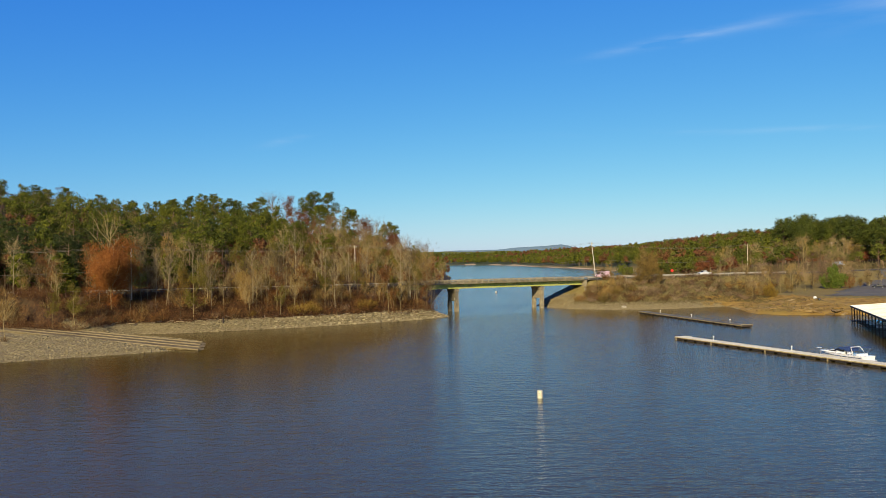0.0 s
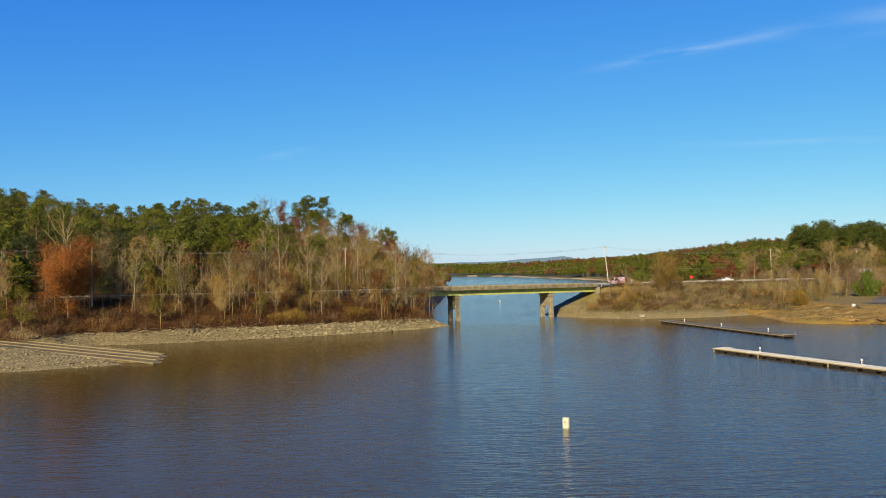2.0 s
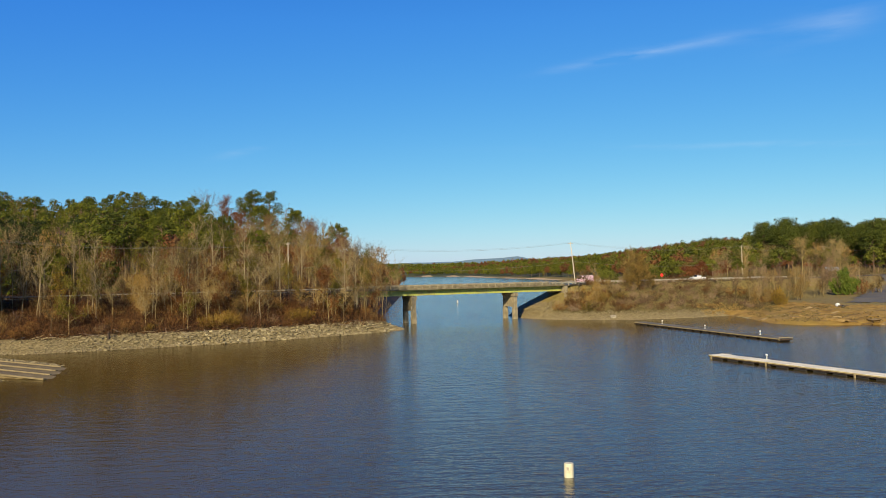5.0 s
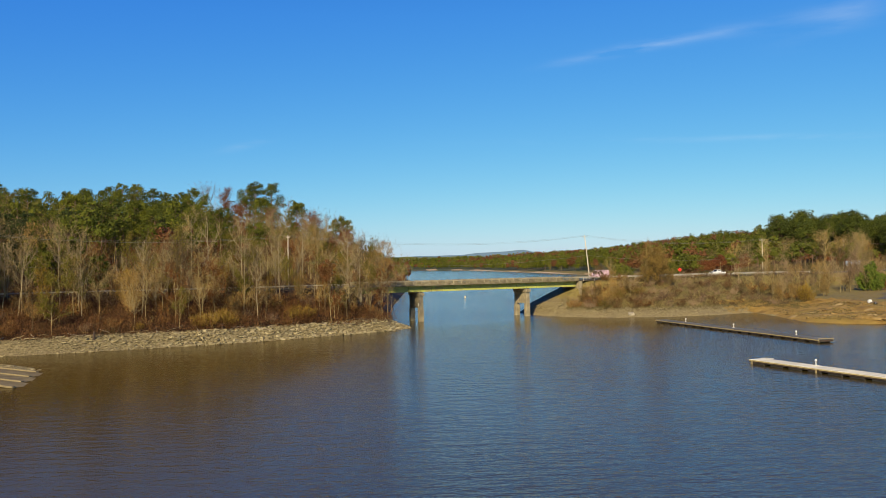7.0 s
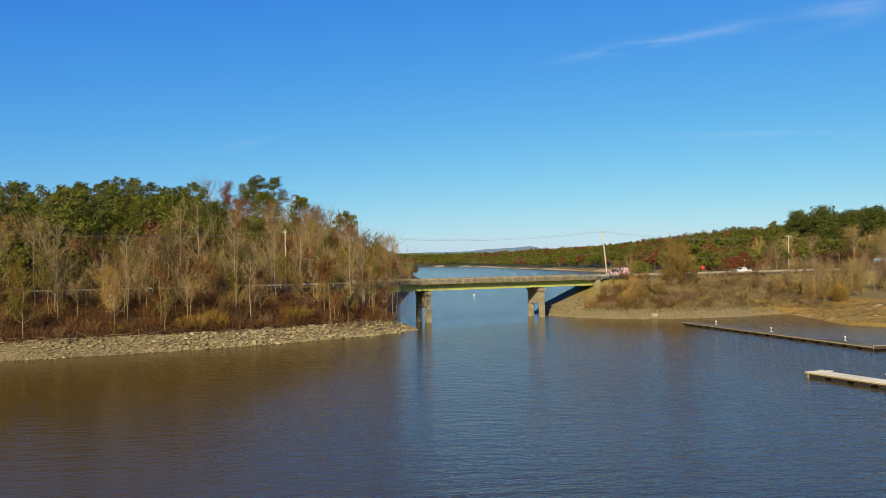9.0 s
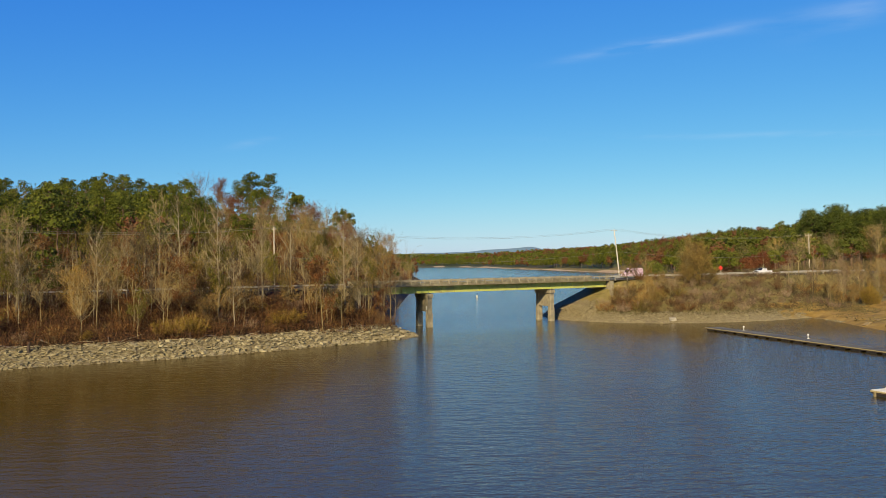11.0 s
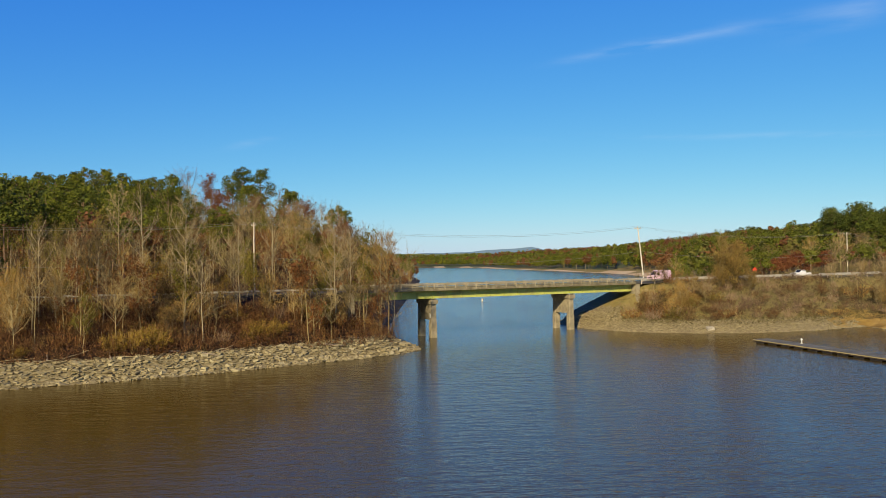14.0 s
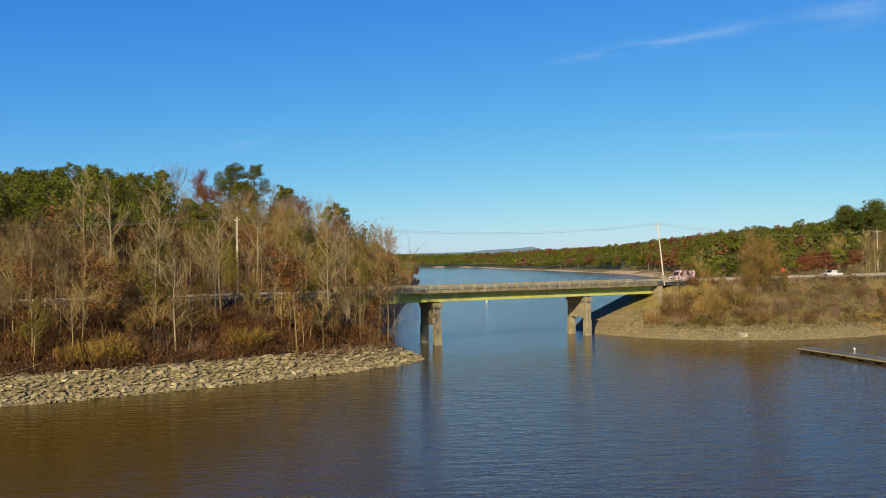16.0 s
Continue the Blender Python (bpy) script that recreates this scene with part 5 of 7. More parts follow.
for x, y, s in ((-35.5, 238, 0.9), (-33.8, 240, 0.75), (-24, 243, 0.7), (-12, 246.5, 0.6), (-52, 229, 0.8), (-66, 224, 0.9), (-7.5, 244, 0.55), (-44, 236.5, 0.7)):
    place(sapling, x, y, vr, s)
# the orange tree, cedars
ow, of, _none = bare_tree(171, 15.0, 0.40, 24, 7, 6, 0.10)
orr = np.random.default_rng(172)
ocl = unit(orr.normal(size=(90, 3))) * np.array([5.6, 5.6, 6.2]) * orr.uniform(0.35, 1.0, (90, 1)) * np.where(orr.random((90, 1)) < 0.8, 1, 0.6) + np.array([0, 0, 7.8])
ok = orr.integers(0, 90, 34000)
ov = orr.normal(size=(34000, 3))
ol = tuft_tris(ocl[ok] + ov * 0.72, unit(ov) + unit(ocl[ok] - np.array([0, 0, 7.0])), 0.115, orr, 0.8)
orange = plant("orange_tree", ow, of, ol, ("bark", "twig", "leaf_orange"), "round-crowned tree full of orange-brown autumn leaves", "tree", G_BANK)
place(orange, -81.6, 213.8, vr, 1.42)
cw, cn = pine_tree(181, 7.0, 0.08, 60, 22, 0.26, 0.3)
cedar = plant("cedar_tree", cw, cn, None, ("bark_pine", "needle"), "small dense olive-green cedar on the bank", "tree", "cedars")
for x, y, s in ((-94.5, 216, 1.1), (-98, 226, 1.1), (-62, 243, 1.2), (-77, 248, 1.5), (-95, 242, 1.6), (-105, 236, 1.7), (-88, 252, 1.4), (-70, 254, 1.3), (-112, 228, 1.5), (-84, 240, 1.1)):
    place(cedar, x, y, vr, s)

# woods behind the road, left
spots = scatter(190, -190, 10, 225, 420, 41, lambda x, y, h, dl, dr, ro: (ro > 6.5) & (ro < 75) & (dl > 5) & (h > 2), 4.6)
for x, y, z in spots:
    u = vr.random()
    ro_ = _road_offset(np.array([[x, y]]))[0]
    pn = (0.10 + 0.65 * min(1, max(0, (ro_ - 14) / 30))) * (1 if x < -46 - 0.278 * (y - 300) else 0.15) + (0.55 if x < -88 else 0)
    if u < pn:
        pr, s = (shaded_pines[vr.integers(0, 2)] if x < -78 else pines[vr.integers(0, 4)]), vr.uniform(0.72, 0.95)
    else:
        u = vr.random()
        pr = bare[vr.integers(0, 5)] if u < 0.44 else rust[vr.integers(0, 3)] if u < 0.76 else olive[vr.integers(0, 2)] if u < 0.93 else clump[0]
        s = vr.uniform(0.62, 0.95)
    place(pr, x, y, vr, s, z)
spots = scatter(75, -300, -20, 280, 560, 42, lambda x, y, h, dl, dr, ro: (ro > 70) & (ro < 260) & (dl > 28), 7.0)
for x, y, z in spots:
    u = vr.random()
    pr = pines[vr.integers(0, 4)] if u < 0.55 else rust[vr.integers(0, 3)] if u < 0.8 else olive[vr.integers(0, 2)]
    place(pr, x, y, vr, vr.uniform(0.72, 0.92), z)
# crowns that make the skyline of the headland, each reaching a known height
mauve = [plant("mauve_twigged_tree", *bare_tree(190 + i, h, sp, 20, 9, 14, 0.36)[:2], None, ("bark", "twig_mauve"), "tall leafless tree with mauve-grey fine twigs", "tree", G_WOOD) for i, (h, sp) in enumerate(((18, 0.30), (15, 0.36)))]
redleaf = [plant("russet_leaved_tree", *bare_tree(194 + i, h, 0.28, 16, 7, 8, 0.32, 3400, 0.17), ("bark", "twig_mauve", "leaf_red"), "tall tree holding dry red-brown leaves", "tree", G_WOOD) for i, h in enumerate((17, 14))]


def place_top(proto, x, y, top, wide=1.0):
    """Sets a plant so that its crown ends at the height top."""
    high = max(v.co.z for c in proto.children for v in c.data.vertices)
    o = place(proto, x, y, vr, 1.0)
    k = (top - o.location.z) / high
    o.scale = (k * wide, k * wide, k)
    return o


for kind, x, y, top in ((mauve[0], -89, 480, 59), (redleaf[0], -81, 478, 56.5), (redleaf[1], -76, 470, 50), (mauve[1], -86, 474, 52), (redleaf[1], -70, 462, 47),
                        (pines[0], -64, 480, 57.5), (pines[2], -56, 480, 57), (pines[1], -70, 486, 55), (pines[3], -60, 472, 49), (mauve[1], -48, 470, 49.5), (pines[3], -44, 478, 47.5),
                        (redleaf[0], -30, 436, 41), (mauve[0], -33, 440, 42.5), (mauve[0], -24.5, 440, 41), (mauve[1], -21, 424, 37.5), (pines[3], -17.5, 436, 37), (redleaf[1], -16, 426, 33.5),
                        (redleaf[1], -14.5, 424, 32.5), (mauve[1], -11, 420, 30.5), (mauve[1], -7.5, 410, 28.5), (mauve[1], -3.5, 400, 27.5), (mauve[0], 0.2, 396, 27), (mauve[1], 2.5, 392, 25)):
    place_top(kind, x, y, top + (2.4 if y > 455 else 1.6))
for x, y, top in ((-144, 440, 52.2), (-129, 420, 51.4), (-140, 455, 54.4), (-125, 430, 51.6), (-133, 462, 56.6), (-111, 415, 50.3), (-121, 450, 56.8), (-108, 425, 52.3), (-121, 468, 58.2), (-105, 440, 53.1), (-107, 458, 52.7), (-91, 430, 50.3), (-93, 450, 51.7), (-95, 476, 56.6)):
    place_top(pines[y % 4], x, y, top)
for x, y, z in scatter(58, -75, 4, 300, 470, 44, lambda x, y, h, dl, dr, ro: (ro > 12) & (dl > 6) & (x > -75 + 0.10 * (y - 300)), 5.0):
    u = vr.random()
    place(mauve[vr.integers(0, 2)] if u < 0.62 else redleaf[vr.integers(0, 2)] if u < 0.85 else bare[1], x, y, vr, vr.uniform(0.6, 0.9), z)
for x, y, top in ((-45, 250, 26.5), (-58, 252, 25), (-52, 246, 23.5), (-90, 262, 26)):
    place_top(olive[int(y) % 2], x, y, top)

# joined woods: ridge fill, east flank, right woods
pine_lo = [canopy_tree(300 + i, h, 0.25, 3.2, 16, 15, 0.62, 1.8) for i, h in enumerate((18, 20, 16))]
ridge_pine = [canopy_tree(305 + i, h, 0.34, 3.1, 20, 30, 0.33, 1.5) for i, h in enumerate((17, 19, 16, 18))]
ridge_rust = [canopy_tree(325 + i, 13, 0.05, 2.9, 20, 22, 0.40, 1.45) for i in range(3)]
bare_lo = [bare_tree(310 + i, h, 0.32, 12, 5, 6, 0.25, twig_w=0.07)[:2] for i, h in enumerate((13, 15))]
rust_lo = [(*canopy_tree(320 + i, 14, 0.05, 3.0, 16, 16, 0.6, 1.6), None) for i in range(3)]


def woodland(name, spots, shares, seed, label, smin=0.8, smax=1.15, pine_set=pine_lo, leafy_set=rust_lo):
    r = np.random.default_rng(seed)
    kinds = r.choice(4, size=len(spots), p=shares)
    arrays, mats = [], []
    sel = [[s for s, k in zip(spots, kinds) if k == j] for j in range(4)]
    for j, protos, mm in ((0, pine_set, ("bark_pine", "needle_far")), (1, bare_lo, ("bark", "twig_far")), (2, leafy_set, ("bark", "rust_far")), (3, leafy_set, ("bark", "olive_far"))):
        if not sel[j]:
            continue
        for kidx in (0, 1):
            rr = np.random.default_rng(seed + j)
            arrays.append(instances([p[kidx] for p in protos], sel[j], rr, smin, smax))
            mats.append(mm[0] if kidx == 0 else mm[1])
    return tagged(new(name, soup(name, arrays, mats)), label, "woods", kind="stuff")


_tree_tint = dict(stops=(0.2, 0.8), translucent=0.2)
M["needle_far"] = material("pine_wood_foliage", [(0.014, 0.022, 0.001), (0.085, 0.102, 0.005), (0.215, 0.208, 0.012)], scale=0.05, per_island=0.3, **_tree_tint)
M["twig_far"] = material("bare_wood_twigs", [(0.055, 0.032, 0.012), (0.14, 0.09, 0.03), (0.24, 0.165, 0.06)], scale=0.08, per_island=0.35, **_tree_tint)
M["rust_far"] = material("rust_wood_foliage", [(0.075, 0.028, 0.012), (0.155, 0.062, 0.022), (0.20, 0.105, 0.035)], scale=0.04, per_island=0.25, **_tree_tint)
M["olive_far"] = material("olive_wood_foliage", [(0.05, 0.06, 0.01), (0.12, 0.12, 0.02), (0.20, 0.165, 0.035)], scale=0.04, per_island=0.25, **_tree_tint)
woodland("ridge_woods", scatter(700, -300, -10, 230, 540, 51, lambda x, y, h, dl, dr, ro: (ro > 16) & (dl > 12) & (ro < 185) & (x < -46 - 0.278 * (y - 300)), 4.6), (0.48, 0.16, 0.16, 0.20), 52, "mixed pine and autumn woods covering the ridge", 0.86, 1.2, ridge_pine, ridge_rust)
woodland("slope_woods", scatter(260, -110, -18, 280, 540, 59, lambda x, y, h, dl, dr, ro: (ro > 20) & (dl > 12) & (ro < 185) & (x > -44 - 0.278 * (y - 300)), 5.0), (0.12, 0.40, 0.33, 0.15), 61, "bare and russet woods on the headland slope", 0.55, 0.78, ridge_pine, ridge_rust)
woodland("headland_woods", scatter(330, -75, 30, 268, 760, 53, lambda x, y, h, dl, dr, ro: (ro > 7) & (dl > 2.5) & (dl < 60), 4.2), (0.08, 0.66, 0.2, 0.06), 54, "bare and rust-brown woods on the headland", 0.55, 0.88)
woodland("shore_woods", scatter(900, 90, 490, 380, 940, 55, lambda x, y, h, dl, dr, ro: (ro > 120) & (dr > 24), 5.2), (0.50, 0.06, 0.22, 0.22), 56, "mixed pine and autumn woods behind the road", 0.9, 1.2)
# far shores: lighter trees
def far_tree(seed, n, size):
    r = np.random.default_rng(seed)
    k = 12
    cl = unit(r.normal(size=(k, 3))) * np.array([3.0, 3.0, 4.4]) * r.uniform(0.4, 1.0, (k, 1)) + np.array([0, 0, 8.0])
    v = unit(r.normal(size=(n, 3)) + np.array([0, 0, 0.3]))
    c = cl[r.integers(0, k, n)] + v * r.random((n, 1)) ** 0.4 * 2.1
    return tuft_tris(c, v + unit(c - np.array([0, 0, 6.0])) * 0.6, size, r)


far_lo = [far_tree(400 + i, 70, 1.5) for i in range(5)]
mid_lo = [far_tree(420 + i, 230, 0.74) for i in range(4)]
far_tr = [tube_tris(np.array([[0, 0, -1.0]]), np.array([[0, 0, 12.0]]), [0.35], [0.2], 3)]
fs0 = scatter(1100, 100, 800, 480, 1400, 57, lambda x, y, h, dl, dr, ro: (dr > 17) & (dr < 200) & (ro > 60), 6.0)
fs1 = scatter(2100, -300, 900, 1300, 2900, 57, lambda x, y, h, dl, dr, ro: (dr > 24) & (dr < 280), 8.0)
rr = np.random.default_rng(59)
far_parts, far_mats = [], []
for protos, spots, low, high in ((far_lo, fs1, 0.95, 1.45), (mid_lo, fs0, 1.05, 1.5)):
    # stands of one kind, some tens of metres across, with strays
    hue = [math.sin(x * 0.021 + 2.0 * math.sin(y * 0.009)) + math.sin(y * 0.017 + x * 0.006) + rr.normal() * 0.9 for x, y, z in spots]
    for mat, lo_, hi_ in (("needle_far", -9, 0.35), ("olive_far", 0.35, 1.1), ("rust_far", 1.1, 9)):
        some = [p for p, h in zip(spots, hue) if lo_ <= h < hi_]
        far_parts.append(instances(protos, some, rr, low, high))
        far_mats.append(mat)
far_parts.append(instances(far_tr, fs0[::3], np.random.default_rng(59), 0.7, 1.1))
tagged(new("far_woods", soup("far_woods", far_parts, far_mats + ["far_trunk"])), "green and russet woods on the far lake shore", "woods", kind="stuff")
woodland("point_woods", scatter(100, -160, 30, 560, 800, 58, lambda x, y, h, dl, dr, ro: (dl > 4) & (dl < 120), 6.0), (0.35, 0.4, 0.15, 0.1), 60, "mixed woods on the point beyond the bridge", 0.6, 0.95)

# ---- undergrowth ----
def brush(name, spots, mat, seed, label, hmin=0.7, hmax=2.4, per=26, width=0.06):
    r = np.random.default_rng(seed)
    c = np.array(spots)
    i = np.repeat(np.arange(len(c)), per)
    h = r.uniform(hmin, hmax, len(c))[i][:, None]
    off = r.normal(size=(len(i), 3)) * np.array([0.75, 0.75, 0]) * (0.5 + 0.4 * h)
    p = c[i] + off + np.array([0, 0, -0.1]) + np.array([0, 0, 1.0]) * h * r.uniform(0, 0.6, (len(i), 1))
    d = unit(np.array([0, 0, 0.75]) + r.normal(size=(len(i), 3)) * 0.6)
    ln = h * r.uniform(0.3, 0.75, (len(i), 1))
    t1 = twig_tris(p, d, ln, width * r.uniform(0.5, 1.5, (len(i), 1)), r)
    k = r.random(len(i)) < 0.4
    t2 = leaf_tris(p[k] + d[k] * ln[k] * 0.8, 0.17, r)
    return tagged(new(name, soup(name, [t1, t2], [mat, mat])), label, "undergrowth", kind="stuff")


brush("bank_undergrowth", scatter(4200, -130, 9, 196, 290, 61, lambda x, y, h, dl, dr, ro: (dl > np.where(x > -10, 4.4, 6.2)) & (ro < -9.5) & (h > 1.2), 0.7, 14), "brush", 62, "dense brown brush and brambles on the bank", 0.7, 3.2)
brush("hillside_undergrowth", scatter(2600, -170, 12, 225, 350, 63, lambda x, y, h, dl, dr, ro: (dl > 4) & (ro > 5) & (ro < 60), 1.3, 14), "brush", 64, "brown brush under the trees behind the road", 1.0, 3.0, 22, 0.08)
brush("slope_undergrowth", scatter(2000, 46, 150, 255, 330, 65, lambda x, y, h, dl, dr, ro: (dr > 4.6) & (ro < -4.6) & (h > 1.1) & (x < 108 + (y - 262) * 0.8), 0.9, 14), "brush_tan", 66, "tan and brown brush on the grassy slope", 0.35, 1.25)
brush("roadside_undergrowth", scatter(1300, 60, 330, 290, 480, 67, lambda x, y, h, dl, dr, ro: (dr > 12) & (ro > 6) & (ro < 60), 1.8, 14), "brush_tan", 68, "tan brush and weeds beyond the road", 1.0, 4.0, 26, 0.10)

brush("shore_grass", scatter(2600, 90, 175, 208, 300, 69, lambda x, y, h, dl, dr, ro: (dr > 2.5) & (ro < -12) & (h > 0.5) & ((x < 128) | (y < 234)) & (np.sin(x * 0.31 + y * 0.17) + np.sin(y * 0.43 - x * 0.11) > -0.3), 0.7, 14), "brush_tan", 70, "short dry grass tufts on the mud flat", 0.15, 0.5, 14, 0.07)

# ---- shrubs and trees of the right bank ----
G_SHRUB = "shrubs on the banks"
yellow = [plant("yellow_shrub", *shrub(200 + i, 2.4, 2.0, 38, 22, 1500, 0.085), ("bark", "twig", "leaf_yellow"), "rounded shrub with golden-yellow leaves", "shrub", G_SHRUB) for i in range(2)]
brown = [plant("brown_shrub", *shrub(210 + i, h, 1.9, 34, 18)[:2], None, ("bark", mt), "leafless tangled shrub with brown twigs", "shrub", G_SHRUB) for i, (h, mt) in enumerate(((2.6, "twig"), (3.0, "twig_mauve"), (2.2, "brush")))]
redshrub = plant("russet_shrub", *shrub(220, 2.3, 1.9, 32, 18, 600, 0.10), ("bark", "twig", "leaf_rust"), "shrub with russet-brown leaves", "shrub", G_SHRUB)
greens = plant("green_shrub", *shrub(223, 3.4, 2.6, 30, 14, 2200, 0.22), ("bark", "twig", "leaf_green"), "leafy bright green shrub", "shrub", G_SHRUB)
for x, y, s, k in ((-16.4, 236.0, 1.6, 0), (-14.5, 237.5, 1.3, 1), (-18.0, 235.0, 1.2, 1), (-31.0, 226.5, 1.7, 1), (-33.6, 225.3, 1.4, 0), (-36.0, 224.5, 1.2, 1), (-21.5, 240, 0.9, 0), (-46, 219.5, 0.8, 1), (121.8, 279, 1.0, 0), (122.9, 280, 1.15, 1), (123.6, 278.5, 0.7, 0)):
    o = place(yellow[k], x, y, vr, s)
    if x > 0:
        o.scale.z = s * 2.3
for x, y, z in scatter(150, -126, 6, 200, 262, 71, lambda x, y, h, dl, dr, ro: (dl > 6.8) & (dl < 24) & (ro < -9.5), 2.2):
    place(brown[vr.integers(0, 3)] if vr.random() < 0.6 else redshrub, x, y, vr, vr.uniform(0.75, 1.4), z)
for x, y, z in scatter(120, 52, 116, 262, 318, 72, lambda x, y, h, dl, dr, ro: (dr > 6.4) & (ro < -5) & (h > 1.5), 2.2):
    o = place(brown[vr.integers(1, 3)] if vr.random() < (0.7 if x < 76 else 0.94) else redshrub, x, y, vr, vr.uniform(0.7, 1.2) * (1.15 if x < 76 else 0.85), z)
mound = [plant("dense_multi_stem_tree", *bare_tree(125, 12.5, 0.27, 20, 9, 14, 0.10, 3000, 0.13, 8), ("bark", "twig", "leaf_brown"), "tall many-stemmed tree dense with olive-brown twigs", "tree", G_BANK)]
for x, y, s in ((82, 289, 1.12), (83.8, 290.5, 0.98), (80.3, 290.5, 0.95), (82.5, 292.5, 1.0), (86, 288.5, 0.6), (78.5, 287.5, 0.55)):
    place(mound[0], x, y, vr, s * 0.88)
for x, y, z in scatter(105, 100, 185, 266, 355, 73, lambda x, y, h, dl, dr, ro: (dr > 9) & (ro < -4.5) & (ro > -30) & (x > 111 + 0.42 * (y - 297)) & (x > 100 + 0.5 * (300 - y)), 2.2):
    u = vr.random()
    place(mauve[1] if u < 0.4 else bare[vr.integers(0, 5)] if u < 0.68 else clump[vr.integers(0, 2)] if u < 0.92 else redshrub, x, y, vr, vr.uniform(0.32, 0.58) if u < 0.92 else 1.3, z)
for x, y, z in scatter(12, 57, 72, 276, 300, 74, lambda x, y, h, dl, dr, ro: (dr > 8) & (ro < -5), 3.0):
    place(clump[1] if vr.random() < 0.5 else bare[3], x, y, vr, vr.uniform(0.4, 0.62), z)
for x, y, s in ((155.5, 301, 1.35), (159, 304, 1.5), (157.5, 300, 1.0)):
    o = place(greens, x, y, vr, s)
    o.scale.z = s * 1.75
o = place(redshrub, 163.5, 303, vr, 1.5)
o.scale.z = 2.6
olive_shrub = plant("olive_shrub", *shrub(226, 3.0, 2.3, 40, 22, 700, 0.10), ("bark", "twig", "leaf_olive"), "dense shrub with orange-olive leaves and twigs", "shrub", G_SHRUB)
for x, y, s, k in ((59.5, 281, 1.3, 2), (63.5, 276, 1.6, 2), (60.5, 277, 1.4, 1), (58.5, 274.5, 1.1, 2), (62.5, 273.5, 1.2, 0), (66, 279, 1.5, 2), (61.5, 283, 1.5, 2), (65.5, 274.5, 1.1, 2), (67.5, 277.5, 1.2, 0), (69.5, 281, 1.3, 2), (71, 274.5, 1.0, 2), (73, 279, 1.1, 0), (79.5, 276, 1.1, 2), (84, 279, 1.0, 2)):
    place(brown[int(x) % 3] if k == 2 else redshrub if k else olive_shrub, x, y, vr, s)
# the stand of big round pines by the lot, and woods edge
bw = [canopy_tree(190 + i, 27, 0.08, 6.0, 110, 38, 0.40, 1.7) for i in range(3)]
bigpine = [plant("large_pine_tree", a, b, None, ("bark_pine", "needle_dark"), "broad dark green pine with a dense rounded crown", "tree", "large pines by the lot") for a, b in bw]
for x, y, z in scatter(40, 228, 420, 470, 575, 75, lambda x, y, h, dl, dr, ro: (ro > 12) & (x > 232 + 0.6 * (y - 511)), 8.5):
    place(bigpine[vr.integers(0, 3)], x, y, vr, vr.uniform(0.94, 1.14), z)
for x, y, z in scatter(16, 250, 400, 425, 490, 77, lambda x, y, h, dl, dr, ro: (ro > 12), 9.0):
    place(bigpine[vr.integers(0, 3)], x, y, vr, vr.uniform(1.0, 1.2), z)
for x, y, s in ((234, 513, 0.98), (243, 505, 1.04), (252, 514, 1.08), (262, 507, 1.1), (272, 516, 1.12), (283, 510, 1.12), (294, 505, 1.12)):
    place(bigpine[int(x) % 3], x, y, vr, s * 1.09)
# more of the shade-coloured pines at the left end of the slope
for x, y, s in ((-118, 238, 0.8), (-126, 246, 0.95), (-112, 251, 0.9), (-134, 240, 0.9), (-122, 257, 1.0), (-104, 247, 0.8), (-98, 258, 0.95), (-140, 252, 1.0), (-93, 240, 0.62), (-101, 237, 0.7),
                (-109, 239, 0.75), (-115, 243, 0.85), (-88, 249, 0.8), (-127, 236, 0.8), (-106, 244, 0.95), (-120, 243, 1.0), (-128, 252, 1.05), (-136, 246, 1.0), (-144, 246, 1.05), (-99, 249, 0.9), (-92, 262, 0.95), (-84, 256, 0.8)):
    place(shaded_pines[int(-x) % 2], x, y, vr, s)
# mixed trees beyond the road
small = [plant("young_pine_tree", *canopy_tree(230 + i, 11, 0.08, 2.9, 26, 30, 0.34, 1.25), None, ("bark_pine", mt), "bushy young pine beyond the road", "tree", "young pines beyond the road") for i, mt in enumerate(("needle", "leaf_olive_green"))]
russet = [plant("russet_tree", *canopy_tree(240 + i, 12, 0.12, 3.2, 24, 34, 0.32, 1.35), None, ("bark", "leaf_red"), "round-crowned tree with rust-red autumn leaves", "tree", G_WOOD) for i in range(2)]
for x, y, z in scatter(330, 80, 360, 312, 560, 76, lambda x, y, h, dl, dr, ro: (ro > 9.5) & (ro < 125) & (dr > 20) & ((x < 120) | (x > 3 + 0.32 * (y - 125)) | (ro > 40)), 4.6):
    u = vr.random()
    pr = bare[vr.integers(0, 5)] if u < 0.18 else russet[vr.integers(0, 2)] if u < 0.40 else rust[vr.integers(0, 3)] if u < 0.48 else small[vr.integers(0, 2)]
    place(pr, x, y, vr, vr.uniform(0.5, 0.85) if pr not in small else vr.uniform(0.7, 1.3), z)

# ---- riprap ----
def stone_mesh(seed, mat, bevel=True):
    r = np.random.default_rng(seed)
    bm = bmesh.new()
    bmesh.ops.create_cube(bm, size=1.0)
    if bevel:
        bmesh.ops.bevel(bm, geom=[e for e in bm.edges if r.random() < 0.5], offset=0.12, segments=1, affect="EDGES")
    for v in bm.verts:
        v.co = Vector((v.co.x * 1.25 + r.normal() * 0.09, v.co.y * 0.85 + r.normal() * 0.09, v.co.z * 0.40 + r.normal() * 0.06))
    bmesh.ops.triangulate(bm, faces=bm.faces)
    me = bpy.data.meshes.new("stone")
    bm.to_mesh(me)
    bm.free()
    if mat:
        me.materials.append(M[mat])
    return me


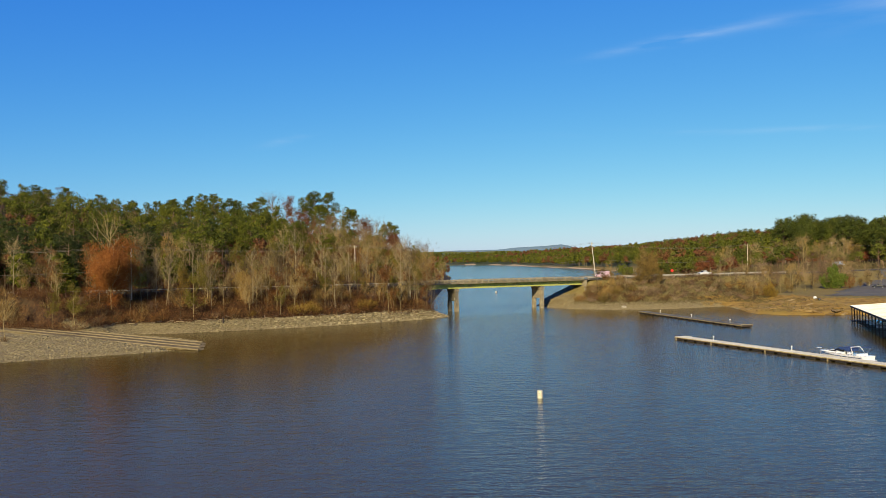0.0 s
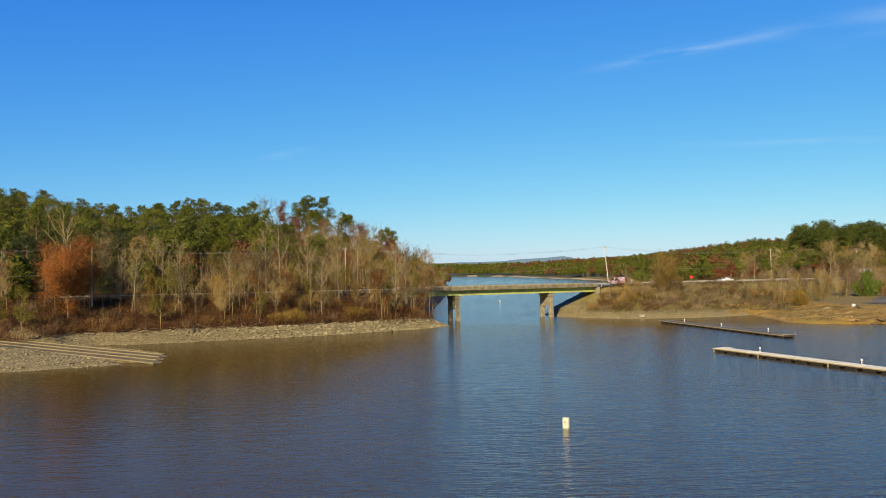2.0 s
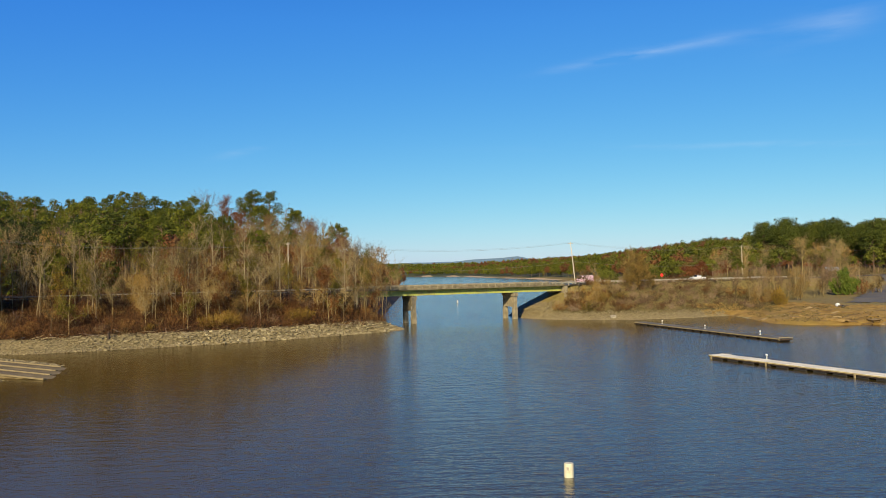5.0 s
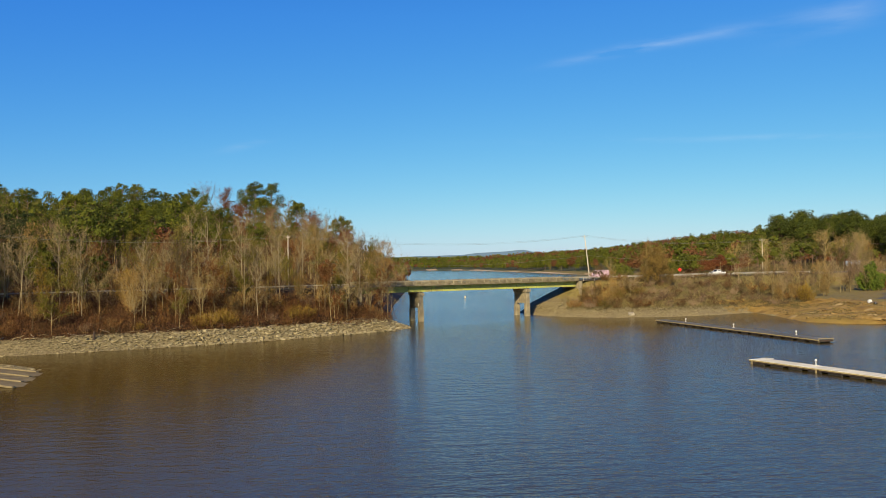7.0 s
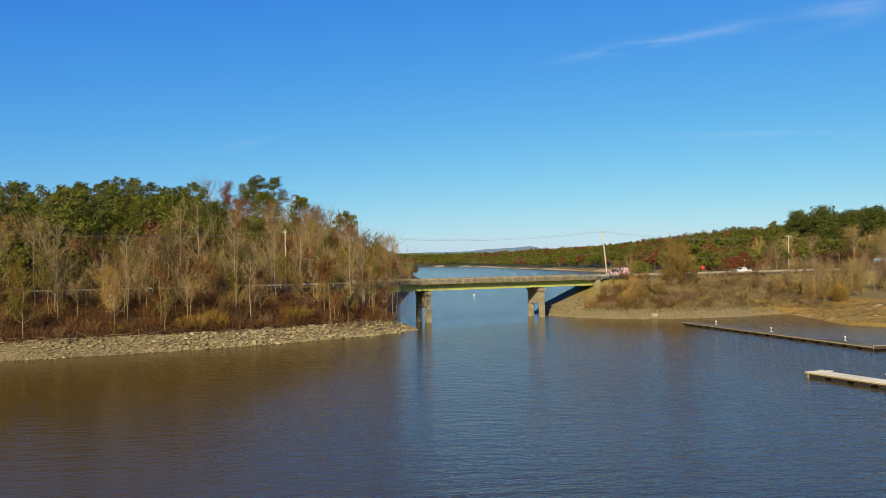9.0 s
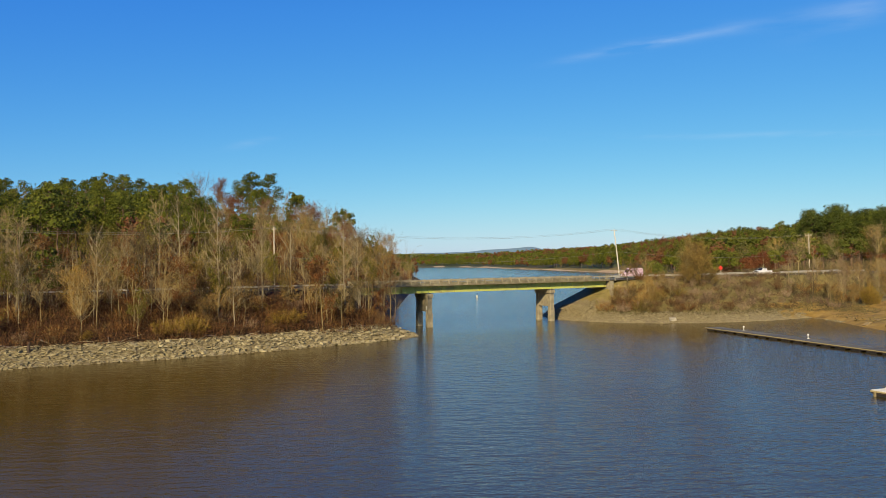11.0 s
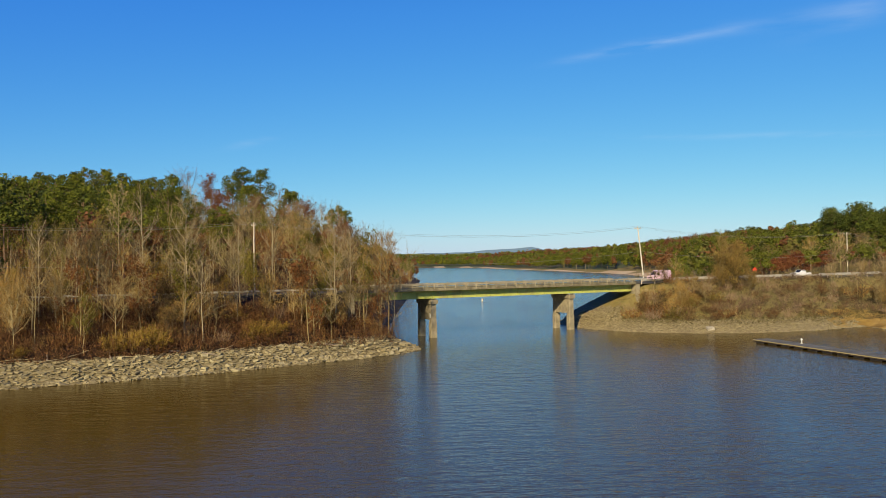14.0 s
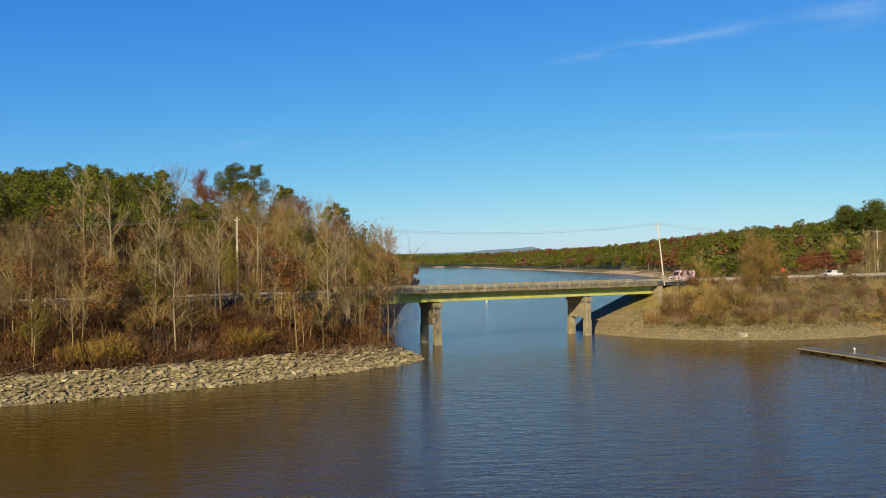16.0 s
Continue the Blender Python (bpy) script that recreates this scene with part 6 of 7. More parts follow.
stones = [stone_mesh(i, "stone") for i in range(7)]
stone_arr = []
for i, s in enumerate([stone_mesh(50 + i, None, False) for i in range(18)]):
    lean = Euler((0.32 * math.sin(i * 2.1), 0.28 * math.cos(i * 1.3), 0)).to_matrix()
    co = np.array([lean @ v.co for v in s.vertices]) * (1.0, 1.0, 0.55 + 0.2 * (i % 3))
    stone_arr.append(co[np.array([p.vertices[:] for p in s.polygons])])
bank = tagged(thing("riprap", Matrix.Identity(4), "pale riprap stones along the waterline", "riprap"), kind="structure")
near = scatter(300, -40, 9, 212, 262, 81, lambda x, y, h, dl, dr, ro: (dl > 0.1) & (dl < 6.5) & (ro < -6), 0.72, 60)
for x, y, z in near:
    o = part("stone", stones[vr.integers(0, 7)], None, bank)
    o.matrix_basis = Matrix.Translation((x, y, z + 0.12)) @ Euler((vr.uniform(0.0, 0.55), vr.uniform(-0.3, 0.3), vr.uniform(0, 6.28))).to_matrix().to_4x4() @ Matrix.Scale(vr.uniform(0.4, 0.8), 4)
rest = scatter(12500, -128, 9, 135, 285, 82, lambda x, y, h, dl, dr, ro: (dl > -0.3) & ((dl < 7.2) | ((y < 200) & (ro < -18) & (dl < 28))) & (h < 3.4) & ((_ramp_mask(np.stack([x, y], 1))[1] > 7.0) | (dl < 0)), 0.38, 20)
right_rest = scatter(4200, 44, 104, 258, 300, 83, lambda x, y, h, dl, dr, ro: (dr > -0.3) & (dr < 7.5) & (h < 3.4) & (ro < 6), 0.32, 25)
small_stone = [(x, y, z + 0.10) for x, y, z in rest if x < -58 or y < 203]
ra = instances(stone_arr, [(x, y, z + 0.16) for x, y, z in rest if x >= -58 and y >= 203], np.random.default_rng(84), 0.18, 0.72)
ra = np.concatenate([ra, instances(stone_arr, small_stone, np.random.default_rng(86), 0.14, 0.52)])
ra = np.concatenate([ra, instances(stone_arr, [(x, y, z + 0.10) for x, y, z in right_rest], np.random.default_rng(85), 0.12, 0.5)])
part("loose_stones", soup("loose_stones", [ra], ["stone"]), None, bank)["kind"] = "stuff"
wr = tagged(part("white_rock", stone_mesh(99, "pale_rock")), "single pale boulder at the waterline", "boulder")
wr.matrix_basis = Matrix.Translation((67.6, 267.0, 0.6)) @ Matrix.Diagonal((1.3, 1.3, 2.2, 1))
for x, y, s in ((-33.0, 229.5, 1.0), (-32.0, 229.0, 0.7), (-33.9, 230.2, 0.6)):
    o = tagged(part("pale_boulder", stone_mesh(int(90 - x), "pale_rock")), "pale boulder lying among brush on the bank", "boulder", "boulders in the brush")
    o.matrix_basis = Matrix.Translation((x, y, ground_z(x, y) + 0.35 * s)) @ Matrix.Diagonal((s, s, s * 1.6, 1))
# driftwood left along the top of the stones
dw = np.random.default_rng(90)
for x, y, z in scatter(34, -100, -2, 200, 262, 91, lambda x, y, h, dl, dr, ro: (dl > 5.4) & (dl < 7.6) & (ro < -8), 2.2, 60):
    a, ln, rad = 0.42 + dw.normal() * 0.3, dw.uniform(1.4, 4.8), dw.uniform(0.06, 0.13)
    dx, dy = math.cos(a) * ln / 2, math.sin(a) * ln / 2
    z0, z1 = ground_z(x - dx, y - dy) - z, ground_z(x + dx, y + dy) - z
    log = part("driftwood_log", Geo().tube([(-dx, -dy, z0 + 0.1), (-dx * 0.3, -dy * 0.3 + 0.12, z0 * 0.3 + 0.34), (dx * 0.4, dy * 0.4, z1 * 0.4 + 0.36), (dx, dy, z1 + 0.2 + dw.uniform(0, 0.5))], [rad, rad * 0.95, rad * 0.75, rad * 0.35], 7), "bark_pale")
    tagged(log, "bleached driftwood log lying above the stones", "driftwood", "driftwood on the bank")
    log.location = (x, y, z)
lr_ = np.random.default_rng(401)
ledge = [stone_mesh(420 + i, "mud_rock") for i in range(6)]
for x, y, z in scatter(95, 99, 175, 205, 262, 402, lambda x, y, h, dl, dr, ro: (dr > 0.2) & (h < 2.8) & (ro < -14), 1.6):
    o = tagged(part("ledge_rock", ledge[lr_.integers(0, 6)]), "weathered ochre rock ledge on the mud shore", "rock", "rocks on the mud shore")
    s = lr_.uniform(0.35, 1.5)
    o.matrix_basis = Matrix.Translation((x, y, z + 0.06 * s)) @ Euler((lr_.normal() * 0.2, lr_.normal() * 0.2, lr_.normal() * 0.5)).to_matrix().to_4x4() @ Matrix.Diagonal((s * 1.3, s * 0.8, s * 0.55, 1))
for x, y, s in ((112, 231, 3.4), (120, 229.5, 3.0), (128, 229.5, 2.6), (134, 228, 3.2), (106, 240, 2.6), (124, 236, 2.0), (116, 246, 1.6), (107, 252, 2.2), (139, 227.5, 2.4)):
    o = tagged(part("ledge_rock", stone_mesh(int(x), "mud_rock")), "weathered ochre rock ledge on the mud shore", "rock", "rocks on the mud shore")
    o.matrix_basis = Matrix.Translation((x, y, ground_z(x, y) + 0.15)) @ Matrix.Rotation(x * 0.3, 4, "Z") @ Matrix.Diagonal((s, s * 0.7, s * 0.42, 1))

# ---- pavement of the marina lot ----
LOT = [(134, 266), (146, 256), (180, 243), (235, 222), (320, 320), (226, 386), (205, 358)]
px_, py_ = np.meshgrid(np.arange(130, 324, 2.0), np.arange(218, 390, 2.0))
pin = _edge_distance(np.stack([px_.ravel(), py_.ravel()], 1), LOT).reshape(px_.shape)
ph = ground_heights(px_.ravel(), py_.ravel())[0].reshape(px_.shape)
lot = Geo()
for j in range(px_.shape[0] - 1):
    for i in range(px_.shape[1] - 1):
        if min(pin[j, i], pin[j + 1, i], pin[j, i + 1], pin[j + 1, i + 1]) > 0:
            lot.add([(px_[b, a], py_[b, a], ph[b, a] + 0.10) for a, b in ((i, j), (i + 1, j), (i + 1, j + 1), (i, j + 1))], [(0, 1, 2, 3)])
tagged(part("pavement", lot, "asphalt"), "dark asphalt parking lot by the marina", "parking lot", kind="structure")


# ---- vehicles ----
def wheel(parent, x, y, r, w, rim="rim"):
    t = part("wheel", Geo().tube([(x, y - w / 2, r), (x, y - w / 2 + 0.03, r), (x, y + w / 2 - 0.03, r), (x, y + w / 2, r)], [r * 0.9, r, r, r * 0.9], 18), "tyre", parent)
    side = 1 if y > 0 else -1
    part("rim", Geo().tube([(x, y + side * w * 0.42, r), (x, y + side * (w / 2 + 0.015), r)], [r * 0.62, r * 0.55], 12), rim, t)


def side_windows(parent, quads, half):
    for q in quads:
        for sd in (-1, 1):
            g = Geo()
            vs = [(x, sd * (half + 0.012), z) for x, z in q] + [(x, sd * (half - 0.03), z) for x, z in q]
            n = len(q)
            g.add(vs, [tuple(range(n)), tuple(range(2 * n - 1, n - 1, -1))] + [(i, n + i, n + (i + 1) % n, (i + 1) % n) for i in range(n)])
            part("window", g, "glass", parent)


def rounded_body(outline, half, tuck=0.12, shoulder=1.0):
    """Side outline pushed out to both sides, drawn in a little above the shoulder."""
    n = len(outline)
    vs = []
    for y in (-1, -0.86, 0.86, 1):
        for x, z in outline:
            t = max(0.0, z - shoulder)
            k = half - tuck * t
            inset = 0.05 if abs(y) == 1 else 0.0
            cx = sum(p[0] for p in outline) / n
            vs.append((x + (cx - x) * inset * 0.5, (k if abs(y) == 1 else k * 0.93) * (1 if y > 0 else -1), z - (inset * 0.6 if z > shoulder else 0)))
    fs = [tuple(range(n)), tuple(range(4 * n - 1, 3 * n - 1, -1))]
    for s in range(3):
        fs += [(s * n + i, (s + 1) * n + i, (s + 1) * n + (i + 1) % n, s * n + (i + 1) % n) for i in range(n)]
    return Geo().add(vs, fs)


def van(m):
    e = thing("delivery_van", m, "pink high-roofed delivery van driving on the road", "van")
    o = [(-2.95, 0.45), (-2.95, 1.2), (-2.9, 2.45), (-2.75, 2.62), (-0.6, 2.70), (0.9, 2.62), (1.25, 2.45), (2.0, 1.55), (2.75, 1.25), (2.95, 1.0), (2.98, 0.45)]
    part("body", rounded_body(o, 1.02, 0.06, 1.1), "pink", e)
    side_windows(e, [[(0.75, 1.5), (1.75, 1.5), (1.25, 2.15), (0.75, 2.2)]], 0.99)
    part("windscreen", Geo().add([(2.02, -0.82, 1.58), (2.02, 0.82, 1.58), (1.32, 0.76, 2.42), (1.32, -0.76, 2.42)], [(0, 1, 2, 3)]), "glass", e)
    part("bumper", Geo().box((2.95, 0, 0.52), (0.16, 1.96, 0.32), 0, 0.05), "tyre", e)
    part("bumper", Geo().box((-2.97, 0, 0.5), (0.12, 1.96, 0.2), 0, 0.03), "tyre", e)
    part("grille", Geo().box((2.93, 0, 0.95), (0.08, 1.2, 0.3)), "bearing", e)
    for y in (-0.8, 0.8):
        part("headlight", Geo().box((2.82, y, 1.05), (0.2, 0.3, 0.26), 0, 0.05), "lamp_clear", e)
        part("tail_light", Geo().box((-2.95, y * 1.15, 1.3), (0.06, 0.12, 0.6)), "lamp_red", e)
        part("mirror", Geo().box((1.75, y * 1.45, 1.6), (0.12, 0.2, 0.32), 0, 0.03), "pink", e)
        part("side_mark", Geo().box((-0.35, y / 0.8 * 1.015, 1.72), (0.5, 0.02, 0.22)).box((0.05, y / 0.8 * 1.015, 1.56), (0.5, 0.02, 0.05)), "bearing", e, "dark painted side mark")
    for x in (-1.75, 1.85):
        for y in (-0.86, 0.86):
            wheel(e, x, y, 0.36, 0.24)
    return e


def pickup(m):
    e = thing("pickup_truck", m, "white pickup truck towing a small trailer", "truck")
    o = [(-2.9, 0.5), (-2.9, 1.15), (-0.75, 1.18), (-0.72, 1.75), (-0.5, 1.9), (0.7, 1.9), (1.35, 1.25), (2.7, 1.12), (2.85, 0.9), (2.87, 0.5)]
    part("body", rounded_body(o, 0.98, 0.16, 1.15), "truck_white", e)
    side_windows(e, [[(-0.55, 1.28), (0.2, 1.28), (0.2, 1.75), (-0.45, 1.75)], [(0.3, 1.28), (1.1, 1.28), (0.65, 1.75), (0.3, 1.75)]], 0.90)
    part("windscreen", Geo().add([(1.34, -0.78, 1.30), (1.34, 0.78, 1.30), (0.76, 0.7, 1.86), (0.76, -0.7, 1.86)], [(0, 1, 2, 3)]), "glass", e)
    part("bed_liner", Geo().box((-1.85, 0, 1.17), (1.95, 1.6, 0.06)), "bearing", e)
    part("bumper", Geo().box((2.88, 0, 0.6), (0.12, 1.9, 0.25)), "chrome", e)
    part("grille", Geo().box((2.86, 0, 0.92), (0.06, 1.3, 0.3)), "bearing", e)
    for y in (-0.78, 0.78):
        part("headlight", Geo().box((2.8, y, 0.95), (0.14, 0.3, 0.24)), "lamp_clear", e)
        part("tail_light", Geo().box((-2.9, y * 1.15, 0.95), (0.05, 0.12, 0.35)), "lamp_red", e)
    for x in (-1.8, 1.85):
        for y in (-0.85, 0.85):
            wheel(e, x, y, 0.39, 0.26)
    return e


def trailer(m, label, load, loadmat):
    e = thing("utility_trailer", m, label, "trailer")
    g = Geo().box((0, 0, 0.55), (2.8, 1.5, 0.08)).box((2.0, 0, 0.5), (1.4, 0.1, 0.1))
    part("frame", g, "bearing", e)
    part("load", load, loadmat, e)
    for y in (-0.8, 0.8):
        wheel(e, -0.2, y, 0.33, 0.2)
    return e


def saloon(m, label):
    e = thing("parked_car", m, label, "car")
    o = [(-2.3, 0.4), (-2.35, 0.85), (-1.6, 1.0), (-0.95, 1.42), (0.3, 1.44), (1.05, 1.0), (2.1, 0.85), (2.3, 0.65), (2.3, 0.4)]
    part("body", rounded_body(o, 0.9, 0.28, 0.95), "car_dark", e)
    side_windows(e, [[(-1.25, 1.02), (-0.2, 1.02), (-0.2, 1.36), (-0.85, 1.36)], [(-0.12, 1.02), (0.9, 1.02), (0.3, 1.36), (-0.12, 1.36)]], 0.84)
    part("windscreen", Geo().add([(1.0, -0.72, 1.03), (1.0, 0.72, 1.03), (0.36, 0.62, 1.42), (0.36, -0.62, 1.42)], [(0, 1, 2, 3)]), "glass", e)
    part("bumper", Geo().box((2.3, 0, 0.5), (0.1, 1.7, 0.22)), "truck_white", e, "pale front bumper")
    for y in (-0.68, 0.68):
        part("headlight", Geo().box((2.22, y, 0.72), (0.15, 0.3, 0.14)), "lamp_clear", e)
        part("tail_light", Geo().box((-2.33, y, 0.8), (0.05, 0.3, 0.12)), "lamp_red", e)
    for x in (-1.4, 1.4):
        for y in (-0.8, 0.8):
            wheel(e, x, y, 0.33, 0.22)
    return e


west = ROAD_A + math.pi


def on_road(s, o):
    p = rd(s, o, 9.66 if S_L < s < S_R else 9.625)
    return Matrix.Translation(p) @ Matrix.Rotation(west, 4, "Z")


van(on_road(62.0, 4.9))
pickup(on_road(110.6, 4.9))
trailer(on_road(115.7, 4.9), "small trailer with a tan load behind the pickup", Geo().box((-0.1, 0, 0.95), (2.3, 1.3, 0.72), 0, 0.15), "brush_tan")
for x, y, a in ((172, 297.5, 2.6), (181, 303, 2.6)):
    saloon(Matrix.Translation((x, y, ground_z(x, y) + 0.11)) @ Matrix.Rotation(a, 4, "Z"), "dark car parked on the marina lot")
g = Geo().tube([(-1.6, 0, 0.75), (-1.45, 0, 0.75), (-0.85, 0, 0.75), (-0.7, 0, 0.75)], [0.3, 0.5, 0.5, 0.3], 14)
trailer(Matrix.Translation((128, 256, ground_z(128, 256) + 0.02)) @ Matrix.Rotation(0.2, 4, "Z"), "dark low trailer with a white tank by the lot", g, "white")

# warning sign by the road
sg = thing("warning_sign", Matrix.Translation((98.4, 312.4, 9.2)), "bright red-orange diamond road sign on a post", "road sign")
part("post", Geo().box((0, 0.06, 1.0), (0.08, 0.06, 2.4)), "galv", sg)
part("sign_plate", Geo().box((0, 0, 2.55), (0.95, 0.03, 0.95), 0, 0, 0, radians(45)), "sign_red", sg)
part("sign_border", Geo().box((0, -0.02, 2.55), (0.62, 0.012, 0.05)).box((0, -0.02, 2.40), (0.45, 0.012, 0.05)), "bearing", sg)


# ---- buildings ----
def house(x, y, z, w, d, eave, ridge, rz, roofm, label):
    e = thing("house", Matrix.Translation((x, y, z)) @ Matrix.Rotation(rz, 4, "Z"), label, "house")
    part("wall", Geo().box((0, 0, eave / 2 - 0.3), (w, d, eave + 0.6)), "house_wall", e)
    o = [(-d / 2 - 0.4, eave - 0.1), (0, ridge), (d / 2 + 0.4, eave - 0.1), (d / 2 + 0.4, eave - 0.25), (0, ridge - 0.18), (-d / 2 - 0.4, eave - 0.25)]
    n = 6
    vs = [(xx, a, b) for xx in (-w / 2 - 0.4, w / 2 + 0.4) for a, b in o]
    part("roof", Geo().add(vs, [tuple(range(n)), tuple(range(2 * n - 1, n - 1, -1))] + [(i, n + i, n + (i + 1) % n, (i + 1) % n) for i in range(n)]), roofm, e, "pitched metal roof")
    gg = Geo()
    for sx in (-w / 2, w / 2):
        gg.add([(sx, -d / 2, eave - 0.2), (sx, d / 2, eave - 0.2), (sx, 0, ridge - 0.2)], [(0, 1, 2)])
    part("gable", gg, "house_wall", e)
    for k in range(3):
        part("window", Geo().box(((k - 1) * w * 0.3, -d / 2 - 0.02, eave * 0.55), (1.1, 0.06, 1.2)), "glass", e)
    part("door", Geo().box((w * 0.15, -d / 2 - 0.02, 1.0), (0.95, 0.06, 2.05)), "dark_timber", e)


house(211, 400, ground_z(211, 400) - 0.1, 5, 5, 2.2, 3.6, radians(-25), "blue_roof", "small pale house with a blue-grey metal roof among trees")
house(262, 392, ground_z(262, 392) - 0.1, 8, 6, 2.3, 3.9, radians(-30), "white", "small white house far behind the lot")

# ---- covered marina dock ----
mc = Vector((109.3, 202.2))
mdir = Vector((-0.354, -0.935))
mrot = math.atan2(mdir.y, mdir.x)
mar = thing("covered_boat_dock", Matrix.Translation((mc.x, mc.y, 0)) @ Matrix.Rotation(mrot, 4, "Z"), "covered marina boat dock with a pale metal roof on dark posts", "boat dock")
ML, MW = 58.0, 20.0     # along and across (across runs to local +y, away from the lake's middle)
prof = [(0, 4.3), (MW / 2, 5.0), (MW, 4.3), (MW, 4.17), (MW / 2, 4.85), (0, 4.17)]
vs = [(xx, a, b) for xx in (-0.6, ML) for a, b in prof]
part("roof", Geo().add(vs, [tuple(range(6)), tuple(range(11, 5, -1))] + [(i, 6 + i, 6 + (i + 1) % 6, (i + 1) % 6) for i in range(6)]), "roof_metal", mar, "pale ribbed metal roof")
for k in range(int(ML / 0.9)):
    part("roof_rib", Geo().add([(k * 0.9, 0, 4.30), (k * 0.9 + 0.06, 0, 4.30), (k * 0.9 + 0.06, MW / 2, 5.0), (k * 0.9, MW / 2, 5.0), (k * 0.9 + 0.03, 0, 4.36), (k * 0.9 + 0.03, MW / 2, 5.06)], [(0, 4, 5, 3), (1, 2, 5, 4), (0, 1, 4), (3, 5, 2)]), "roof_metal", mar)
part("fascia_beam", Geo().box((ML / 2, 0.1, 4.0), (ML, 0.12, 0.34)).box((-0.5, MW / 2, 4.0), (0.12, MW, 0.34)), "dark_timber", mar)
pm = Geo().box((0, 0, 1.95), (0.2, 0.2, 4.4)).mesh("post", "dark_timber")
for i in range(15):
    for yy in (0.3, MW / 2, MW - 0.3):
        o = part("post", pm, None, mar)
        o.location = (0.2 + i * 4.1, yy, 0)
part("walkway", Geo().box((ML / 2, MW / 2, 0.35), (ML, 2.2, 0.3)), "deck_grey", mar)
part("walkway", Geo().box((0.6, MW / 2, 0.352), (1.6, MW, 0.3)), "deck_grey", mar)
for i in range(14):
    part("finger_pier", Geo().box((2.3 + i * 4.1, MW / 4, 0.33), (0.8, MW / 2 - 1.6, 0.26)), "deck_grey", mar)


# ---- boats ----
def hull_geo(L, B, H, n=14):
    """A planing hull, bow at +x."""
    g = Geo()
    vs, fs = [], []
    for i in range(n):
        t = i / (n - 1)
        x = -L / 2 + L * t
        b = B / 2 * (1 - max(0, (t - 0.45) / 0.55) ** 2.2)
        sheer = H * (0.86 + 0.32 * max(0, t - 0.35) ** 1.4)
        chine = 0.18 + 0.75 * max(0, t - 0.55) ** 1.6 * H
        keel = -0.35 + 1.5 * max(0, t - 0.72) ** 1.8 * H
        b = max(b, 0.03)
        vs += [(x, -b, sheer), (x, -b * 0.90, chine), (x, 0, keel), (x, b * 0.90, chine), (x, b, sheer)]
        if i:
            a, c = 5 * (i - 1), 5 * i
            fs += [(a + k, c + k, c + k + 1, a + k + 1) for k in range(4)]
            fs.append((a + 4, c + 4, c, a))
    fs.append((0, 1, 2, 3, 4))
    return g.add(vs, fs), vs


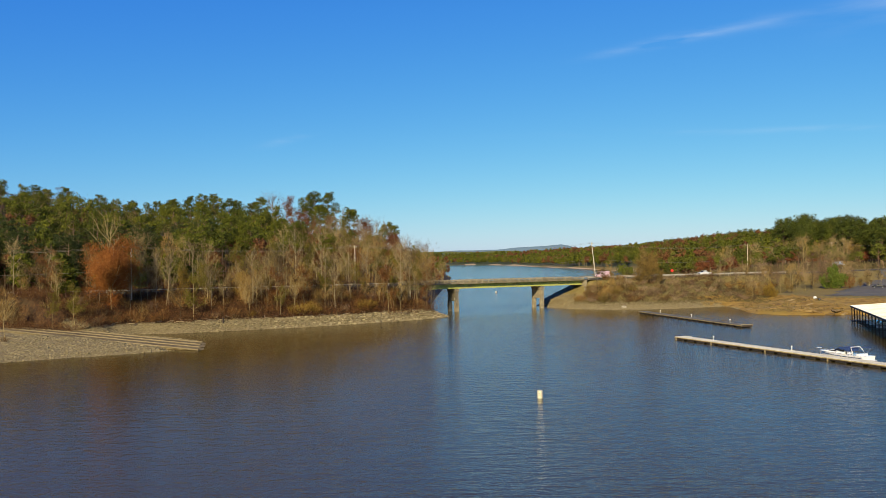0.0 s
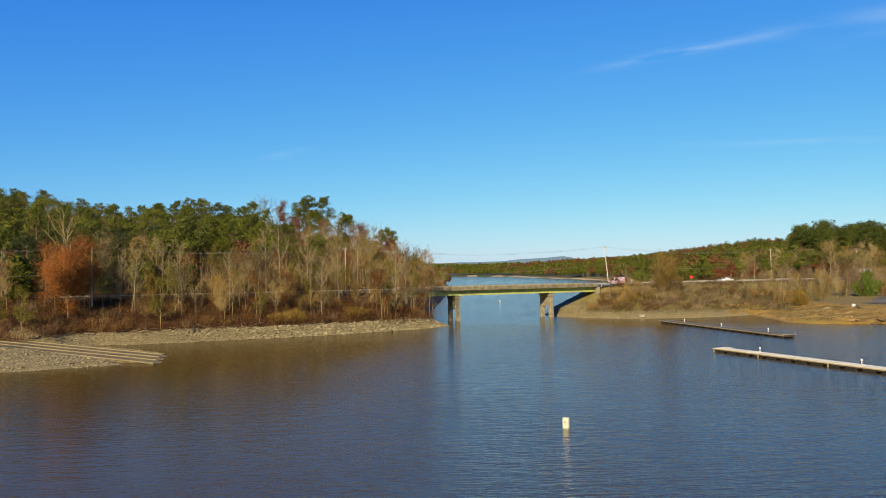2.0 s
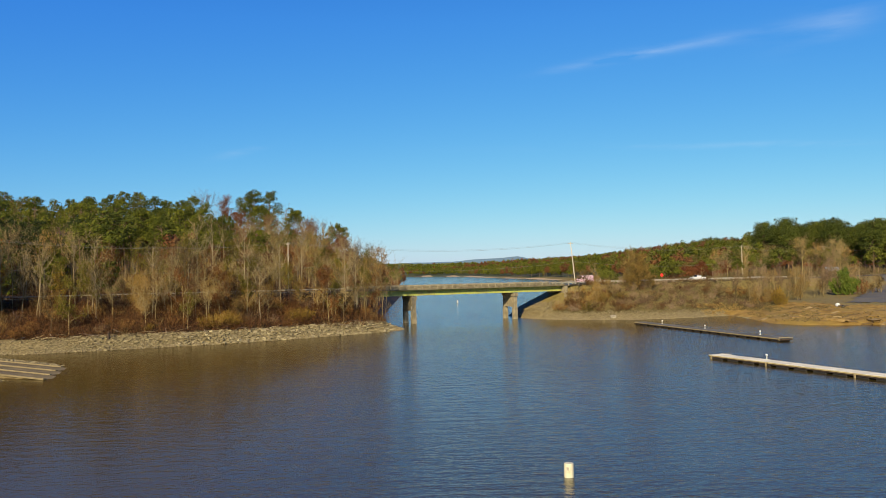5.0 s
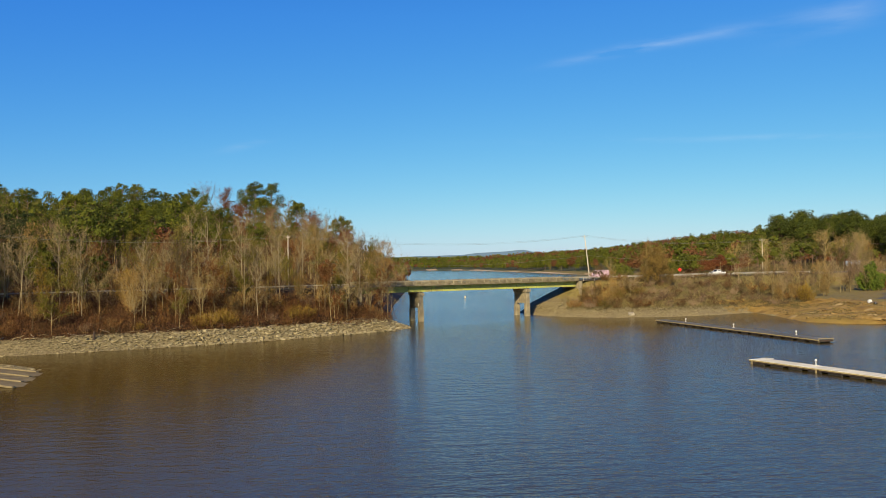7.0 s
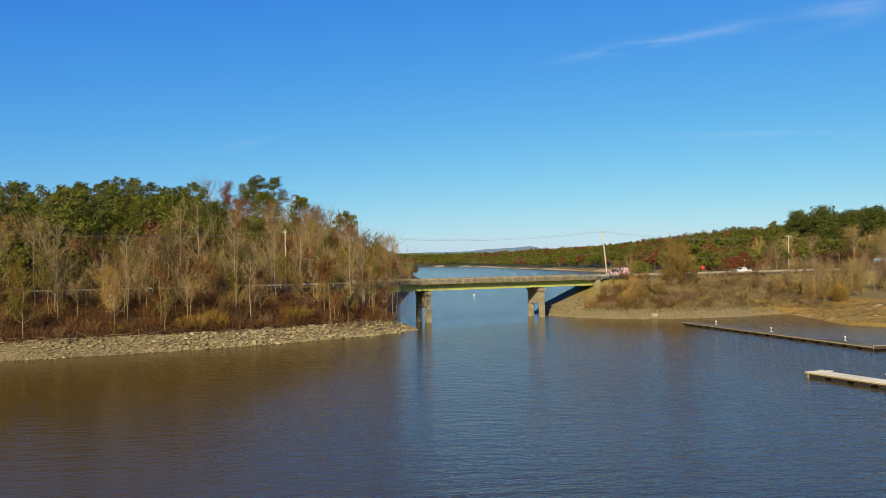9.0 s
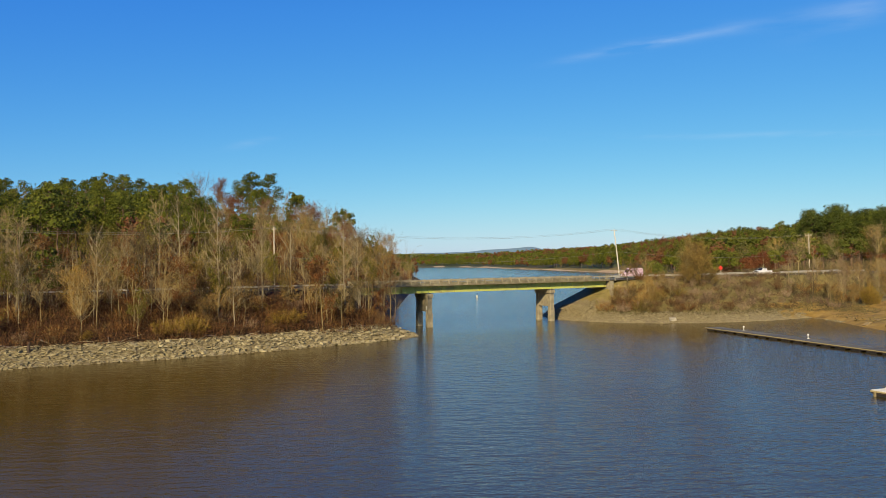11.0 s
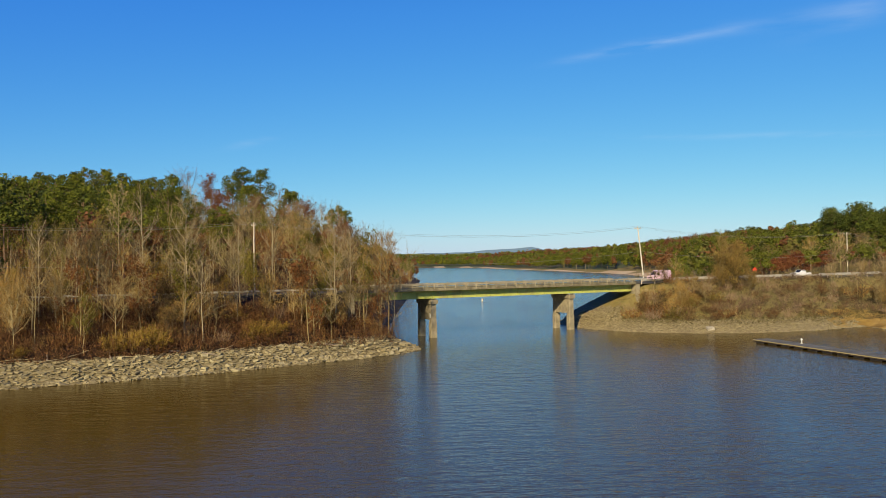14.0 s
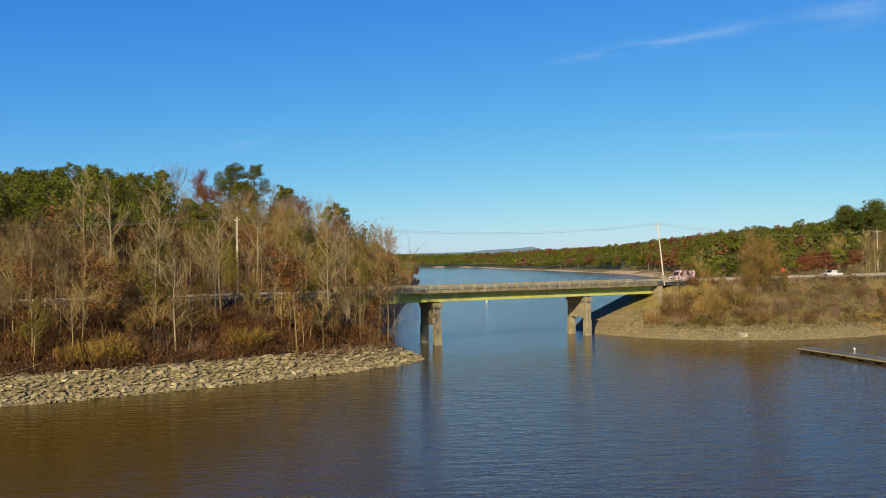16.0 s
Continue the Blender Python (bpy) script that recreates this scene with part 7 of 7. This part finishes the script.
def cruiser(m):
    e = thing("cabin_cruiser", m, "white cabin cruiser with blue canvas moored at the pale dock", "boat")
    g, vs = hull_geo(10.6, 3.4, 1.55)
    part("hull", g, "gelcoat", e)
    for sd in (-1, 1):
        st = [(vs[5 * i][0], sd * (abs(vs[5 * i][1]) * 0.985 + 0.012), vs[5 * i][2] - 0.42) for i in range(13)]
        part("hull_stripe", Geo().tube(st, [0.05] * 13, 4), "navy", e, "dark blue hull stripe")
        rail = [(vs[5 * i][0], sd * abs(vs[5 * i][1]) * 0.92, vs[5 * i][2] + 0.62) for i in range(7, 14)]
        part("bow_rail", Geo().tube(rail, [0.022] * 7, 5), "chrome", e)
        for i in range(7, 14):
            part("stanchion", Geo().tube([(vs[5 * i][0], sd * abs(vs[5 * i][1]) * 0.92, vs[5 * i][2]), (vs[5 * i][0], sd * abs(vs[5 * i][1]) * 0.92, vs[5 * i][2] + 0.62)], [0.018, 0.018], 5), "chrome", e)
    part("bow_pulpit", Geo().box((5.55, 0, 1.98), (0.9, 0.5, 0.08), 0, 0.1), "gelcoat", e)
    cab = [(-1.0, 1.4), (-1.0, 1.95), (0.6, 2.25), (2.2, 2.0), (3.9, 1.65), (3.9, 1.5)]
    part("cabin_top", rounded_body(cab, 1.25, 0.25, 1.5), "gelcoat", e)
    side_windows(e, [[(0.5, 1.75), (2.6, 1.72), (2.2, 1.93), (0.6, 2.08)]], 1.16)
    part("windscreen", Geo().add([(1.0, -1.2, 2.15), (1.0, 1.2, 2.15), (0.0, 1.05, 2.85), (0.0, -1.05, 2.85)], [(0, 1, 2, 3)]), "glass", e)
    for sd in (-1, 1):
        part("windscreen_side", Geo().add([(1.0, sd * 1.2, 2.15), (0.0, sd * 1.05, 2.85), (-1.3, sd * 1.25, 2.5), (-1.3, sd * 1.3, 1.9)], [(0, 1, 2, 3)]), "glass", e)
    cv = [(-0.2, 2.5), (-0.1, 2.9), (-1.2, 3.05), (-2.2, 2.9), (-2.3, 2.1)]
    part("canvas_top", rounded_body(cv, 1.25, 0.1, 2.6), "navy", e, "blue canvas cockpit cover")
    arch = [(-3.4, -1.45, 1.5), (-2.9, -1.35, 2.6), (-2.6, -1.1, 3.15), (-2.6, 1.1, 3.15), (-2.9, 1.35, 2.6), (-3.4, 1.45, 1.5)]
    part("radar_arch", Geo().tube(arch, [0.13, 0.11, 0.1, 0.1, 0.11, 0.13], 6), "gelcoat", e, smooth=True)
    bim = [(-2.8, -1.3, 2.9), (-4.0, -1.3, 3.35), (-4.9, -1.25, 3.3)]
    for sd in (-1, 1):
        part("bimini_bow", Geo().tube([(a, b * sd * -1, c) for a, b, c in bim], [0.03] * 3, 5), "navy", e)
        part("bimini_strut", Geo().tube([(-4.9, sd * 1.25, 3.3), (-3.6, sd * 1.4, 1.5)], [0.025, 0.025], 5), "chrome", e)
    part("folded_bimini", Geo().tube([(-4.9, -1.25, 3.3), (-4.9, 1.25, 3.3)], [0.1, 0.1], 7), "navy", e)
    part("seat", Geo().box((-1.9, 0.5, 1.75), (0.7, 0.9, 0.7), 0, 0.1), "gelcoat", e)
    part("seat", Geo().box((-4.0, 0, 1.55), (0.7, 2.2, 0.5), 0, 0.1), "gelcoat", e)
    part("swim_platform", Geo().box((-5.65, 0, 0.42), (0.8, 2.6, 0.1), 0, 0.1), "gelcoat", e)


dd = (Vector(DA_END) - Vector(DOCK_A)).normalized()
dn = Vector((-dd.y, dd.x))
bc = Vector(DOCK_A) + dd * 38.8 + dn * 3.4
cruiser(Matrix.Translation((bc.x, bc.y, 0.0)) @ Matrix.Rotation(math.atan2(-dd.y, -dd.x), 4, "Z") @ Matrix.Diagonal((0.92, 0.9, 0.70, 1)))
for i in (1, 2, 4):
    mm = mar.matrix_world @ Matrix.Translation((4.35 + i * 4.1, 5.0, 0)) @ Matrix.Rotation(-math.pi / 2, 4, "Z")
    e = thing("moored_runabout", mm, "white runabout moored under the dock roof", "boat", "boats under the dock roof")
    g, _v = hull_geo(5.6, 2.1, 0.9)
    part("hull", g, "gelcoat", e)
    part("windscreen", Geo().add([(0.6, -0.85, 0.9), (0.6, 0.85, 0.9), (0.15, 0.75, 1.35), (0.15, -0.75, 1.35)], [(0, 1, 2, 3)]), "glass", e)
    part("motor", Geo().box((-2.95, 0, 0.8), (0.45, 0.4, 0.7), 0, 0.08), "bearing", e)

# ---- driftwood and stumps on the left bank ----
lr = np.random.default_rng(91)
for x, y, z in scatter(16, -90, 5, 203, 246, 92, lambda x, y, h, dl, dr, ro: (dl > 4.5) & (dl < 8), 5.0):
    a, L = lr.uniform(0, 6.28), lr.uniform(2.0, 5.0)
    pts = []
    for k in range(4):
        xx, yy = x + math.cos(a) * L * (k / 3 - 0.5), y + math.sin(a) * L * 0.5 * (k / 3 - 0.5)
        pts.append((xx, yy, ground_z(xx, yy) + 0.16 + lr.uniform(0, 0.15)))
    tagged(part("driftwood_log", Geo().tube(pts, [0.14, 0.12, 0.09, 0.04], 6), "log", smooth=True), "bleached driftwood log lying on the riprap", "log", "driftwood")
for x, y, h in ((-52.5, 213.5, 1.5), (-31, 224.6, 1.3), (-88, 207, 1.1)):
    z = ground_z(x, y)
    tagged(part("tree_stump", Geo().tube([(x, y, z - 0.3), (x, y, z + 0.2), (x + 0.1, y, z + h)], [0.35, 0.26, 0.2], 8), "dark_timber"), "dark broken stump at the top of the riprap", "stump", "stumps")

# a small tree and scrub by the head of the ramp
place(bare[3], -87.5, 171.5, vr, 0.85)
for x, y, s in ((-89.5, 170, 0.8), (-92, 173, 1.0), (-95, 176, 1.1), (-86, 168.5, 0.6)):
    place(brown[int(-x) % 3], x, y, vr, s)

# trees and bushes before the houses
for x, y, s, k in ((170, 352, 0.9, 0), (174, 345, 0.8, 1), (166, 344, 0.85, 2), (176, 352, 0.8, 0), (180, 349, 0.7, 1), (184, 353, 0.75, 2), (172, 356, 0.8, 3), (190, 356, 0.6, 1), (168, 349, 0.7, 4), (194, 352, 0.55, 3), (238, 372, 0.7, 0), (245, 366, 0.6, 1), (252, 374, 0.7, 2), (232, 366, 0.6, 3), (196, 372, 0.7, 1), (201, 377, 0.75, 2), (205, 380, 0.7, 0), (199, 383, 0.8, 4)):
    place(bare[k], x, y, vr, s)
